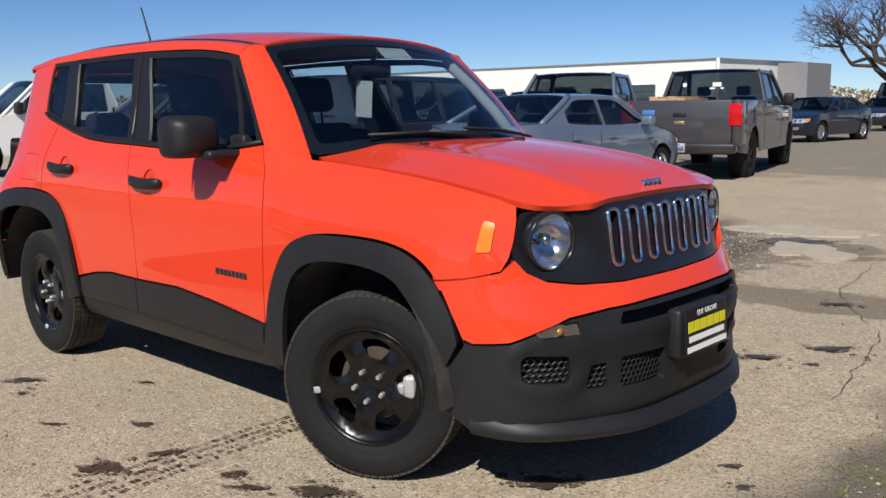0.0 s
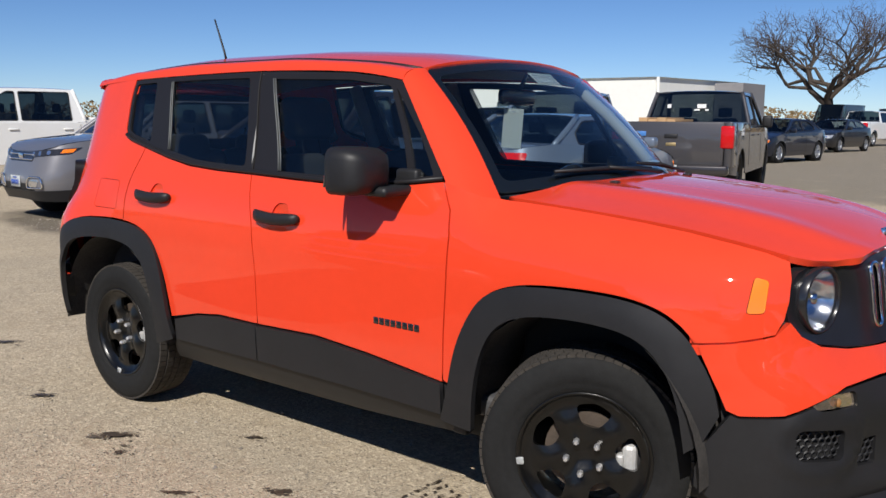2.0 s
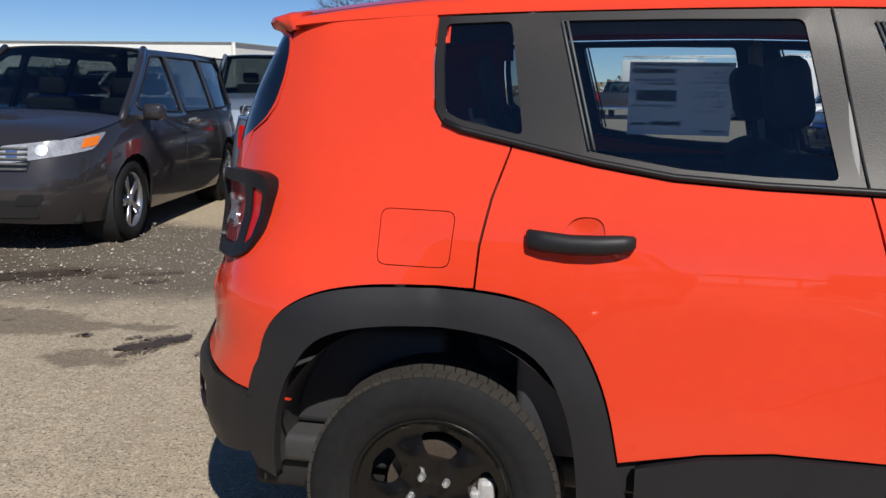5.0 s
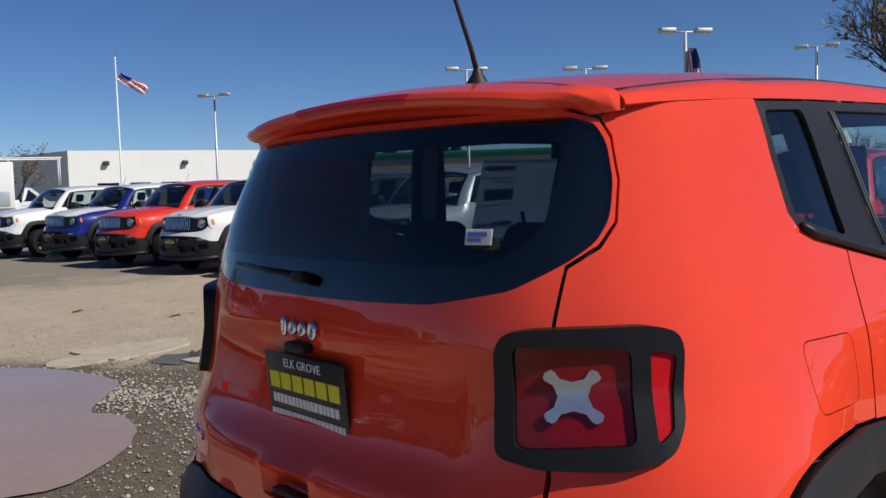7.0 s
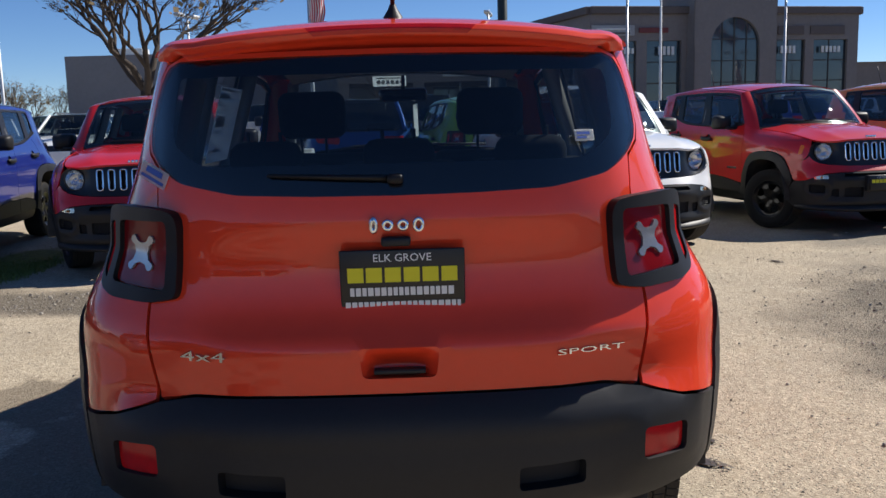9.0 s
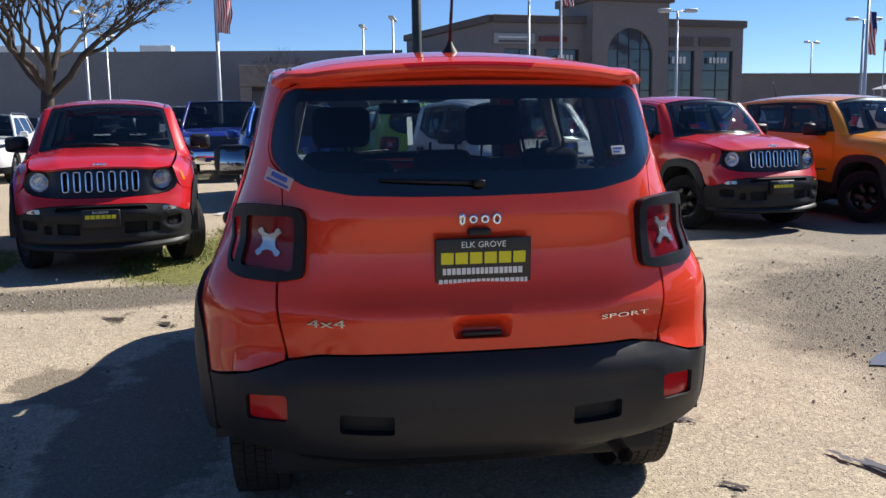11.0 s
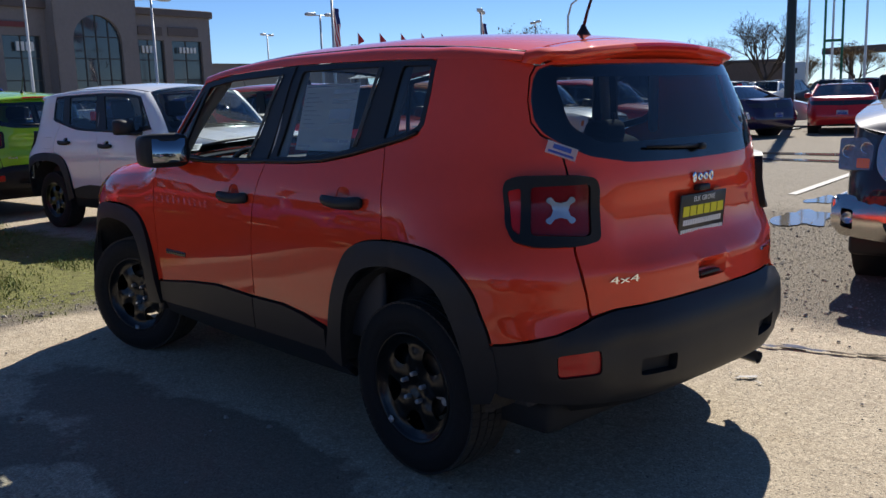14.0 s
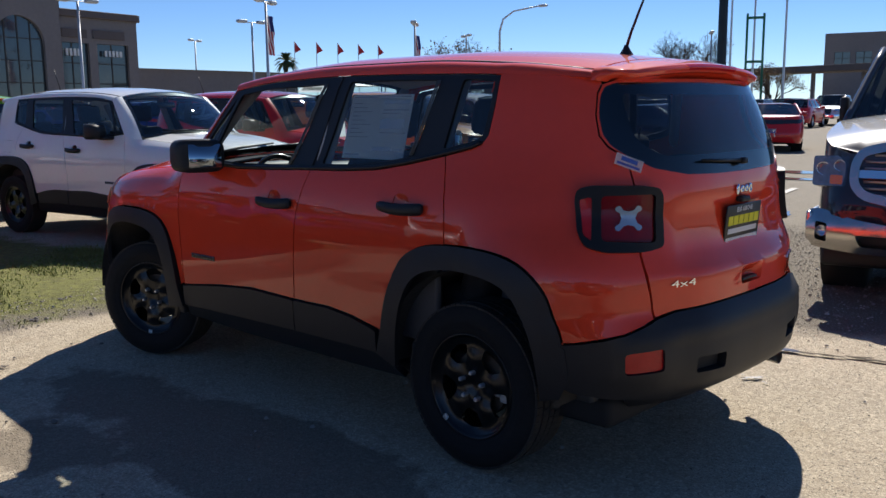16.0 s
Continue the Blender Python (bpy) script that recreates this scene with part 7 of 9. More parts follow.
def facade(root, a, b, height, holes=(), mat=STUCCO, z0=0.0, name="wall", glass_mat=None, deep=0.35, mull=(2, 3)):
    """A thick upright wall from a to b with openings (u0, u1, z0, z1, arched), panes set back, and mullions. Outward is to the right of a to b."""
    a, b = Vector((*a, 0)), Vector((*b, 0))
    d = (b - a).normalized()
    n = Vector((d.y, -d.x, 0))
    ln = (b - a).length
    polys = []
    for h in holes:
        u0, u1, h0, h1 = h[:4]
        if len(h) > 4:
            r = (u1 - u0) / 2
            polys.append([(u0, h0), (u1, h0)] + [((u0 + u1) / 2 + r * math.cos(t), h1 - r + r * math.sin(t)) for t in np.linspace(0, math.pi, 16)])
        else:
            polys.append([(u0, h0), (u1, h0), (u1, h1), (u0, h1)])
    fn = lambda u, z: tuple(a + d * u + Vector((0, 0, z)))
    w = part(name, sheet(fn, [(0, z0), (ln, z0), (ln, height), (0, height)], polys, 3.0, deep, hint=tuple(n)), mat, root, "", False)
    for h, p in zip(holes, polys):
        back = lambda u, z: tuple(a + d * u - n * (deep * 0.8) + Vector((0, 0, z)))
        pane = part("window", sheet(back, p, (), 3.0, 0, hint=tuple(n)), glass_mat or BAYGLASS, w, "dark glazed bay", False)
        mb = bmesh.new()
        u0, u1, h0, h1 = h[:4]
        for k in range(mull[0] + 1):
            u = u0 + (u1 - u0) * k / mull[0]
            tube(mb, [back(u, h0), back(u, h1 - (0 if len(h) < 5 else (u1 - u0) / 2 * (1 - math.sqrt(max(0, 1 - (2 * k / mull[0] - 1) ** 2)))))], 0.07, 4)
        for k in range(1, mull[1]):
            z = h0 + (h1 - h0) * k / mull[1]
            tube(mb, [back(u0, z), back(u1, z)], 0.06, 4)
        part("window_frame", mb, MULLION, pane, "", False)
    return w


def block(root, pts, height, mat, holes={}, roof_mat=None, coping=0.0, **k):
    """A closed building on a plan, walked so that outward is to the right."""
    for i in range(len(pts)):
        facade(root, pts[i], pts[(i + 1) % len(pts)], height, holes.get(i, ()), mat, **k)
    rf = bpy.data.meshes.new("roof")
    rf.from_pydata([(x, y, height - 0.25) for x, y in pts], [], [tuple(range(len(pts)))])
    part("roof", rf, roof_mat or ROOFING, root, "", False)
    if coping:
        cp = bmesh.new()
        tube(cp, [(x, y, height) for x, y in pts], coping, 4, True)
        part("coping", cp, STUCCO_DARK, root, "", False)


def along(a, b, u, off=0.0, z=0.0):
    a, b = Vector((*a, 0)), Vector((*b, 0))
    d = (b - a).normalized()
    return a + d * u + Vector((d.y, -d.x, 0)) * off + Vector((0, 0, z))


def sign(root, a, b, u0, u1, z0, z1, mat, off=0.12, name="sign_panel", label=""):
    p = along(a, b, (u0 + u1) / 2, off)
    d = (Vector(b) - Vector(a)).normalized()
    m = Matrix.Translation(p) @ pose(0, 0, 0, 0, 0, math.degrees(math.atan2(d.y, d.x)))
    return part(name, rbox(bmesh.new(), -(u1 - u0) / 2, (u1 - u0) / 2, -0.05, 0.05, z0, z1, 0.01, 1, m), mat, root, label, False)


# dealer's showroom with the arched tower; its front faces the lot
dealer = thing("dealer_building", "grey tan stucco showroom with an arched glass tower", "building", kind="")
FR, FL = (71.6, -37.6), (67.1, -14.0)
LB, RB = (85.0, -9.0), (90.0, -41.0)
bays = {1: [(1.0, 4.2, 0.2, 6.9), (5.0, 8.0, 0.2, 6.9), (16.2, 19.2, 0.2, 6.9), (20.1, 23.0, 0.2, 6.9)], 2: [(3 + 3.6 * k, 5.2 + 3.6 * k, 1.0, 5.6) for k in range(4)]}
plan_pts = [RB, FR, FL, LB]
for i in range(4):
    a, b = plan_pts[i], plan_pts[(i + 1) % 4]
    # outward is to the right of the way walked
    facade(dealer, b, a, 9.5, [((Vector(b) - Vector(a)).length - h[1], (Vector(b) - Vector(a)).length - h[0], *h[2:]) for h in bays.get(i, ())], STUCCO, mull=(2, 4))
rf = bpy.data.meshes.new("roof")
rf.from_pydata([(x, y, 9.2) for x, y in plan_pts], [], [(0, 1, 2, 3)])
part("roof", rf, ROOFING, dealer, "", False)
cp = bmesh.new()
for i in range(4):
    a, b = plan_pts[i], plan_pts[(i + 1) % 4]
    d = Vector(b) - Vector(a)
    rbox(cp, 0, d.length, -0.25, 0.35, 8.95, 9.55, 0.05, 1, Matrix.Translation((*a, 0)) @ pose(0, 0, 0, 0, 0, math.degrees(math.atan2(d.y, d.x))))
part("cornice", cp, STUCCO_DARK, dealer, "brown band under the roofline", False)
t0, t1 = along(FL, FR, 8.3, -1.4), along(FL, FR, 15.6, -1.4)
d_ = (Vector(FR) - Vector(FL)).normalized()
n_ = Vector((d_.y, -d_.x))
dirn = Vector((n_.x, n_.y))
tw = [Vector(t0[:2]), Vector(t1[:2])]
if dirn.x > 0:
    dirn = -dirn
tw_f = [Vector(along(FL, FR, u)[:2]) + dirn * 1.2 for u in (8.3, 15.6)]
tw_b = [p - dirn * 6 for p in tw_f]
tower_pts = [tuple(tw_f[0]), tuple(tw_b[0]), tuple(tw_b[1]), tuple(tw_f[1])]
facade(dealer, tower_pts[0], tower_pts[3], 11.3, [(1.5, 5.8, 0.1, 8.6, 1)], STUCCO, name="tower_front", mull=(4, 5))
for i in range(3):
    facade(dealer, tower_pts[i + 1], tower_pts[i], 11.3, (), STUCCO, name="tower_side")
cp = bmesh.new()
c0 = (Vector(tower_pts[0]) + Vector(tower_pts[3])) / 2
ang_ = math.degrees(math.atan2(d_.y, d_.x))
rbox(cp, -4.0, 4.0, -6.2, 0.35, 10.7, 11.4, 0.1, 2, Matrix.Translation((*c0, 0)) @ pose(0, 0, 0, 0, 0, ang_ if dirn.dot(Vector((-d_.y, d_.x))) > 0 else ang_ + 180))
part("tower_cornice", cp, STUCCO_DARK, dealer, "brown tower cornice", False)
for u0, u1, bars_, tall in ((1.25, 3.8, 8, 0.22), (5.8, 7.3, 4, 0.34), (16.7, 18.2, 4, 0.30), (20.5, 22.4, 5, 0.25)):
    p = [Vector(along(FL, FR, u)[:2]) + dirn * 0.06 for u in (u0, u1)]
    for k in range(bars_):
        q0, q1 = p[0].lerp(p[1], k / bars_), p[0].lerp(p[1], (k + 0.62) / bars_)
        sign(dealer, tuple(q0), tuple(q1), 0, (q1 - q0).length, 6.1 - tall, 6.1 + tall, SIGNWHITE, 0.0, "sign_mark", "white sign marks")
SIGNGREY = material("weathered_grey_sign", (0.34, 0.35, 0.36), 0.6, var=0.15, var_scale=2)
SIGNDULL = material("faded_red_sign", (0.17, 0.035, 0.035), 0.6, var=0.15, var_scale=2)
for u0, u1, z0, z1, mat_ in ((0.1, 3.7, 7.3, 8.1, SIGNGREY), (16.4, 18.8, 7.3, 8.0, STUCCO_DARK), (19.4, 22.6, 7.3, 8.0, STUCCO_DARK), (4.1, 6.6, 7.5, 7.9, SIGNDULL)):
    p = [Vector(along(FL, FR, u)[:2]) + dirn * 0.10 for u in (u0, u1)]
    sign(dealer, tuple(p[0]), tuple(p[1]), 0, (p[1] - p[0]).length, z0, z1, mat_, 0.0, "sign_panel", "plain sign panel")
p = [Vector(along(FL, FR, u)[:2]) + dirn * 0.16 for u in (0.5, 3.3)]
for z in (7.47, 7.80):
    sign(dealer, tuple(p[0]), tuple(p[1]), 0, (p[1] - p[0]).length, z - 0.07, z + 0.07, SIGNWHITE if z > 7.6 else STUCCO_DARK, 0.0, "sign_mark", "plain bar of sign print")

# long service wing with a canopy
service = thing("service_wing", "long grey flat-roofed service wing with a canopy", "building")
SW = [(84.5, -8.5), (86.0, 34.0), (110.0, 34.0), (110.0, -8.5)]
for i in range(4):
    facade(service, SW[i - 3] if i == 3 else SW[(i + 1) % 4], SW[i], 8.1, [(36.0, 40.5, 0.1, 4.2), (29.5, 32.5, 0.1, 3.2)] if i == 0 else (), GREYWALL, mull=(3, 3))
rf = bpy.data.meshes.new("roof")
rf.from_pydata([(x, y, 7.8) for x, y in SW], [], [(0, 1, 2, 3)])
part("roof", rf, ROOFING, service, "", False)
for y in (14.0, 27.0):
    part("roof_unit", rbox(bmesh.new(), 88, 90.5, y, y + 3, 7.8, 8.9, 0.05), WHITEWALL, service, "", False)
part("canopy", rbox(bmesh.new(), 74.0, 84.6, -7.6, 6.5, 4.3, 6.1, 0.05), STUCCO, service, "stucco service canopy", False)
for y in (-7.0, -0.5, 6.0):
    part("canopy_pier", rbox(bmesh.new(), 74.2, 75.2, y - 0.5, y + 0.5, 0, 4.3, 0.03), STUCCO, service, "", False)
part("sign_panel", rbox(bmesh.new(), 73.8, 74.0, -6.4, -2.6, 4.75, 5.65, 0.03), SIGNWHITE, service, "white sign reading Service", False)
part("sign_lettering", lettering("Service", 0.72, Matrix.Translation((73.77, -4.7, 5.2)) @ pose(0, 0, 0, 90, 0, -90), 0.02), MULLION, service, "dark lettering reading Service", False)

low_right = thing("low_shop", "low tan stucco shop beside the showroom", "building")
block(low_right, [(90, -60), (78, -60), (76, -39), (90, -41)], 5.2, STUCCO)

# white warehouse beyond the pickups
warehouse = thing("warehouse", "long white flat-roofed metal warehouse", "building")
WH = [(-46.6, 98.7), (-104, 97.3), (-104, 121), (-44.8, 119.4)]
for i in range(4):
    facade(warehouse, WH[i], WH[(i + 1) % 4], 6.5, [(u, u + 3.2, 0.1, 3.6) for u in (8, 20, 32, 44)] if i == 0 else (), WHITEWALL, mull=(1, 4))
rf = bpy.data.meshes.new("roof")
rf.from_pydata([(x, y, 6.2) for x, y in WH], [], [(0, 1, 2, 3)])
part("roof", rf, ROOFING, warehouse, "", False)
part("end_annexe", rbox(bmesh.new(), -44.4, -40.6, 111, 119, 0, 6.1, 0.05), GREYWALL, warehouse, "", False)

# white low building with dark windows, a tan one behind trees, one with a green stripe
white_shop = thing("white_shop", "low white flat-roofed building with dark windows", "building")
WS = [(32.0, 101.0), (30.0, 121.0), (60.0, 121.0), (62.0, 96.0)]
facade(white_shop, WS[0], WS[3], 6.6, [(3 + 3.6 * k, 5.4 + 3.6 * k, 1.2, 2.9) for k in range(7)], WHITEWALL, mull=(2, 1))
for i in range(3):
    facade(white_shop, WS[i + 1], WS[i], 6.6, (), WHITEWALL)
for k in range(3):
    p = along(WS[0], WS[3], 4 + 9 * k, 0.1)
    part("wall_lamp", rbox(bmesh.new(), p.x - 0.3, p.x + 0.3, p.y - 0.4, p.y + 0.05, 4.9, 5.4, 0.05), MULLION, white_shop, "", False)
rf = bpy.data.meshes.new("roof")
rf.from_pydata([(x, y, 6.3) for x, y in WS], [], [(0, 1, 2, 3)])
part("roof", rf, ROOFING, white_shop, "", False)
stripe_shop = thing("stripe_shop", "pale tan shop with a green roof stripe", "building")
block(stripe_shop, [(86, 68), (62, 98), (82, 112), (104, 84)], 5.6, material("pale_tan_wall", (0.52, 0.42, 0.33), 0.85, var=0.06, var_scale=0.3))
cp = bmesh.new()
rbox(cp, 0, (Vector((62, 98)) - Vector((86, 68))).length, -0.3, 0.2, 5.0, 5.9, 0.03, 1, Matrix.Translation((86, 68, 0)) @ pose(0, 0, 0, 0, 0, math.degrees(math.atan2(30, -24))))
part("stripe_fascia", cp, GREENBAND, stripe_shop, "green fascia", False)
far_office = thing("far_office", "far tan office block beyond the road", "building")
block(far_office, [(52, -148), (34, -152), (38, -172), (58, -168)], 12.5, STUCCO, {0: [(1.5 + 3.2 * k, 3.9 + 3.2 * k, 6.5, 9.5) for k in range(5)]})
carport = thing("long_carport", "long low carport roof beyond the road", "building")
part("roof", rbox(bmesh.new(), -3.0, 3.0, 21, 62, 5.2, 6.0, 0.05, 1, pose(70, -122, 0, 0, 0, 75)), STUCCO_DARK, carport, "", False)
for k in range(3, 9):
    part("carport_post", rbox(bmesh.new(), -0.2, 0.2, 2 + 7 * k, 2.4 + 7 * k, 0, 5.2, 0, 1, pose(70, -122, 0, 0, 0, 75)), STUCCO, carport, "", False)

brown_shed = thing("brown_shed", "long low brown building beyond the full lot", "building")
block(brown_shed, [(50.8, -104.0), (74.0, -88.0), (82.0, -99.0), (58.0, -116.0)][::-1], 4.5, material("brown_block_wall", (0.15, 0.115, 0.095), 0.9, var=0.15, var_scale=0.4), coping=0.2)
board = thing("road_sign_board", "plain white upright sign board beside the road", "sign", "", pose(26.4, -57.8, 0, 0, 0, -63.6))
part("board", rbox(bmesh.new(), -0.12, 0.12, -0.74, 0.74, 0.25, 3.0, 0.04), SIGNWHITE, board)
part("plinth", rbox(bmesh.new(), -0.3, 0.3, -0.9, 0.9, 0.0, 0.25, 0.03), GREYWALL, board)
part("sign_mark", rbox(bmesh.new(), -0.14, -0.11, -0.22, 0.22, 2.2, 2.6, 0.01), MULLION, board, "dark sign mark", False)
gantry = thing("sign_gantry", "tall green twin-post sign frame", "sign", "", pose(23.9, -58.2, 0, 0, 0, -65.7))
GANTRY = material("green_painted_steel", (0.03, 0.16, 0.085), 0.5, 0.2, var=0.2, var_scale=4)
for y in (-0.55, 0.55):
    part("post", rbox(bmesh.new(), -0.08, 0.08, y - 0.08, y + 0.08, 0, 7.6, 0.01), GANTRY, gantry)
for z in (4.3, 7.3):
    part("cross_bar", rbox(bmesh.new(), -0.06, 0.06, -0.47, 0.47, z - 0.09, z + 0.09, 0.01), GANTRY, gantry)


# ---- posts, lamps and flags ----
def stripes(m, drop, fly, waves=2.0, seed=0):
    """A hanging striped flag: stripes run down the drop; blue field at the top."""
    rng = random.Random(seed)
    bm = bmesh.new()
    nx, nz = 13, 26
    ph = rng.uniform(0, 6)
    grid = [[bm.verts.new(m @ Vector((fly * i / nx * (0.92 + 0.05 * math.sin(j * 0.5 + ph)) + 0.10 * fly * math.sin(j / nz * 5 + ph) * i / nx, 0.12 * fly * math.sin(i / nx * waves * 6 + j * 0.25 + ph), -drop * j / nz - 0.10 * fly * i / nx))) for i in range(nx + 1)] for j in range(nz + 1)]
    for j in range(nz):
        for i in range(nx):
            f = bm.faces.new((grid[j][i], grid[j][i + 1], grid[j + 1][i + 1], grid[j + 1][i]))
            f.material_index = 2 if (j < nz * 0.38 and i > nx * 0.45) else (i % 2)
    return bm


def lamp_post(x, y, h, turn=0.0, flag=0.0, heads=2, label="grey twin-head lot lamp post", seed=0):
    root = thing("lamp_post", label, "lamp post", "lot lamp posts", pose(x, y, 0, 0, 0, turn))
    part("base", lathe([(0.30, 0.0), (0.30, 0.7), (0.27, 0.75), (0.0, 0.75)], 16, "z"), GREYWALL, root, "concrete base")
    part("post", lathe([(0.11, 0.7), (0.075, h - 0.1), (0.0, h - 0.1)], 12, "z"), GALV, root)
    ends_ = (-1, 1) if heads == 2 else (1,)
    part("arm", tube(bmesh.new(), [(0, ends_[0] * 0.9 if heads == 2 else 0, h - 0.12), (0, 0.9, h - 0.12)], 0.04, 6), GALV, root)
    for s in ends_:
        hd = rbox(bmesh.new(), -0.22, 0.22, s * 0.95 - 0.42, s * 0.95 + 0.42, h - 0.16, h + 0.06, 0.06)
        hl = part("lamp_head", hd, GALV, root, "flat box lamp head")
        part("lens", rbox(bmesh.new(), -0.17, 0.17, s * 0.95 - 0.32, s * 0.95 + 0.32, h - 0.19, h - 0.155, 0.01), SIGNWHITE, hl)
    if flag:
        part("flag", stripes(pose(0, 0, h - 0.9, 0, 0, -turn + (-80)), flag, flag * 0.30, seed=seed), [FLAGRED, FLAGWHITE, FLAGBLUE], root, "hanging red and white striped flag")
    return root


POSTS = [(35.44, 23.55, 8.7, 60, 2.6), (54.8, 26.3, 9.9, 30, 0), (41.0, 4.95, 9.2, 20, 2.6), (36.6, 40.5, 8.9, 60, 2.6), (40.9, 34.3, 8.5, 50, 0), (56.0, -14.3, 9.6, 0, 0), (66.7, -6.0, 9.2, 80, 0), (54.8, -24.4, 8.5, 0, 0), (75.9, -4.2, 9.5, 80, 0),
         (43.4, -31.0, 8.0, 30, 2.4), (45.5, -46.3, 7.7, 40, 2.6), (63.9, -73.1, 9.2, 60, 0), (91.6, -55.9, 9.4, 30, 0), (57.9, -40.2, 8.3, 0, 0), (78.0, 18.0, 9.0, 70, 0), (62.0, 16.0, 9.0, 70, 0), (58.0, 52.0, 9.0, 30, 0), (30.0, 62.0, 9.0, 30, 0), (42.0, -88.0, 9.0, 30, 0), (20.0, -92.0, 9.0, 30, 0)]
for i, (x, y, h, turn, fl) in enumerate(POSTS):
    lamp_post(x, y, h, turn, fl, 2, "grey twin-head lot lamp post with a striped flag" if fl else "grey twin-head lot lamp post", i)
for x, y, h, fl in ((54.0, -16.0, 12.5, 3.4), (28.0, 76.0, 13.5, 2.6), (22.5, -60.0, 15.0, 4.2), (25.0, -60.5, 13.5, 3.8), (27.0, -61.0, 15.0, 4.0)):
    root = thing("flag_pole", "tall white flag pole with a striped flag", "flag pole", "", pose(x, y, 0))
    part("pole", lathe([(0.10, 0.0), (0.05, h), (0.0, h)], 12, "z"), SIGNWHITE, root)
    part("finial", lathe([(0.0, h), (0.09, h + 0.05), (0.09, h + 0.13), (0.0, h + 0.18)], 10, "z"), CHROME, root)
    part("flag", stripes(pose(0, 0, h - 0.4, 0, 0, -70) if h < 13 else pose(0, 0, h - 2.0, 0, -62, -10), fl, fl * 0.34, seed=int(h * 7)), [FLAGRED, FLAGWHITE, FLAGBLUE], root, "striped flag")
for x, y, h in ((23.0, -2.75, 13.0), (10.2, -24.9, 12.0)):
    root = thing("utility_pole", "thick dark steel pole", "pole", "", pose(x, y, 0))
    part("post", lathe([(0.16, 0.0), (0.12, h), (0.0, h)], 14, "z"), POSTDARK, root)
    part("base_plate", rbox(bmesh.new(), -0.3, 0.3, -0.3, 0.3, 0, 0.05, 0.01), POSTDARK, root)
street = thing("street_lamp", "grey street lamp with a long curved arm", "street lamp", "", pose(45.5, -56.5, 0))
part("post", tube(bmesh.new(), [(0, 0, 0), (0, 0, 7.6), (-0.3, -0.1, 8.6), (-1.2, -0.4, 9.2), (-3.4, -1.0, 9.5)], [0.12, 0.09, 0.08, 0.07, 0.06], 8), GALV, street)
part("lamp_head", rbox(bmesh.new(), -4.1, -3.3, -1.25, -0.9, 9.4, 9.6, 0.07), GALV, street)
pen = random.Random(5)
for k in range(5):
    root = thing("pennant", "small red pennant on a thin pole", "flag", "row of red pennants", pose(33.2 - 0.2 * k, -25.2 - 1.25 * k, 0))
    part("pole", tube(bmesh.new(), [(0, 0, 0), (0, 0, 4.7)], 0.02, 5), GALV, root)
    bm = bmesh.new()
    vs = [bm.verts.new(p) for p in ((0, 0, 4.7), (0, 0, 4.1), (0.1, -0.55 * pen.uniform(0.7, 1), 4.3), (0.06, -0.25, 4.5), (0.06, -0.25, 4.2))]
    bm.faces.new((vs[0], vs[3], vs[4], vs[1]))
    bm.faces.new((vs[3], vs[2], vs[4]))
    part("cloth", bm, FLAGRED, root)
tent = thing("white_tent", "small white peaked tent roof", "tent", "", pose(34, -28.5, 0))
bm = bmesh.new()
ap = bm.verts.new((0, 0, 3.4))
cs = [bm.verts.new(p) for p in ((-2, -2, 2.5), (2, -2, 2.5), (2, 2, 2.5), (-2, 2, 2.5))]
for i in range(4):
    bm.faces.new((ap, cs[i], cs[(i + 1) % 4]))
part("canopy", bm, SIGNWHITE, tent, "", False)
for sx in (-1.9, 1.9):
    for sy in (-1.9, 1.9):
        part("tent_pole", tube(bmesh.new(), [(sx, sy, 0), (sx, sy, 2.5)], 0.04, 6), GALV, tent)
stop = thing("stop_sign", "red octagonal stop sign on a post", "sign", "", pose(24.0, -22.5, 0, 0, 0, 138))
part("post", tube(bmesh.new(), [(0, 0, 0), (0, 0, 3.0)], 0.035, 6), GALV, stop)
bm = bmesh.new()
vs = [bm.verts.new((0.05, 0.42 * math.cos(math.pi / 8 + k * math.pi / 4), 2.7 + 0.42 * math.sin(math.pi / 8 + k * math.pi / 4))) for k in range(8)]
f = bm.faces.new(vs)
bmesh.ops.solidify(bm, geom=[f], thickness=0.02)
plate = part("sign_plate", bm, FLAGRED, stop, "red plate", False)
part("sign_lettering", lettering("STOP", 0.30, Matrix.Translation((0.075, 0, 2.7)) @ pose(0, 0, 0, 90, 0, 90), 0.004), SIGNWHITE, plate, "white lettering reading STOP", False)


# ---- trees ----
BARK = material("grey_brown_bark", (0.060, 0.046, 0.036), 0.95, var=0.25, var_scale=2, bump=0.6, bump_scale=20)
TWIG = material("bare_twig", (0.085, 0.060, 0.045), 0.95, var=0.25, var_scale=1.0)
DRYLEAF = material("dry_tan_leaf", (0.22, 0.15, 0.07), 0.9, var=0.35, var_scale=1.2)
NEEDLE = material("dark_evergreen_leaf", (0.035, 0.055, 0.028), 0.9, var=0.4, var_scale=0.8)
FROND = material("palm_frond", (0.06, 0.09, 0.03), 0.8, var=0.3, var_scale=2)


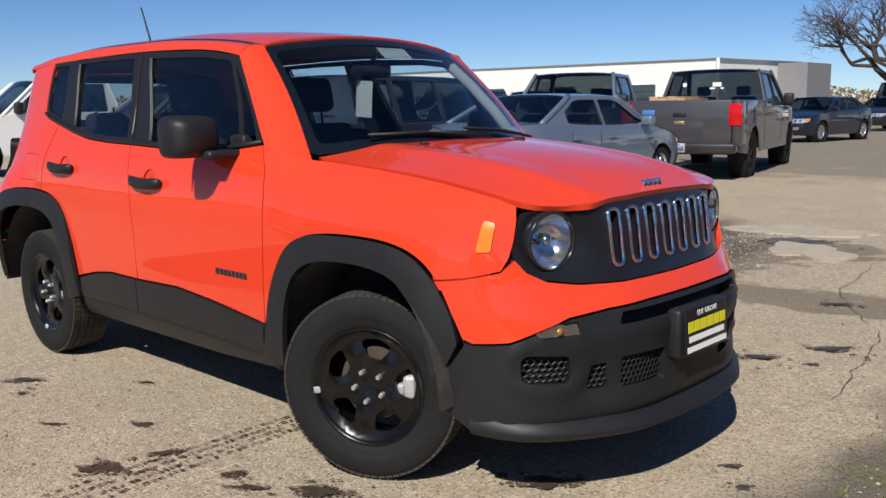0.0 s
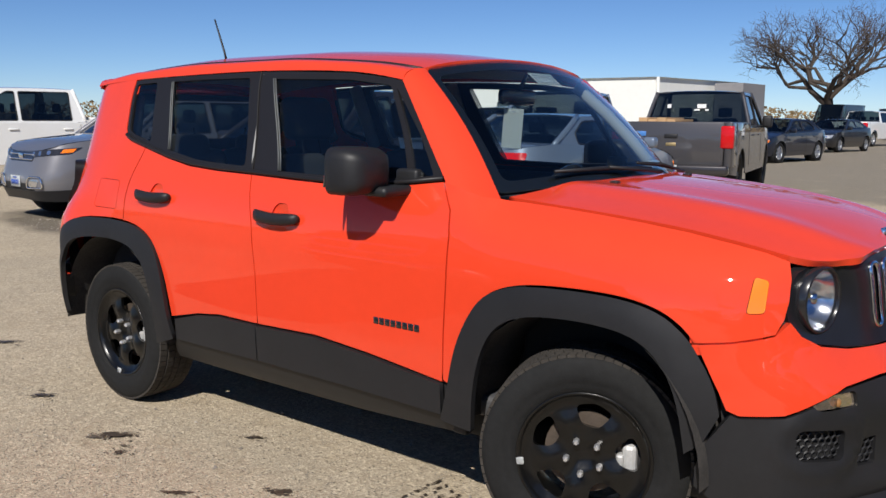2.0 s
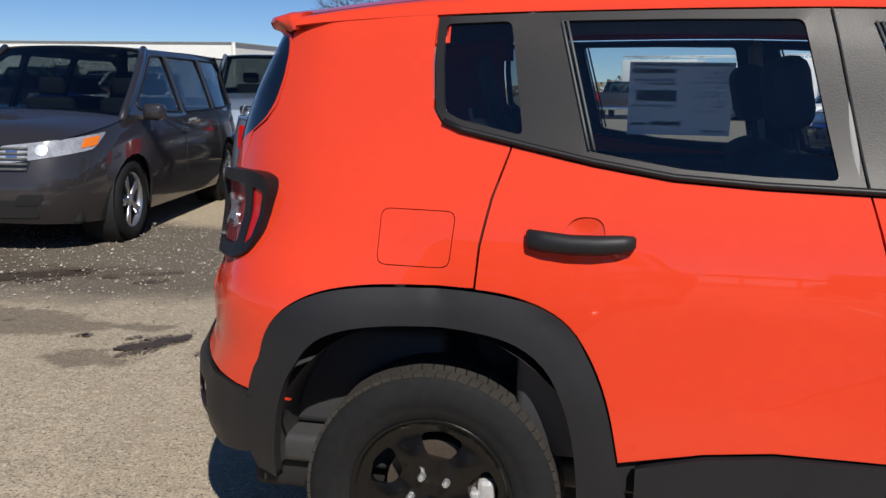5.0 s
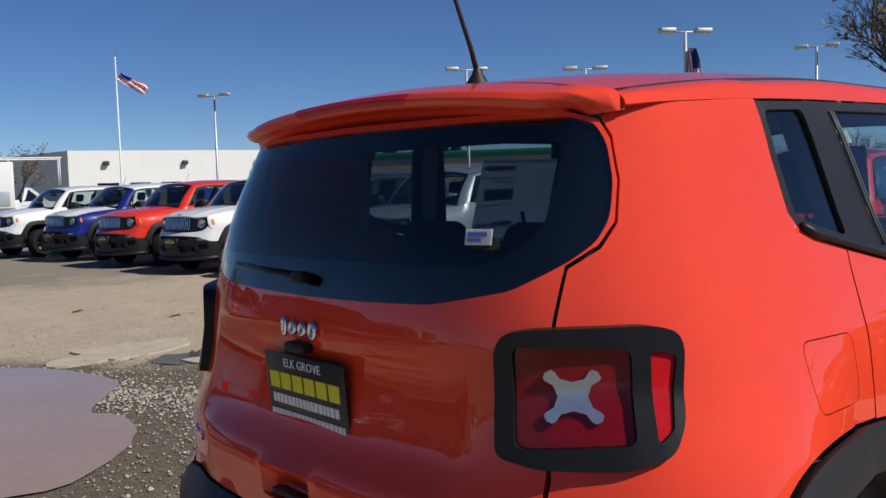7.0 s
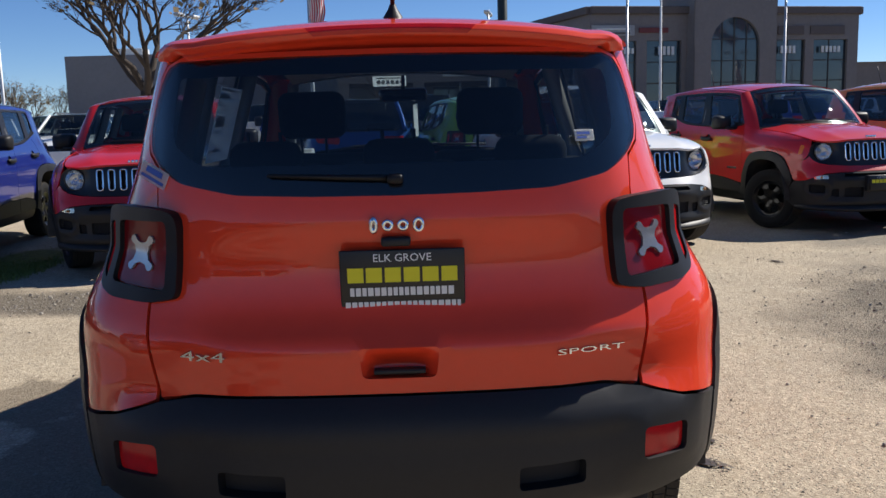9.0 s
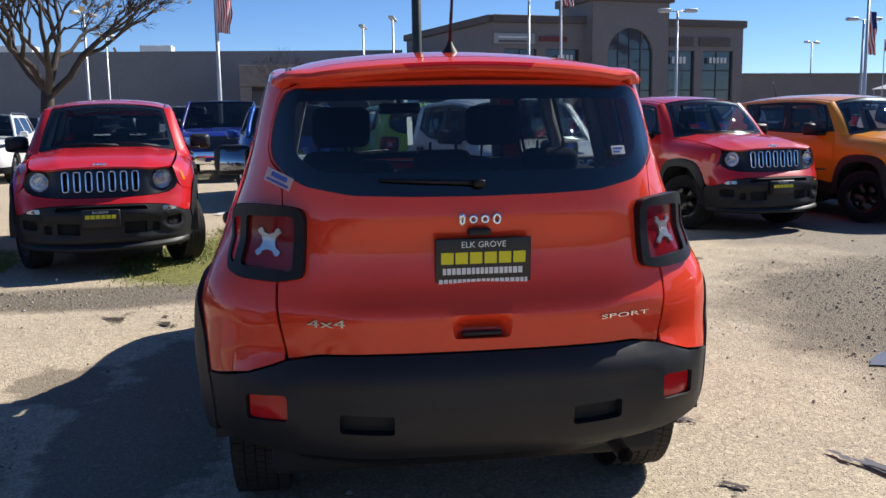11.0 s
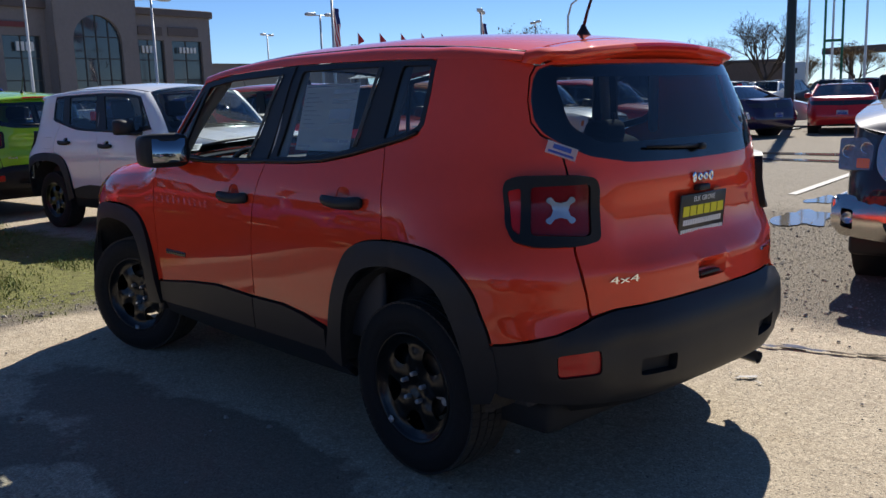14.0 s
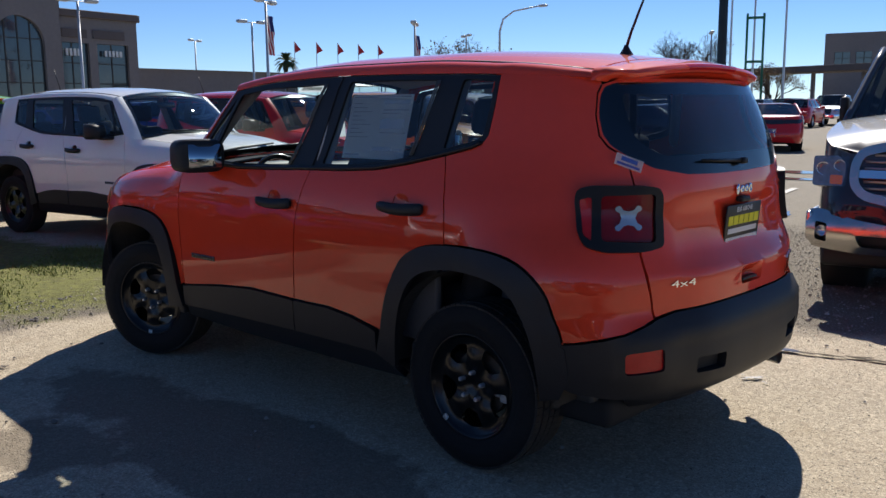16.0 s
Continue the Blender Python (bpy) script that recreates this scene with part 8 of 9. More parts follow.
def tree(x, y, h, spread, seed, label, leaves=0.0, leaf_mat=None, depth=5, trunk=0.2, fork=0.3, scale_r=0.028, crook=0.09):
    rng = random.Random(seed)
    root = thing("tree", label, "tree", "", pose(x, y, 0))
    limbs, twigs, tips = bmesh.new(), [], []
    top = h * trunk
    tr = bmesh.new()
    r0 = h * scale_r
    tube(tr, [(0, 0, 0), (rng.uniform(-.1, .1), rng.uniform(-.1, .1), top * 0.5), (0, 0, top)], [r0 * 1.3, r0, r0 * 0.9], 8)
    part("trunk", tr, BARK, root, "rough grey trunk")

    def grow(p, d, ln, r, k):
        mid_ = p + d * ln * 0.5 + Vector((rng.uniform(-1, 1), rng.uniform(-1, 1), rng.uniform(-1, 1))) * ln * crook
        e = p + d * ln
        if k >= 3:
            tube(limbs, [p, mid_, e], [r, r * 0.82, r * 0.66], 5 if k > 3 else 4, caps=False)
        else:
            twigs.append((p, mid_, e, r))
        if k == 0:
            tips.append(e)
            return
        for i in range(3 if k > 1 or rng.random() < 0.6 else 2):
            dd = (d + Vector((rng.uniform(-1, 1), rng.uniform(-1, 1), rng.uniform(-0.55, 0.85))) * (0.53 + crook + 0.04 * (5 - k))).normalized()
            if k <= 2:
                tips.append(mid_)
            grow(mid_.lerp(e, rng.uniform(0.2, 1.0)) if i else e, dd, ln * rng.uniform(0.62, 0.85), r * 0.58, k - 1)

    n = 5
    for i in range(n):
        a = 2 * math.pi * (i + rng.uniform(-0.3, 0.3)) / n
        d = Vector((math.cos(a) * spread, math.sin(a) * spread, 1.0 if i else 1.6)).normalized()
        grow(Vector((0, 0, top * rng.uniform(0.85, 1.0))), d, (h - top) * fork * (1.15 if spread < 1 else 1), r0 * 0.6, depth)
    part("limb", limbs, BARK, root, "bare crooked limbs")
    v, f = [], []
    for p, m_, e, r in twigs:
        w = Vector((rng.uniform(-1, 1), rng.uniform(-1, 1), rng.uniform(-1, 1))).normalized() * max(r, 0.010)
        w2 = w.cross(e - p).normalized() * max(r, 0.010)
        for ww in (w, w2):
            b = len(v)
            v += [tuple(p + ww), tuple(p - ww), tuple(m_ - ww * 0.7), tuple(m_ + ww * 0.7), tuple(e)]
            f += [(b, b + 1, b + 2, b + 3), (b + 3, b + 2, b + 4)]
    me = bpy.data.meshes.new("twig")
    me.from_pydata(v, [], f)
    tagged(part("twig", me, TWIG, root, "fine bare twigs"), kind="stuff")
    if leaves:
        v, f = [], []
        for p in tips:
            for _ in range(int(leaves) + (rng.random() < leaves % 1)):
                c = p + Vector((rng.gauss(0, 1), rng.gauss(0, 1), rng.gauss(0, 1))) * h * 0.022
                s = h * rng.uniform(0.006, 0.014)
                a, b_ = Vector((rng.uniform(-1, 1), rng.uniform(-1, 1), rng.uniform(-1, 1))).normalized() * s, Vector((rng.uniform(-1, 1), rng.uniform(-1, 1), rng.uniform(-1, 1))).normalized() * s
                k = len(v)
                v += [tuple(c - a), tuple(c + b_), tuple(c + a), tuple(c - b_)]
                f.append((k, k + 1, k + 2, k + 3))
        me = bpy.data.meshes.new("leaf")
        me.from_pydata(v, [], f)
        tagged(part("crown", me, leaf_mat or DRYLEAF, root, "sparse leaves"), kind="stuff")
    return root


tree(-22.5, 85.4, 13.6, 0.95, 12, "large bare crooked spreading oak", 0, None, 6, 0.20, 0.29, 0.040, 0.30)
tree(34.8, 11.3, 10.5, 0.85, 8, "half-bare tree with a few dry leaves", 0.10, DRYLEAF, 6, 0.26, 0.26)
tree(55, -62, 8.5, 0.8, 14, "bare tree beyond the lot", 0.4, DRYLEAF, 5, 0.2, 0.28)
for x, y, h, sd in ((66.0, 2.5, 7.0, 21), (62.5, -10.5, 6.5, 22), (70.0, -26, 6.0, 23)):
    tree(x, y, h, 0.25, sd, "slim bare young tree by the showroom", 0, None, 4, 0.22, 0.30, 0.012)
tree(45.6, -89.9, 9.5, 0.85, 33, "wide bare tree behind the full lot", 0, None, 6, 0.2, 0.28, 0.03)
tree(49.5, -84.0, 7.5, 0.7, 36, "bare tree behind the full lot", 0, None, 5, 0.2, 0.28, 0.03)
oak = tree(40.0, -100, 6.4, 0.9, 31, "dense bare tree across the road", 1.5, DRYLEAF, 5, 0.2, 0.28, 0.03)
for x, y, k in ((52, -112, 0.85), (28, -118, 0.7), (84, -96, 0.9), (100, -70, 0.8)):
    copy_thing(oak, pose(x, y, 0, 0, 0, x * 3)).scale = (k, k, k)
for x, y, h, sd in ((96, 44, 7.5, 61), (104, 50, 8.5, 62), (92, 57, 7.0, 63), (99, 39.5, 6.5, 64)):
    tree(x, y, h, 0.45, sd, "bare brown tree beyond the service wing", 0.5, DRYLEAF, 4, 0.18, 0.28, 0.02)
bush = tree(27, 104, 7.5, 0.8, 41, "round bare brown tree beside a building", 2.5, DRYLEAF, 4, 0.1, 0.30)
for k, (x, y, s_) in enumerate(((-62, 48, 0.6), (96, 64, 0.9), (118, 52, 1.0), (128, 40, 0.85), (135, 30, 0.9), (112, 66, 0.8), (122, 62, 0.9))):
    copy_thing(bush, pose(x, y, 0, 0, 0, 50 * k)).scale = (s_, s_, s_)


def conifer(x, y, h, seed):
    rng = random.Random(seed)
    root = thing("conifer", "dark evergreen tree at the far edge", "tree", "far evergreens", pose(x, y, 0))
    part("trunk", tube(bmesh.new(), [(0, 0, 0), (0, 0, h)], [0.22, 0.03], 6), BARK, root)
    v, f = [], []
    for i in range(1600):
        t = rng.random() ** 0.7
        z = h * (0.10 + 0.9 * t)
        rr = h * 0.17 * (1 - t) * rng.uniform(0.3, 1.15) + 0.05
        a = rng.uniform(0, 6.283)
        c = Vector((rr * math.cos(a), rr * math.sin(a), z - rr * 0.3))
        u = Vector((math.cos(a), math.sin(a), -0.4)) * rng.uniform(0.25, 0.5)
        w = Vector((-math.sin(a), math.cos(a), rng.uniform(-.5, .5))) * rng.uniform(0.12, 0.25)
        k = len(v)
        v += [tuple(c - u), tuple(c + w), tuple(c + u), tuple(c - w)]
        f.append((k, k + 1, k + 2, k + 3))
    me = bpy.data.meshes.new("crown")
    me.from_pydata(v, [], f)
    tagged(part("crown", me, NEEDLE, root, "dark ragged foliage"), kind="stuff")
    return root


fir = conifer(76, 128, 13, 3)
rngf = random.Random(9)
for k in range(14):
    b = radians(rngf.uniform(46, 57))
    d = rngf.uniform(120, 150)
    copy_thing(fir, pose(-3 + d * math.cos(b), d * math.sin(b), 0, 0, 0, 40 * k)).scale = (1, 1, rngf.uniform(0.5, 0.9))
palm = thing("palm_tree", "palm with a ragged round head", "tree", "", pose(73, -55, 0))
part("trunk", tube(bmesh.new(), [(0, 0, 0), (0.1, 0, 3), (0, 0.1, 6.2)], [0.22, 0.17, 0.2], 8), BARK, palm)
v, f = [], []
for k in range(84):
    a, e = rngf.uniform(0, 6.283), rngf.uniform(-0.7, 1.2)
    d = Vector((math.cos(a) * math.cos(e), math.sin(a) * math.cos(e), math.sin(e)))
    w = d.cross(Vector((0, 0, 1))).normalized() * 0.16
    p0, p1, p2 = Vector((0, 0, 6.2)), Vector((0, 0, 6.2)) + d * 0.8, Vector((0, 0, 6.0)) + d * 1.5 - Vector((0, 0, 0.3))
    b = len(v)
    v += [tuple(p0 - w * .2), tuple(p0 + w * .2), tuple(p1 + w), tuple(p1 - w), tuple(p2)]
    f += [(b, b + 1, b + 2, b + 3), (b + 3, b + 2, b + 4)]
me = bpy.data.meshes.new("frond")
me.from_pydata(v, [], f)
tagged(part("crown", me, FROND, palm, "ragged fronds"), kind="stuff")
# low dusty hedge line at the edge of everything
v, f = [], []
for k in range(80000):
    a = rngf.uniform(0, 6.283)
    d = rngf.uniform(190, 230)
    c = Vector((d * math.cos(a), d * math.sin(a), rngf.random() ** 1.6 * (2.6 + 1.1 * math.sin(a * 17) + 0.8 * math.sin(a * 41) + 0.4 * math.sin(a * 113))))
    u, w = Vector((rngf.uniform(-1, 1), rngf.uniform(-1, 1), rngf.uniform(-1, 1))) * 0.36, Vector((rngf.uniform(-1, 1), rngf.uniform(-1, 1), rngf.uniform(-1, 1))) * 0.36
    k = len(v)
    v += [tuple(c - u), tuple(c + w), tuple(c + u), tuple(c - w)]
    f.append((k, k + 1, k + 2, k + 3))
me = bpy.data.meshes.new("far_woods")
me.from_pydata(v, [], f)
tagged(part("far_woods", me, DRYLEAF, None, "", False), "brown leafless woods along the horizon", "woods", kind="stuff")


# ---- ground: one sheet to the horizon, finer near the cars ----
GRASS_AT = [(5.6, 0.6, 2.9, 1.25), (4.6, 1.6, 1.4, 0.9), (8.6, 0.6, 1.6, 1.1), (4.8, -0.4, 1.2, 0.5), (4.6, 4.0, 1.3, 0.5), (4.4, 6.9, 1.5, 0.45), (9.0, -3.4, 2.2, 0.6), (9.4, 4.0, 2.4, 0.6), (24, -16, 4, 0.8)]
GRAVEL_AT = [(0.6, -4.6, 2.6, 2.2), (-1.2, -2.9, 0.9, 0.7), (2.8, 2.2, 0.5, 1.6), (2.9, -0.2, 0.5, 2.0), (-0.45, 4.1, 0.75, 1.5), (-1.6, 4.4, 1.6, 2.4), (-5.2, 3.6, 2.8, 1.6), (-7.5, 3.0, 2.6, 0.9), (3.2, 6.0, 0.7, 2.5)]


def blob(x, y, spots):
    """How far inside the nearest of some oval patches: 1 in the middle, 0 at the edge."""
    best = 0.0
    for cx, cy, rx, ry in spots:
        q = math.hypot((x - cx) / rx, (y - cy) / ry)
        best = max(best, min(1.0, max(0.0, (1.25 - q) / 0.5)))
    return best


xs = [-900, -300, -90, -40, -22] + list(np.arange(-14, 14.01, 0.20)) + [22, 40, 90, 300, 900]
ys = [-900, -300, -90, -40, -22] + list(np.arange(-12, 14.01, 0.20)) + [22, 40, 90, 300, 900]
# Damp ovals; the first four also deepen the wagon's left-hand ground shadow by colour.
DAMP_SHADE_AT = [(-0.5, 1.3, 1.1, 0.40), (0.75, 1.3, 0.5, 0.3), (-1.7, 1.25, 0.4, 0.25), (0.3, 1.9, 0.4, 0.2), (-1.0, 4.0, 1.7, 1.9), (0.4, 5.1, 0.8, 0.6), (1.5, 3.1, 0.8, 0.35), (-6.2, 3.1, 1.0, 0.45), (-4.2, 1.6, 0.8, 0.22), (-3.4, 1.08, 0.35, 0.12), (-4.9, 2.9, 0.9, 0.2)]
gv, gf, ga, gb, gd, gs = [], [], [], [], [], []
for j, y in enumerate(ys):
    for i, x in enumerate(xs):
        near = abs(x) < 14 and -12 < y < 14
        k1, k2 = (blob(x, y, GRASS_AT), blob(x, y, GRAVEL_AT)) if near else (0.0, 0.0)
        dz = 0.004 * math.sin(2.1 * x + 1.3 * y) * math.sin(1.7 * y - 0.6 * x) if near else 0.0
        gv.append((x, y, dz - 0.004))
        ga.append(k1)
        gd.append(blob(x, y, DAMP_SHADE_AT) if near else 0.0)
        gs.append(min(max((y - 10.5) / 4.5, (-2.6 - y) / 3.0, 0.0), 1.0))
        gb.append(k2)
for j in range(len(ys) - 1):
    for i in range(len(xs) - 1):
        q = j * len(xs) + i
        gf.append((q, q + 1, q + 1 + len(xs), q + len(xs)))
gm = bpy.data.meshes.new("ground")
gm.from_pydata(gv, [], gf)
for nm, vals in (("grassy", ga), ("gravelly", gb), ("damp", gd), ("paved", gs)):
    at_ = gm.attributes.new(nm, "FLOAT", "POINT")
    at_.data.foreach_set("value", vals)


def ground_material():
    m = bpy.data.materials.new("worn_dirt_and_asphalt")
    m.use_nodes = True
    nt = m.node_tree
    p = nt.nodes["Principled BSDF"]
    p.inputs["Roughness"].default_value = 0.92
    p.inputs["Specular IOR Level"].default_value = 0.25
    co = nt.nodes.new("ShaderNodeTexCoord")

    def noise(scale, detail=6, rough=0.6):
        n = nt.nodes.new("ShaderNodeTexNoise")
        n.inputs["Scale"].default_value, n.inputs["Detail"].default_value, n.inputs["Roughness"].default_value = scale, detail, rough
        nt.links.new(co.outputs["Object"], n.inputs["Vector"])
        return n.outputs["Fac"]

    def ramp(src, lo, hi):
        r = nt.nodes.new("ShaderNodeMapRange")
        r.inputs["From Min"].default_value, r.inputs["From Max"].default_value = lo, hi
        nt.links.new(src, r.inputs["Value"])
        return r.outputs[0]

    def mix(fac, a, b, mode="MIX"):
        x = nt.nodes.new("ShaderNodeMix")
        x.data_type, x.blend_type = "RGBA", mode
        for s, val in ((0, fac), (6, a), (7, b)):
            if isinstance(val, tuple):
                x.inputs[s].default_value = (*val, 1)
            elif isinstance(val, float):
                x.inputs[s].default_value = val
            else:
                nt.links.new(val, x.inputs[s])
        return x.outputs[2]

    def math_(op, a, b):
        x = nt.nodes.new("ShaderNodeMath")
        x.operation = op
        for s, val in ((0, a), (1, b)):
            if isinstance(val, float):
                x.inputs[s].default_value = val
            else:
                nt.links.new(val, x.inputs[s])
        return x.outputs[0]

    big, mid_, fine, grit = noise(0.22, 4), noise(1.6), noise(14, 8, 0.7), noise(110, 3)
    col = mix(ramp(big, 0.38, 0.62), (0.52, 0.440, 0.340), (0.45, 0.392, 0.315))
    col = mix(ramp(mid_, 0.45, 0.75), col, (0.59, 0.51, 0.402))
    col = mix(math_("MULTIPLY", ramp(fine, 0.50, 0.70), 0.6), col, (0.24, 0.195, 0.145))
    col = mix(math_("MULTIPLY", ramp(grit, 0.60, 0.44), 0.58), col, (0.22, 0.185, 0.145))
    col = mix(math_("MULTIPLY", ramp(noise(45, 4, 0.7), 0.52, 0.66), 0.60), col, (0.72, 0.63, 0.50))
    vor = nt.nodes.new("ShaderNodeTexVoronoi")
    vor.inputs["Scale"].default_value = 72
    nt.links.new(co.outputs["Object"], vor.inputs["Vector"])
    stones = ramp(vor.outputs["Distance"], 0.40, 0.18)
    sep = nt.nodes.new("ShaderNodeSeparateColor")
    nt.links.new(vor.outputs["Color"], sep.inputs[0])
    stone_col = mix(sep.outputs[0], (0.13, 0.12, 0.11), (0.52, 0.48, 0.42))
    some = math_("MULTIPLY", stones, ramp(sep.outputs[1], 0.50, 0.62))
    col = mix(math_("MULTIPLY", some, 0.9), col, stone_col)
    col = mix(math_("MULTIPLY", ramp(noise(5.5, 7, 0.72), 0.52, 0.68), 0.38), col, (0.33, 0.265, 0.185))
    at1, at2 = nt.nodes.new("ShaderNodeAttribute"), nt.nodes.new("ShaderNodeAttribute")
    at1.attribute_name, at2.attribute_name = "grassy", "gravelly"
    gk = ramp(math_("ADD", at2.outputs["Fac"], math_("MULTIPLY", mid_, 1.6)), 1.0, 1.6)
    gk = math_("MULTIPLY", gk, ramp(at2.outputs["Fac"], 0.0, 0.15))
    gravel_col = mix(stones, (0.165, 0.142, 0.115), mix(sep.outputs[0], (0.18, 0.162, 0.14), (0.46, 0.42, 0.365)))
    at3, at4 = nt.nodes.new("ShaderNodeAttribute"), nt.nodes.new("ShaderNodeAttribute")
    at3.attribute_name, at4.attribute_name = "damp", "paved"
    pv = ramp(math_("ADD", at4.outputs["Fac"], math_("MULTIPLY", math_("SUBTRACT", noise(0.7, 6), 0.5), 1.6)), 0.35, 0.75)
    pv = math_("MULTIPLY", math_("MULTIPLY", pv, ramp(at4.outputs["Fac"], 0.0, 0.2)), 0.8)
    col = mix(pv, col, mix(ramp(fine, 0.35, 0.65), (0.155, 0.142, 0.124), (0.245, 0.222, 0.192)))
    col = mix(gk, col, gravel_col)
    # Darker earth: damp, plus shade painted beside the wagon, broken up by noise.
    wet_shade = ramp(math_("ADD", at3.outputs["Fac"], math_("MULTIPLY", math_("SUBTRACT", noise(2.6, 7, 0.65), 0.5), 2.2)), 0.40, 0.62)
    wet_shade = math_("MULTIPLY", wet_shade, ramp(at3.outputs["Fac"], 0.0, 0.15))
    col = mix(math_("MULTIPLY", wet_shade, 0.62), col, mix(ramp(fine, 0.4, 0.6), (0.09, 0.072, 0.055), (0.14, 0.115, 0.088)))
    mossy = ramp(math_("ADD", at1.outputs["Fac"], math_("MULTIPLY", noise(4.5, 6), 1.1)), 0.85, 1.25)
    mossy = math_("MULTIPLY", mossy, ramp(at1.outputs["Fac"], 0.0, 0.2))
    col = mix(mossy, col, mix(ramp(fine, 0.4, 0.6), (0.115, 0.115, 0.042), (0.20, 0.205, 0.060)))
    col = mix(1.0, col, (1.03, 1.0, 0.92), "MULTIPLY")
    nt.links.new(col, p.inputs["Base Color"])
    hsum = math_("ADD", math_("MULTIPLY", fine, 0.5), math_("MULTIPLY", grit, 0.35))
    hsum = math_("ADD", hsum, math_("MULTIPLY", stones, math_("ADD", math_("MULTIPLY", gk, 1.0), math_("MULTIPLY", some, 0.7))))
    bp = nt.nodes.new("ShaderNodeBump")
    bp.inputs["Strength"].default_value, bp.inputs["Distance"].default_value = 0.9, 0.018
    nt.links.new(hsum, bp.inputs["Height"])
    nt.links.new(bp.outputs[0], p.inputs["Normal"])
    return m


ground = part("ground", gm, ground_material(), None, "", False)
tagged(ground, "dusty tan dirt and worn asphalt lot with gravel patches", "ground", kind="structure")


def ragged(cx, cy, rx, ry, seed, turn=0.0, n=48, rough=0.28):
    rng = random.Random(seed)
    ph = [rng.uniform(0, 6.28) for _ in range(7)]
    out = []
    for i in range(n):
        a = 2 * math.pi * i / n
        r = 1 + rough * sum(math.sin((k + 2) * a + ph[k]) / (k + 1.6) for k in range(7)) + rng.uniform(-0.05, 0.05)
        x, y = rx * r * math.cos(a), ry * r * math.sin(a)
        out.append((cx + x * math.cos(turn) - y * math.sin(turn), cy + x * math.sin(turn) + y * math.cos(turn)))
    return out


def flat(name, poly, z, mat, label, category, group="", kind="structure"):
    me = sheet(lambda a, b: (a, b, z), poly, (), 0.25, 0, hint=(0, 0, 1))
    return tagged(part(name, me, mat, None, "", False), label, category, group, kind)


STAIN = material("damp_dark_stain", (0.11, 0.086, 0.062), 0.55, var=0.35, var_scale=9, bump=0.5, bump_scale=60)
MUD = material("muddy_water", (0.34, 0.235, 0.170), 0.03, var=0.10, var_scale=1.5)
WATER = material("clear_puddle", (0.16, 0.14, 0.115), 0.07, var=0.1, var_scale=2)
BROKEN = material("broken_asphalt", (0.10, 0.095, 0.09), 0.75, var=0.3, var_scale=9, bump=0.8, bump_scale=50)
STAINS = [(-0.82, -1.12, 0.14, 0.06), (-0.33, -0.75, 0.06, 0.03), (0.19, -1.05, 0.09, 0.035), (0.54, -1.15, 0.10, 0.05), (0.50, -1.38, 0.15, 0.09), (0.90, -1.09, 0.09, 0.04), (1.04, -1.12, 0.10, 0.04), (1.25, -0.98, 0.17, 0.08), (1.53, 3.03, 0.15, 0.08), (1.90, 1.94, 0.19, 0.08), (1.67, 1.55, 0.16, 0.07),
          (1.78, -0.41, 0.15, 0.10), (2.19, 0.14, 0.06, 0.03), (2.30, 0.0, 0.05, 0.03), (1.92, 1.59, 0.06, 0.03), (-1.6, -1.05, 0.09, 0.04), (-2.78, -0.67, 0.10, 0.05), (1.15, -1.75, 0.12, 0.05), (2.6, 0.9, 0.10, 0.04), (0.37, 5.43, 0.5, 0.14), (-0.3, 3.0, 0.2, 0.1), (-3.2, 1.3, 0.4, 0.16), (-2.3, 1.0, 0.15, 0.06),
          (3.2, 8.8, 0.5, 0.12), (1.4, 8.0, 0.18, 0.06), (0.8, 9.4, 0.25, 0.06), (-5.0, 2.6, 0.9, 0.3), (-4.4, 1.5, 0.16, 0.06), (3.6, -3.2, 0.16, 0.05), (-0.62, -1.22, 0.05, 0.03), (-0.1, -1.30, 0.08, 0.03)]
# ragged edges: the stain is eaten away by grit
st_ = STAIN.node_tree
st_co, st_n, st_r, st_t, st_m = (st_.nodes.new("ShaderNode" + k) for k in ("TexCoord", "TexNoise", "MapRange", "BsdfTransparent", "MixShader"))
st_n.inputs["Scale"].default_value, st_n.inputs["Detail"].default_value = 75, 5
st_r.inputs["From Min"].default_value, st_r.inputs["From Max"].default_value = 0.44, 0.52
st_.links.new(st_co.outputs["Object"], st_n.inputs["Vector"])
st_.links.new(st_n.outputs["Fac"], st_r.inputs["Value"])
st_.links.new(st_r.outputs[0], st_m.inputs[0])
st_.links.new(st_t.outputs[0], st_m.inputs[1])
st_.links.new(st_.nodes["Principled BSDF"].outputs[0], st_m.inputs[2])
st_.links.new(st_m.outputs[0], st_.nodes["Material Output"].inputs[0])
SOAKED = material("soaked_earth", (0.062, 0.046, 0.033), 0.45, var=0.4, var_scale=14, bump=0.6, bump_scale=70)
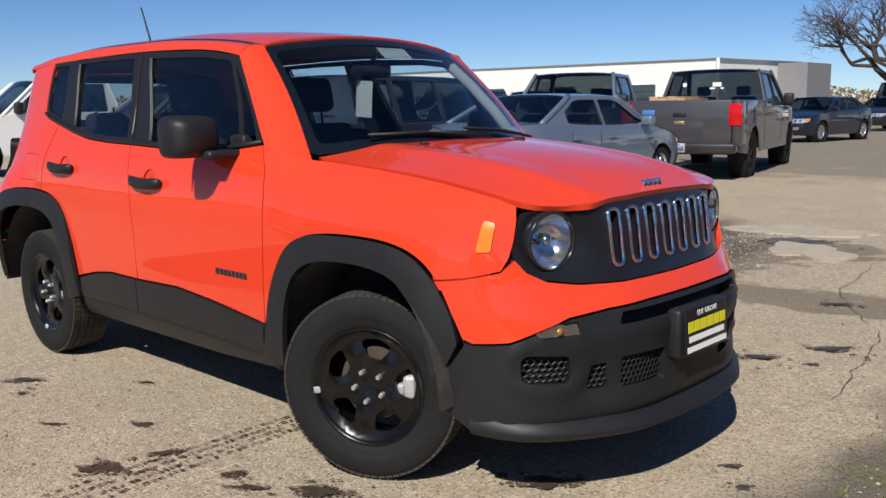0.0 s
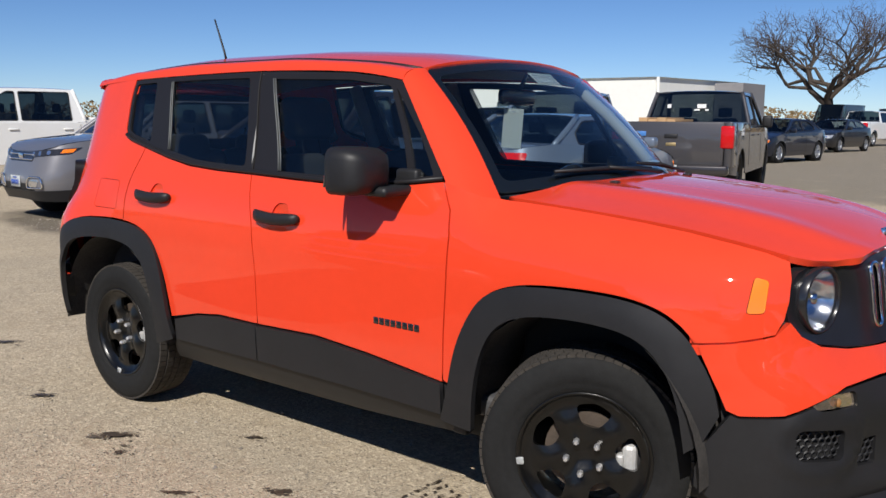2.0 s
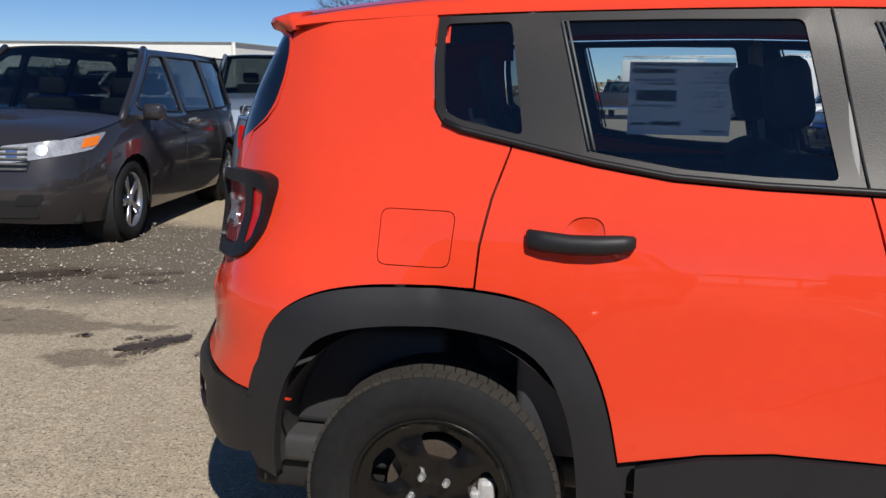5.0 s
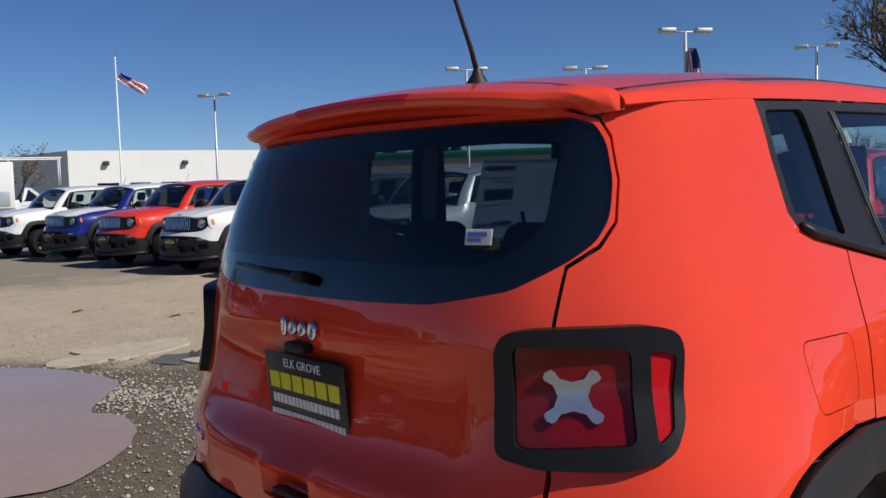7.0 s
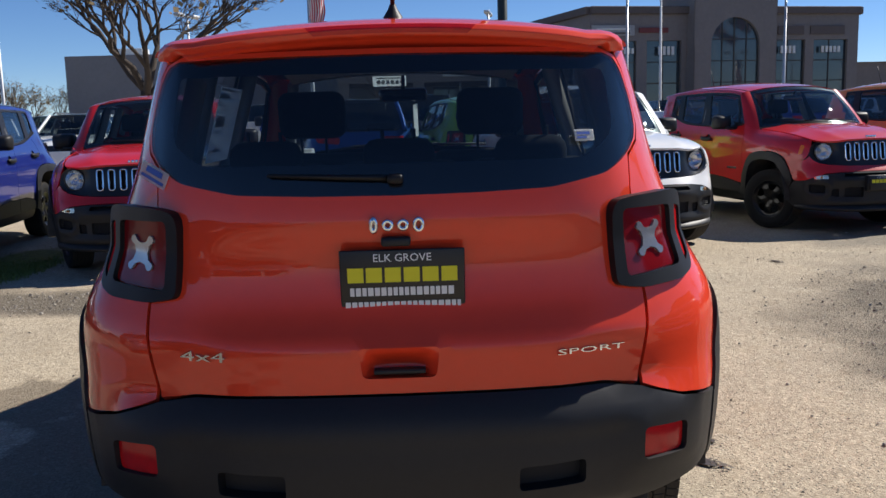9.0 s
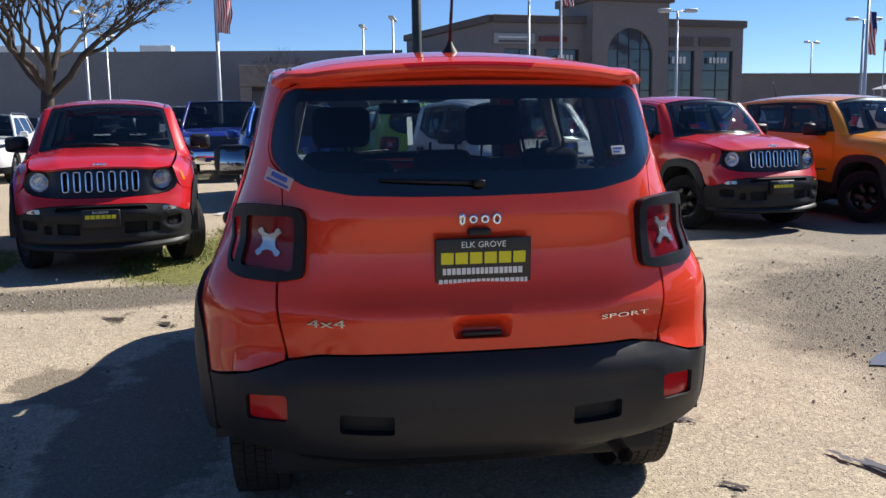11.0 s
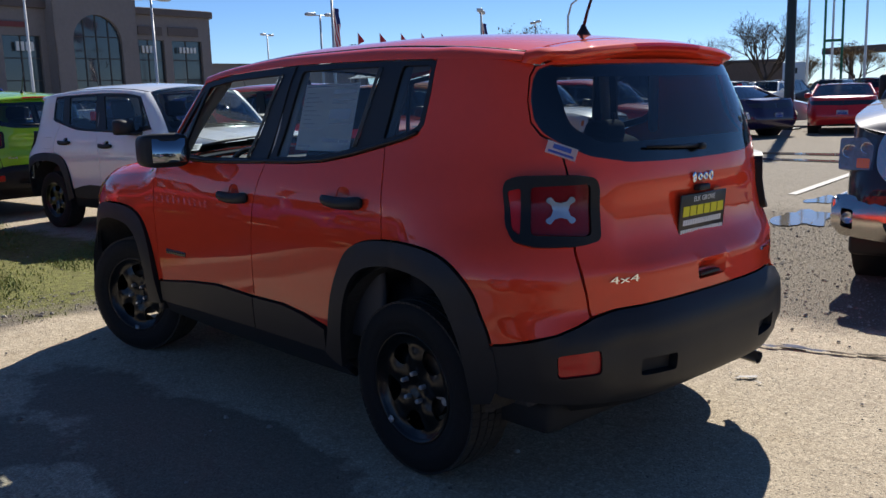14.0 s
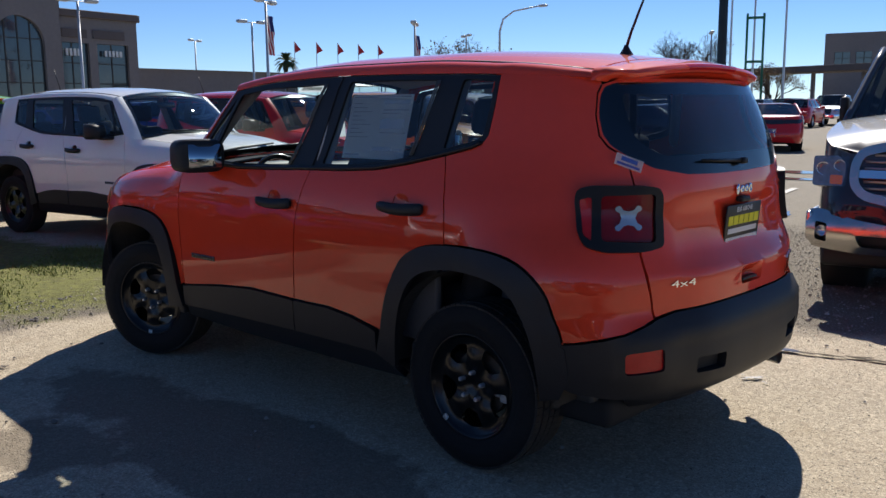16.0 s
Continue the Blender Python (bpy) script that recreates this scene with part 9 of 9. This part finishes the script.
for i, (x, y, rx, ry) in enumerate(STAINS):
    rs = random.Random(900 + i)
    z = 0.0045 + 0.0002 * (i % 5)
    spill = bmesh.new()
    blots = [(x, y, rx * 0.62, ry * 0.62, 0.42)] + [(x + rx * rs.uniform(-1.2, 1.2), y + ry * rs.uniform(-1.3, 1.3), rx * rs.uniform(0.05, 0.2), ry * rs.uniform(0.08, 0.25), 0.3) for _ in range(7)]
    for k, (bx, by, brx, bry, rough) in enumerate(blots):
        spill.from_mesh(sheet(lambda a, b: (a, b, z), ragged(bx, by, brx, bry, 100 + i * 9 + k, 0.75 + 0.3 * math.sin(i * 3.1), 54 if not k else 14, rough), (), 0.25, 0, hint=(0, 0, 1)))
    stain = tagged(part("ground_stain", spill, STAIN, None, "", False), "dark damp stain on dusty ground", "stain", "damp stains", "structure")
    part("soaked_middle", sheet(lambda a, b: (a, b, z + 0.0012), ragged(x, y, rx * 0.42, ry * 0.40, 300 + i, 0.75 + 0.3 * math.sin(i * 3.1), 48, 0.45), (), 0.25, 0, hint=(0, 0, 1)), SOAKED, stain, "", False)
# muddy pool with its damp rim and a lip of broken asphalt
POOL = rounded([(-0.95, 6.2), (-0.60, 5.8), (-0.44, 4.95), (-0.62, 4.62), (-1.00, 4.12), (-0.84, 3.92), (-0.88, 3.6), (-1.07, 3.2), (-1.62, 2.66), (-2.10, 2.9), (-2.35, 3.9), (-2.15, 5.2), (-1.5, 6.15), (-0.95, 6.2)], 2)[:-1]
rp = random.Random(15)
flat("muddy_pool", [(x + rp.uniform(-0.015, 0.015), y + rp.uniform(-0.02, 0.02)) for x, y in POOL], 0.0085, MUD, "brown muddy pool reflecting the sky", "puddle")
CRUST = material("pale_dusty_crust", (0.42, 0.36, 0.28), 0.9, var=0.22, var_scale=5, bump=0.7, bump_scale=40)
for k, (cx, cy, rx, ry) in enumerate(((0.02, 6.15, 0.52, 0.40), (0.62, 4.95, 0.34, 0.42), (0.55, 6.3, 0.2, 0.2))):
    crust = sheet(lambda a, b: (a, b, 0.013 + 0.004 * math.sin(7 * a) * math.sin(5 * b)), ragged(cx, cy, rx, ry, 60 + k, 0.3, 40, 0.34), (), 0.12, 0.03, hint=(0, 0, 1))
    tagged(part("broken_asphalt_slab", crust, CRUST, None, "", False), "dust-covered slab of broken asphalt beside a pool", "slab", "broken slabs", "structure")
flat("ground_stain", ragged(0.30, 5.42, 0.22, 0.30, 71, 0.2, 40, 0.3), 0.0062, BROKEN, "dark bare patch of broken asphalt", "stain", "damp stains")
flat("clear_puddle", ragged(0.10, -3.02, 0.45, 0.17, 25, -0.75, 70, 0.34), 0.0080, WATER, "shallow puddle reflecting the sky", "puddle")
for k in range(7):
    flat("clear_puddle", ragged(-2.12 + 0.12 * k, -1.83 + 0.035 * k + 0.02 * math.sin(k * 2.3), 0.075 + 0.03 * math.sin(k * 1.7), 0.022 + 0.010 * math.sin(k * 3.1), 270 + k, 0.25, 40, 0.5), 0.0080, WATER, "narrow broken puddle along a track", "puddle", "puddles along a track")
flat("clear_puddle", ragged(0.68, -6.3, 0.62, 0.27, 29, -1.1, 70, 0.30), 0.0080, WATER, "shallow puddle reflecting the sky", "puddle")
flat("clear_puddle", ragged(1.18, -7.95, 0.42, 0.18, 30, -1.2, 60, 0.32), 0.0080, WATER, "shallow puddle reflecting the sky", "puddle")
for x, y, rx, ry, sd in ((4.0, -15.1, 2.3, 0.36, 31), (3.4, -13.5, 2.0, 0.24, 34)):
    flat("clear_puddle", ragged(x, y, rx, ry, sd, 0.05, 90, 0.20), 0.0080, WATER, "long shallow puddle on the worn lot", "puddle")
LINEPAINT = material("worn_white_line", (0.55, 0.52, 0.47), 0.8, var=0.3, var_scale=12)
flat("painted_line", [(9.0, 1.9), (9.1, 2.02), (15.5, 0.2), (15.4, 0.08)], 0.0080, LINEPAINT, "worn white parking line", "line")
flat("painted_line", [(1.70, -8.25), (1.82, -8.25), (2.42, -11.6), (2.30, -11.6)], 0.0080, LINEPAINT, "worn white parking line", "line")

# cracks, tyre prints, loose stones and grass
rg = random.Random(77)


def crack(pts, seed):
    rng = random.Random(seed)
    v, f = [], []
    p = [Vector(q) for q in pts]
    fine_ = []
    for a, b in zip(p, p[1:]):
        for k in range(10):
            fine_.append(a.lerp(b, k / 10) + Vector((rng.uniform(-1, 1), rng.uniform(-1, 1))) * 0.02)
    for i, q in enumerate(fine_):
        w = rng.uniform(0.0015, 0.005)
        v += [(q.x - w, q.y, 0.0042), (q.x + w, q.y + w, 0.0042)]
        if i:
            k = 2 * i
            f.append((k - 2, k - 1, k + 1, k))
    me = bpy.data.meshes.new("crack")
    me.from_pydata(v, [], f)
    return tagged(part("ground_crack", me, STAIN, None, "", False), "thin dark crack in the worn surface", "crack", "ground cracks", "structure")


crack([(2.2, 1.1), (2.0, 2.4), (1.4, 3.4), (1.2, 5.0)], 1)
crack([(-0.4, 6.2), (1.0, 7.0), (2.6, 7.6)], 2)
crack([(3.4, -1.2), (3.1, 0.2), (3.5, 1.6)], 3)
v, f = [], []
for row, (x0, y0, x1, y1) in enumerate(((0.575, -1.62, 0.56, -0.58), (0.635, -1.62, 0.61, -0.60), (0.70, -1.60, 0.655, -0.62), (0.75, -1.58, 0.70, -0.64))):
    for k in range(84):
        if rg.random() < 0.30:
            continue
        c = Vector((x0 + (x1 - x0) * k / 84 + rg.uniform(-.007, .007), y0 + (y1 - y0) * k / 84 + rg.uniform(-.008, .008)))
        b = len(v)
        w, h, sk = rg.uniform(0.005, 0.011), rg.uniform(0.003, 0.008), rg.uniform(-0.003, 0.003)
        v += [(c.x - h + sk, c.y - w, 0.0043), (c.x + h * 0.6 + sk, c.y - w * 0.7, 0.0043), (c.x + h - sk, c.y + w, 0.0043), (c.x - h * 0.7 - sk, c.y + w * 0.8, 0.0043)]
        f.append((b, b + 1, b + 2, b + 3))
me = bpy.data.meshes.new("tyre_print")
me.from_pydata(v, [], f)
tagged(part("tyre_print", me, SOAKED, None, "", False), "dark tyre tread print on dusty ground", "print", kind="stuff")


def stone(v, f, x, y, r, rng):
    b = len(v)
    a0 = rng.uniform(0, 6.28)
    h = r * rng.uniform(0.5, 0.9)
    for k in range(5):
        q = r * rng.uniform(0.7, 1.15)
        v.append((x + q * math.cos(a0 + k * 1.2566), y + q * math.sin(a0 + k * 1.2566), 0.001))
    for k in range(3):
        q = r * rng.uniform(0.35, 0.6)
        v.append((x + q * math.cos(a0 + k * 2.094), y + q * math.sin(a0 + k * 2.094), h))
    f += [(b + 5, b + 6, b + 7), (b, b + 1, b + 5), (b + 1, b + 6, b + 5), (b + 1, b + 2, b + 6), (b + 2, b + 3, b + 6), (b + 3, b + 7, b + 6), (b + 3, b + 4, b + 7), (b + 4, b + 5, b + 7), (b + 4, b, b + 5)]


v, f = [], []
count = 0
while count < 15000:
    x, y = rg.uniform(-9, 6), rg.uniform(-8.5, 8)
    k = blob(x, y, GRAVEL_AT)
    rim = 1.0 if 0.8 < math.hypot((x + 1.0) / 1.4, (y - 4.0) / 1.8) < 1.25 else 0.0
    if -2.5 < x < -0.3 and 2.5 < y < 6.4 and inside(np.array([x]), np.array([y]), POOL)[0]:
        continue
    if rg.random() < 0.035 + 0.8 * k * k + 0.9 * rim:
        stone(v, f, x, y, rg.uniform(0.004, 0.011) * (1.8 if rg.random() < 0.08 else 1), rg)
        count += 1
for k in range(2600):
    t = rg.random()
    x, y = -0.52 + 0.34 * math.sin(5 * t) + rg.gauss(0, 0.26), 2.5 + 2.9 * t + rg.gauss(0, 0.1)
    if not inside(np.array([x]), np.array([y]), POOL)[0]:
        stone(v, f, x, y, rg.uniform(0.006, 0.017), rg)
me = bpy.data.meshes.new("gravel")
me.from_pydata(v, [], f)
gm2 = material("loose_gravel", (0.27, 0.24, 0.20), 0.9)
gt = gm2.node_tree
isl, rmp = gt.nodes.new("ShaderNodeNewGeometry"), gt.nodes.new("ShaderNodeValToRGB")
rmp.color_ramp.elements[0].color, rmp.color_ramp.elements[1].color = (0.15, 0.13, 0.11, 1), (0.46, 0.41, 0.34, 1)
gt.links.new(isl.outputs["Random Per Island"], rmp.inputs[0])
gt.links.new(rmp.outputs[0], gt.nodes["Principled BSDF"].inputs["Base Color"])
tagged(part("gravel", me, gm2, None, "", False), "loose grey and tan gravel on the lot", "gravel", kind="stuff")
v, f = [], []
count = 0
while count < 26000:
    gx, gy, rx, ry = GRASS_AT[rg.randrange(7)]
    x, y = gx + rx * rg.uniform(-1.1, 1.1), gy + ry * rg.uniform(-1.1, 1.1)
    k = blob(x, y, GRASS_AT)
    tuft = math.sin(x * 3.1 + 1.3 * math.sin(y * 2.3)) + math.sin(y * 4.3 + x * 1.1)
    if rg.random() < k * (0.5 + 0.35 * tuft):
        h, a, w = rg.uniform(0.010, 0.032) * (1 + 0.3 * tuft), rg.uniform(0, 6.28), rg.uniform(0.003, 0.007)
        d = Vector((math.cos(a), math.sin(a)))
        b = len(v)
        v += [(x - d.y * w, y + d.x * w, 0), (x + d.y * w, y - d.x * w, 0), (x + d.x * h * 0.5, y + d.y * h * 0.5, h)]
        f.append((b, b + 1, b + 2))
        count += 1
me = bpy.data.meshes.new("grass")
me.from_pydata(v, [], f)
tagged(part("grass", me, material("short_green_grass", (0.17, 0.20, 0.045), 0.8, var=0.4, var_scale=3), None, "", False), "short patchy green grass at the row's foot", "grass", kind="stuff")

# marks on the grey pickup's tail
rs_ = [o for o in pickup_grey.children if o.name.startswith("rear_screen")][0]
for k, (y, z, w, h) in enumerate(((-0.10, 1.62, 0.16, 0.075), (0.50, 1.62, 0.07, 0.07), (-0.02, 1.55, 0.10, 0.03), (-0.20, 1.55, 0.06, 0.03))):
    part("window_decal", rbox(bmesh.new(), -0.848 + 0.22 * (z - 1.5) - 0.045, -0.840 + 0.22 * (z - 1.5) - 0.045, y - w / 2, y + w / 2, z - h / 2, z + h / 2, 0.0), INKWHITE, rs_, "white sticker shape", False)
tgp = [o for o in pickup_grey.children if o.name.startswith("tailgate")][0]
tx = min(v.co.x for v in tgp.data.vertices)
part("gate_emblem", rbox(bmesh.new(), tx - 0.008, tx + 0.004, -0.085, 0.085, 0.93, 0.985, 0.006), material("dull_gold", (0.42, 0.32, 0.16), 0.4, 0.7), tgp, "dull gold emblem bar")
part("gate_sticker", rbox(bmesh.new(), tx - 0.006, tx + 0.004, 0.42, 0.64, 1.09, 1.17, 0.004), material("blue_sticker", (0.05, 0.18, 0.48), 0.5), tgp, "blue oval sticker")

# lumber in the grey pickup, papers and tags on the orange wagon
lum = thing("lumber", "stack of pale wooden boards in a pickup bed", "lumber", "", pickup_grey.matrix_basis @ pose(-1.95, 0.1, 1.10))
WOODM = material("pale_lumber", (0.45, 0.28, 0.14), 0.75, var=0.2, var_scale=5)
for k in range(4):
    part("board", rbox(bmesh.new(), -0.75 + 0.05 * k, 0.85, -0.1 + 0.17 * k, 0.05 + 0.17 * k, 0.18, 0.27 + 0.03 * (k % 2), 0.006), WOODM, lum)
part("bundle", rbox(bmesh.new(), -0.7, 0.8, -0.15, 0.6, -0.32, 0.18, 0.02), WOODM, lum)


def paper(name, label, m, w, h, lines, mat=PAPER, ink=INKGREY, category="paper"):
    """A thin printed sheet in the x-z plane of m with plain bars for its print."""
    root = tagged(part(name, rbox(bmesh.new(), -w / 2, w / 2, -0.0006, 0.0006, -h / 2, h / 2, 0), mat, None, "", False), label, category)
    root.matrix_world = m
    for k, (x0, x1, z0, z1) in enumerate(lines):
        part("print_bar", rbox(bmesh.new(), x0 * w, x1 * w, -0.0014, -0.0004, z0 * h, z1 * h, 0), ink, root, "", False)
    return root


sh = lambda q, t, d=-0.02: Vector(shield(q, t)) + Vector((d, 0, -0.012))
scr = Vector(shield(0, 0.9)) - Vector(shield(0, 0.1))
lean = math.degrees(math.atan2(-scr.x, scr.z))
paper("hanging_tag", "white paper tag hanging behind the windscreen", Matrix.Translation((0.50, -0.06, 1.325)) @ pose(0, 0, 0, 0, 4, 14), 0.085, 0.16, [(-0.1, 0.1, 0.40, 0.44)])
paper("stock_card", "white stock card with number bars under the glass", Matrix.Translation(sh(0.12, 0.86)) @ pose(0, 0, 0, 0, 0, 90) @ pose(0, 0, 0, -lean, 0, 0), 0.17, 0.075, [(-0.42 + 0.14 * k, -0.32 + 0.14 * k, -0.30, 0.12) for k in range(6)] + [(-0.4, 0.4, 0.25, 0.38)])
paper("corner_sticker", "small white sticker in a windscreen corner", Matrix.Translation(sh(0.84, 0.11)) @ pose(0, 0, 0, 0, 0, 90) @ pose(0, 0, 0, -lean, 0, 0), 0.10, 0.06, [(-0.35, 0.35, 0.1, 0.3), (-0.35, 0.2, -0.3, -0.1)])
rows_ = [(-0.46, 0.46, 0.455, 0.475), (0.06, 0.46, 0.35, 0.41), (0.06, 0.46, 0.25, 0.268), (0.06, 0.34, 0.20, 0.218), (0.04, 0.42, -0.03, 0.12), (0.06, 0.46, -0.10, -0.085), (-0.02, 0.28, -0.37, -0.31), (0.31, 0.46, -0.37, -0.33), (-0.46, -0.22, -0.45, -0.425)]
for k in range(9):
    rows_.append((-0.44, -0.30 + 0.09 * ((k * 7) % 3), 0.36 - 0.066 * k, 0.36 - 0.066 * k + 0.010))
y_mid = SIDE_Y(1.35) - 0.035
tilt = math.degrees(math.atan2(SIDE_Y(1.22) - SIDE_Y(1.48), 0.26))
paper("price_sheet", "large white price sheet with grey print in a rear window", Matrix.Translation((-0.61, y_mid, 1.330)) @ pose(0, 0, 0, 0, 0, 180) @ pose(0, 0, 0, -tilt, 0, 0), 0.385, 0.285, rows_)
paper("screen_sticker", "small white sticker on the rear screen", Matrix.Translation((-1.885, -0.465, 1.287)) @ pose(0, 0, 0, 0, 0, -70) @ pose(0, 0, 0, -16, 0, 0), 0.052, 0.028, [(-0.4, 0.3, 0.05, 0.3), (-0.4, 0.1, -0.3, -0.1)], ink=INKBLUE)
tg_m = Vector(tail(0.655, 1.215))
paper("gate_tag", "white tag with blue print stuck beside the tailgate seam", Matrix.Translation(tg_m + Vector((-0.012, 0.006, 0))) @ pose(0, 0, 0, 0, 0, -128) @ pose(0, 0, 0, -12, 20, 0), 0.105, 0.042, [(-0.3, 0.3, 0.0, 0.35), (-0.42, 0.42, -0.36, -0.18)], ink=INKBLUE)
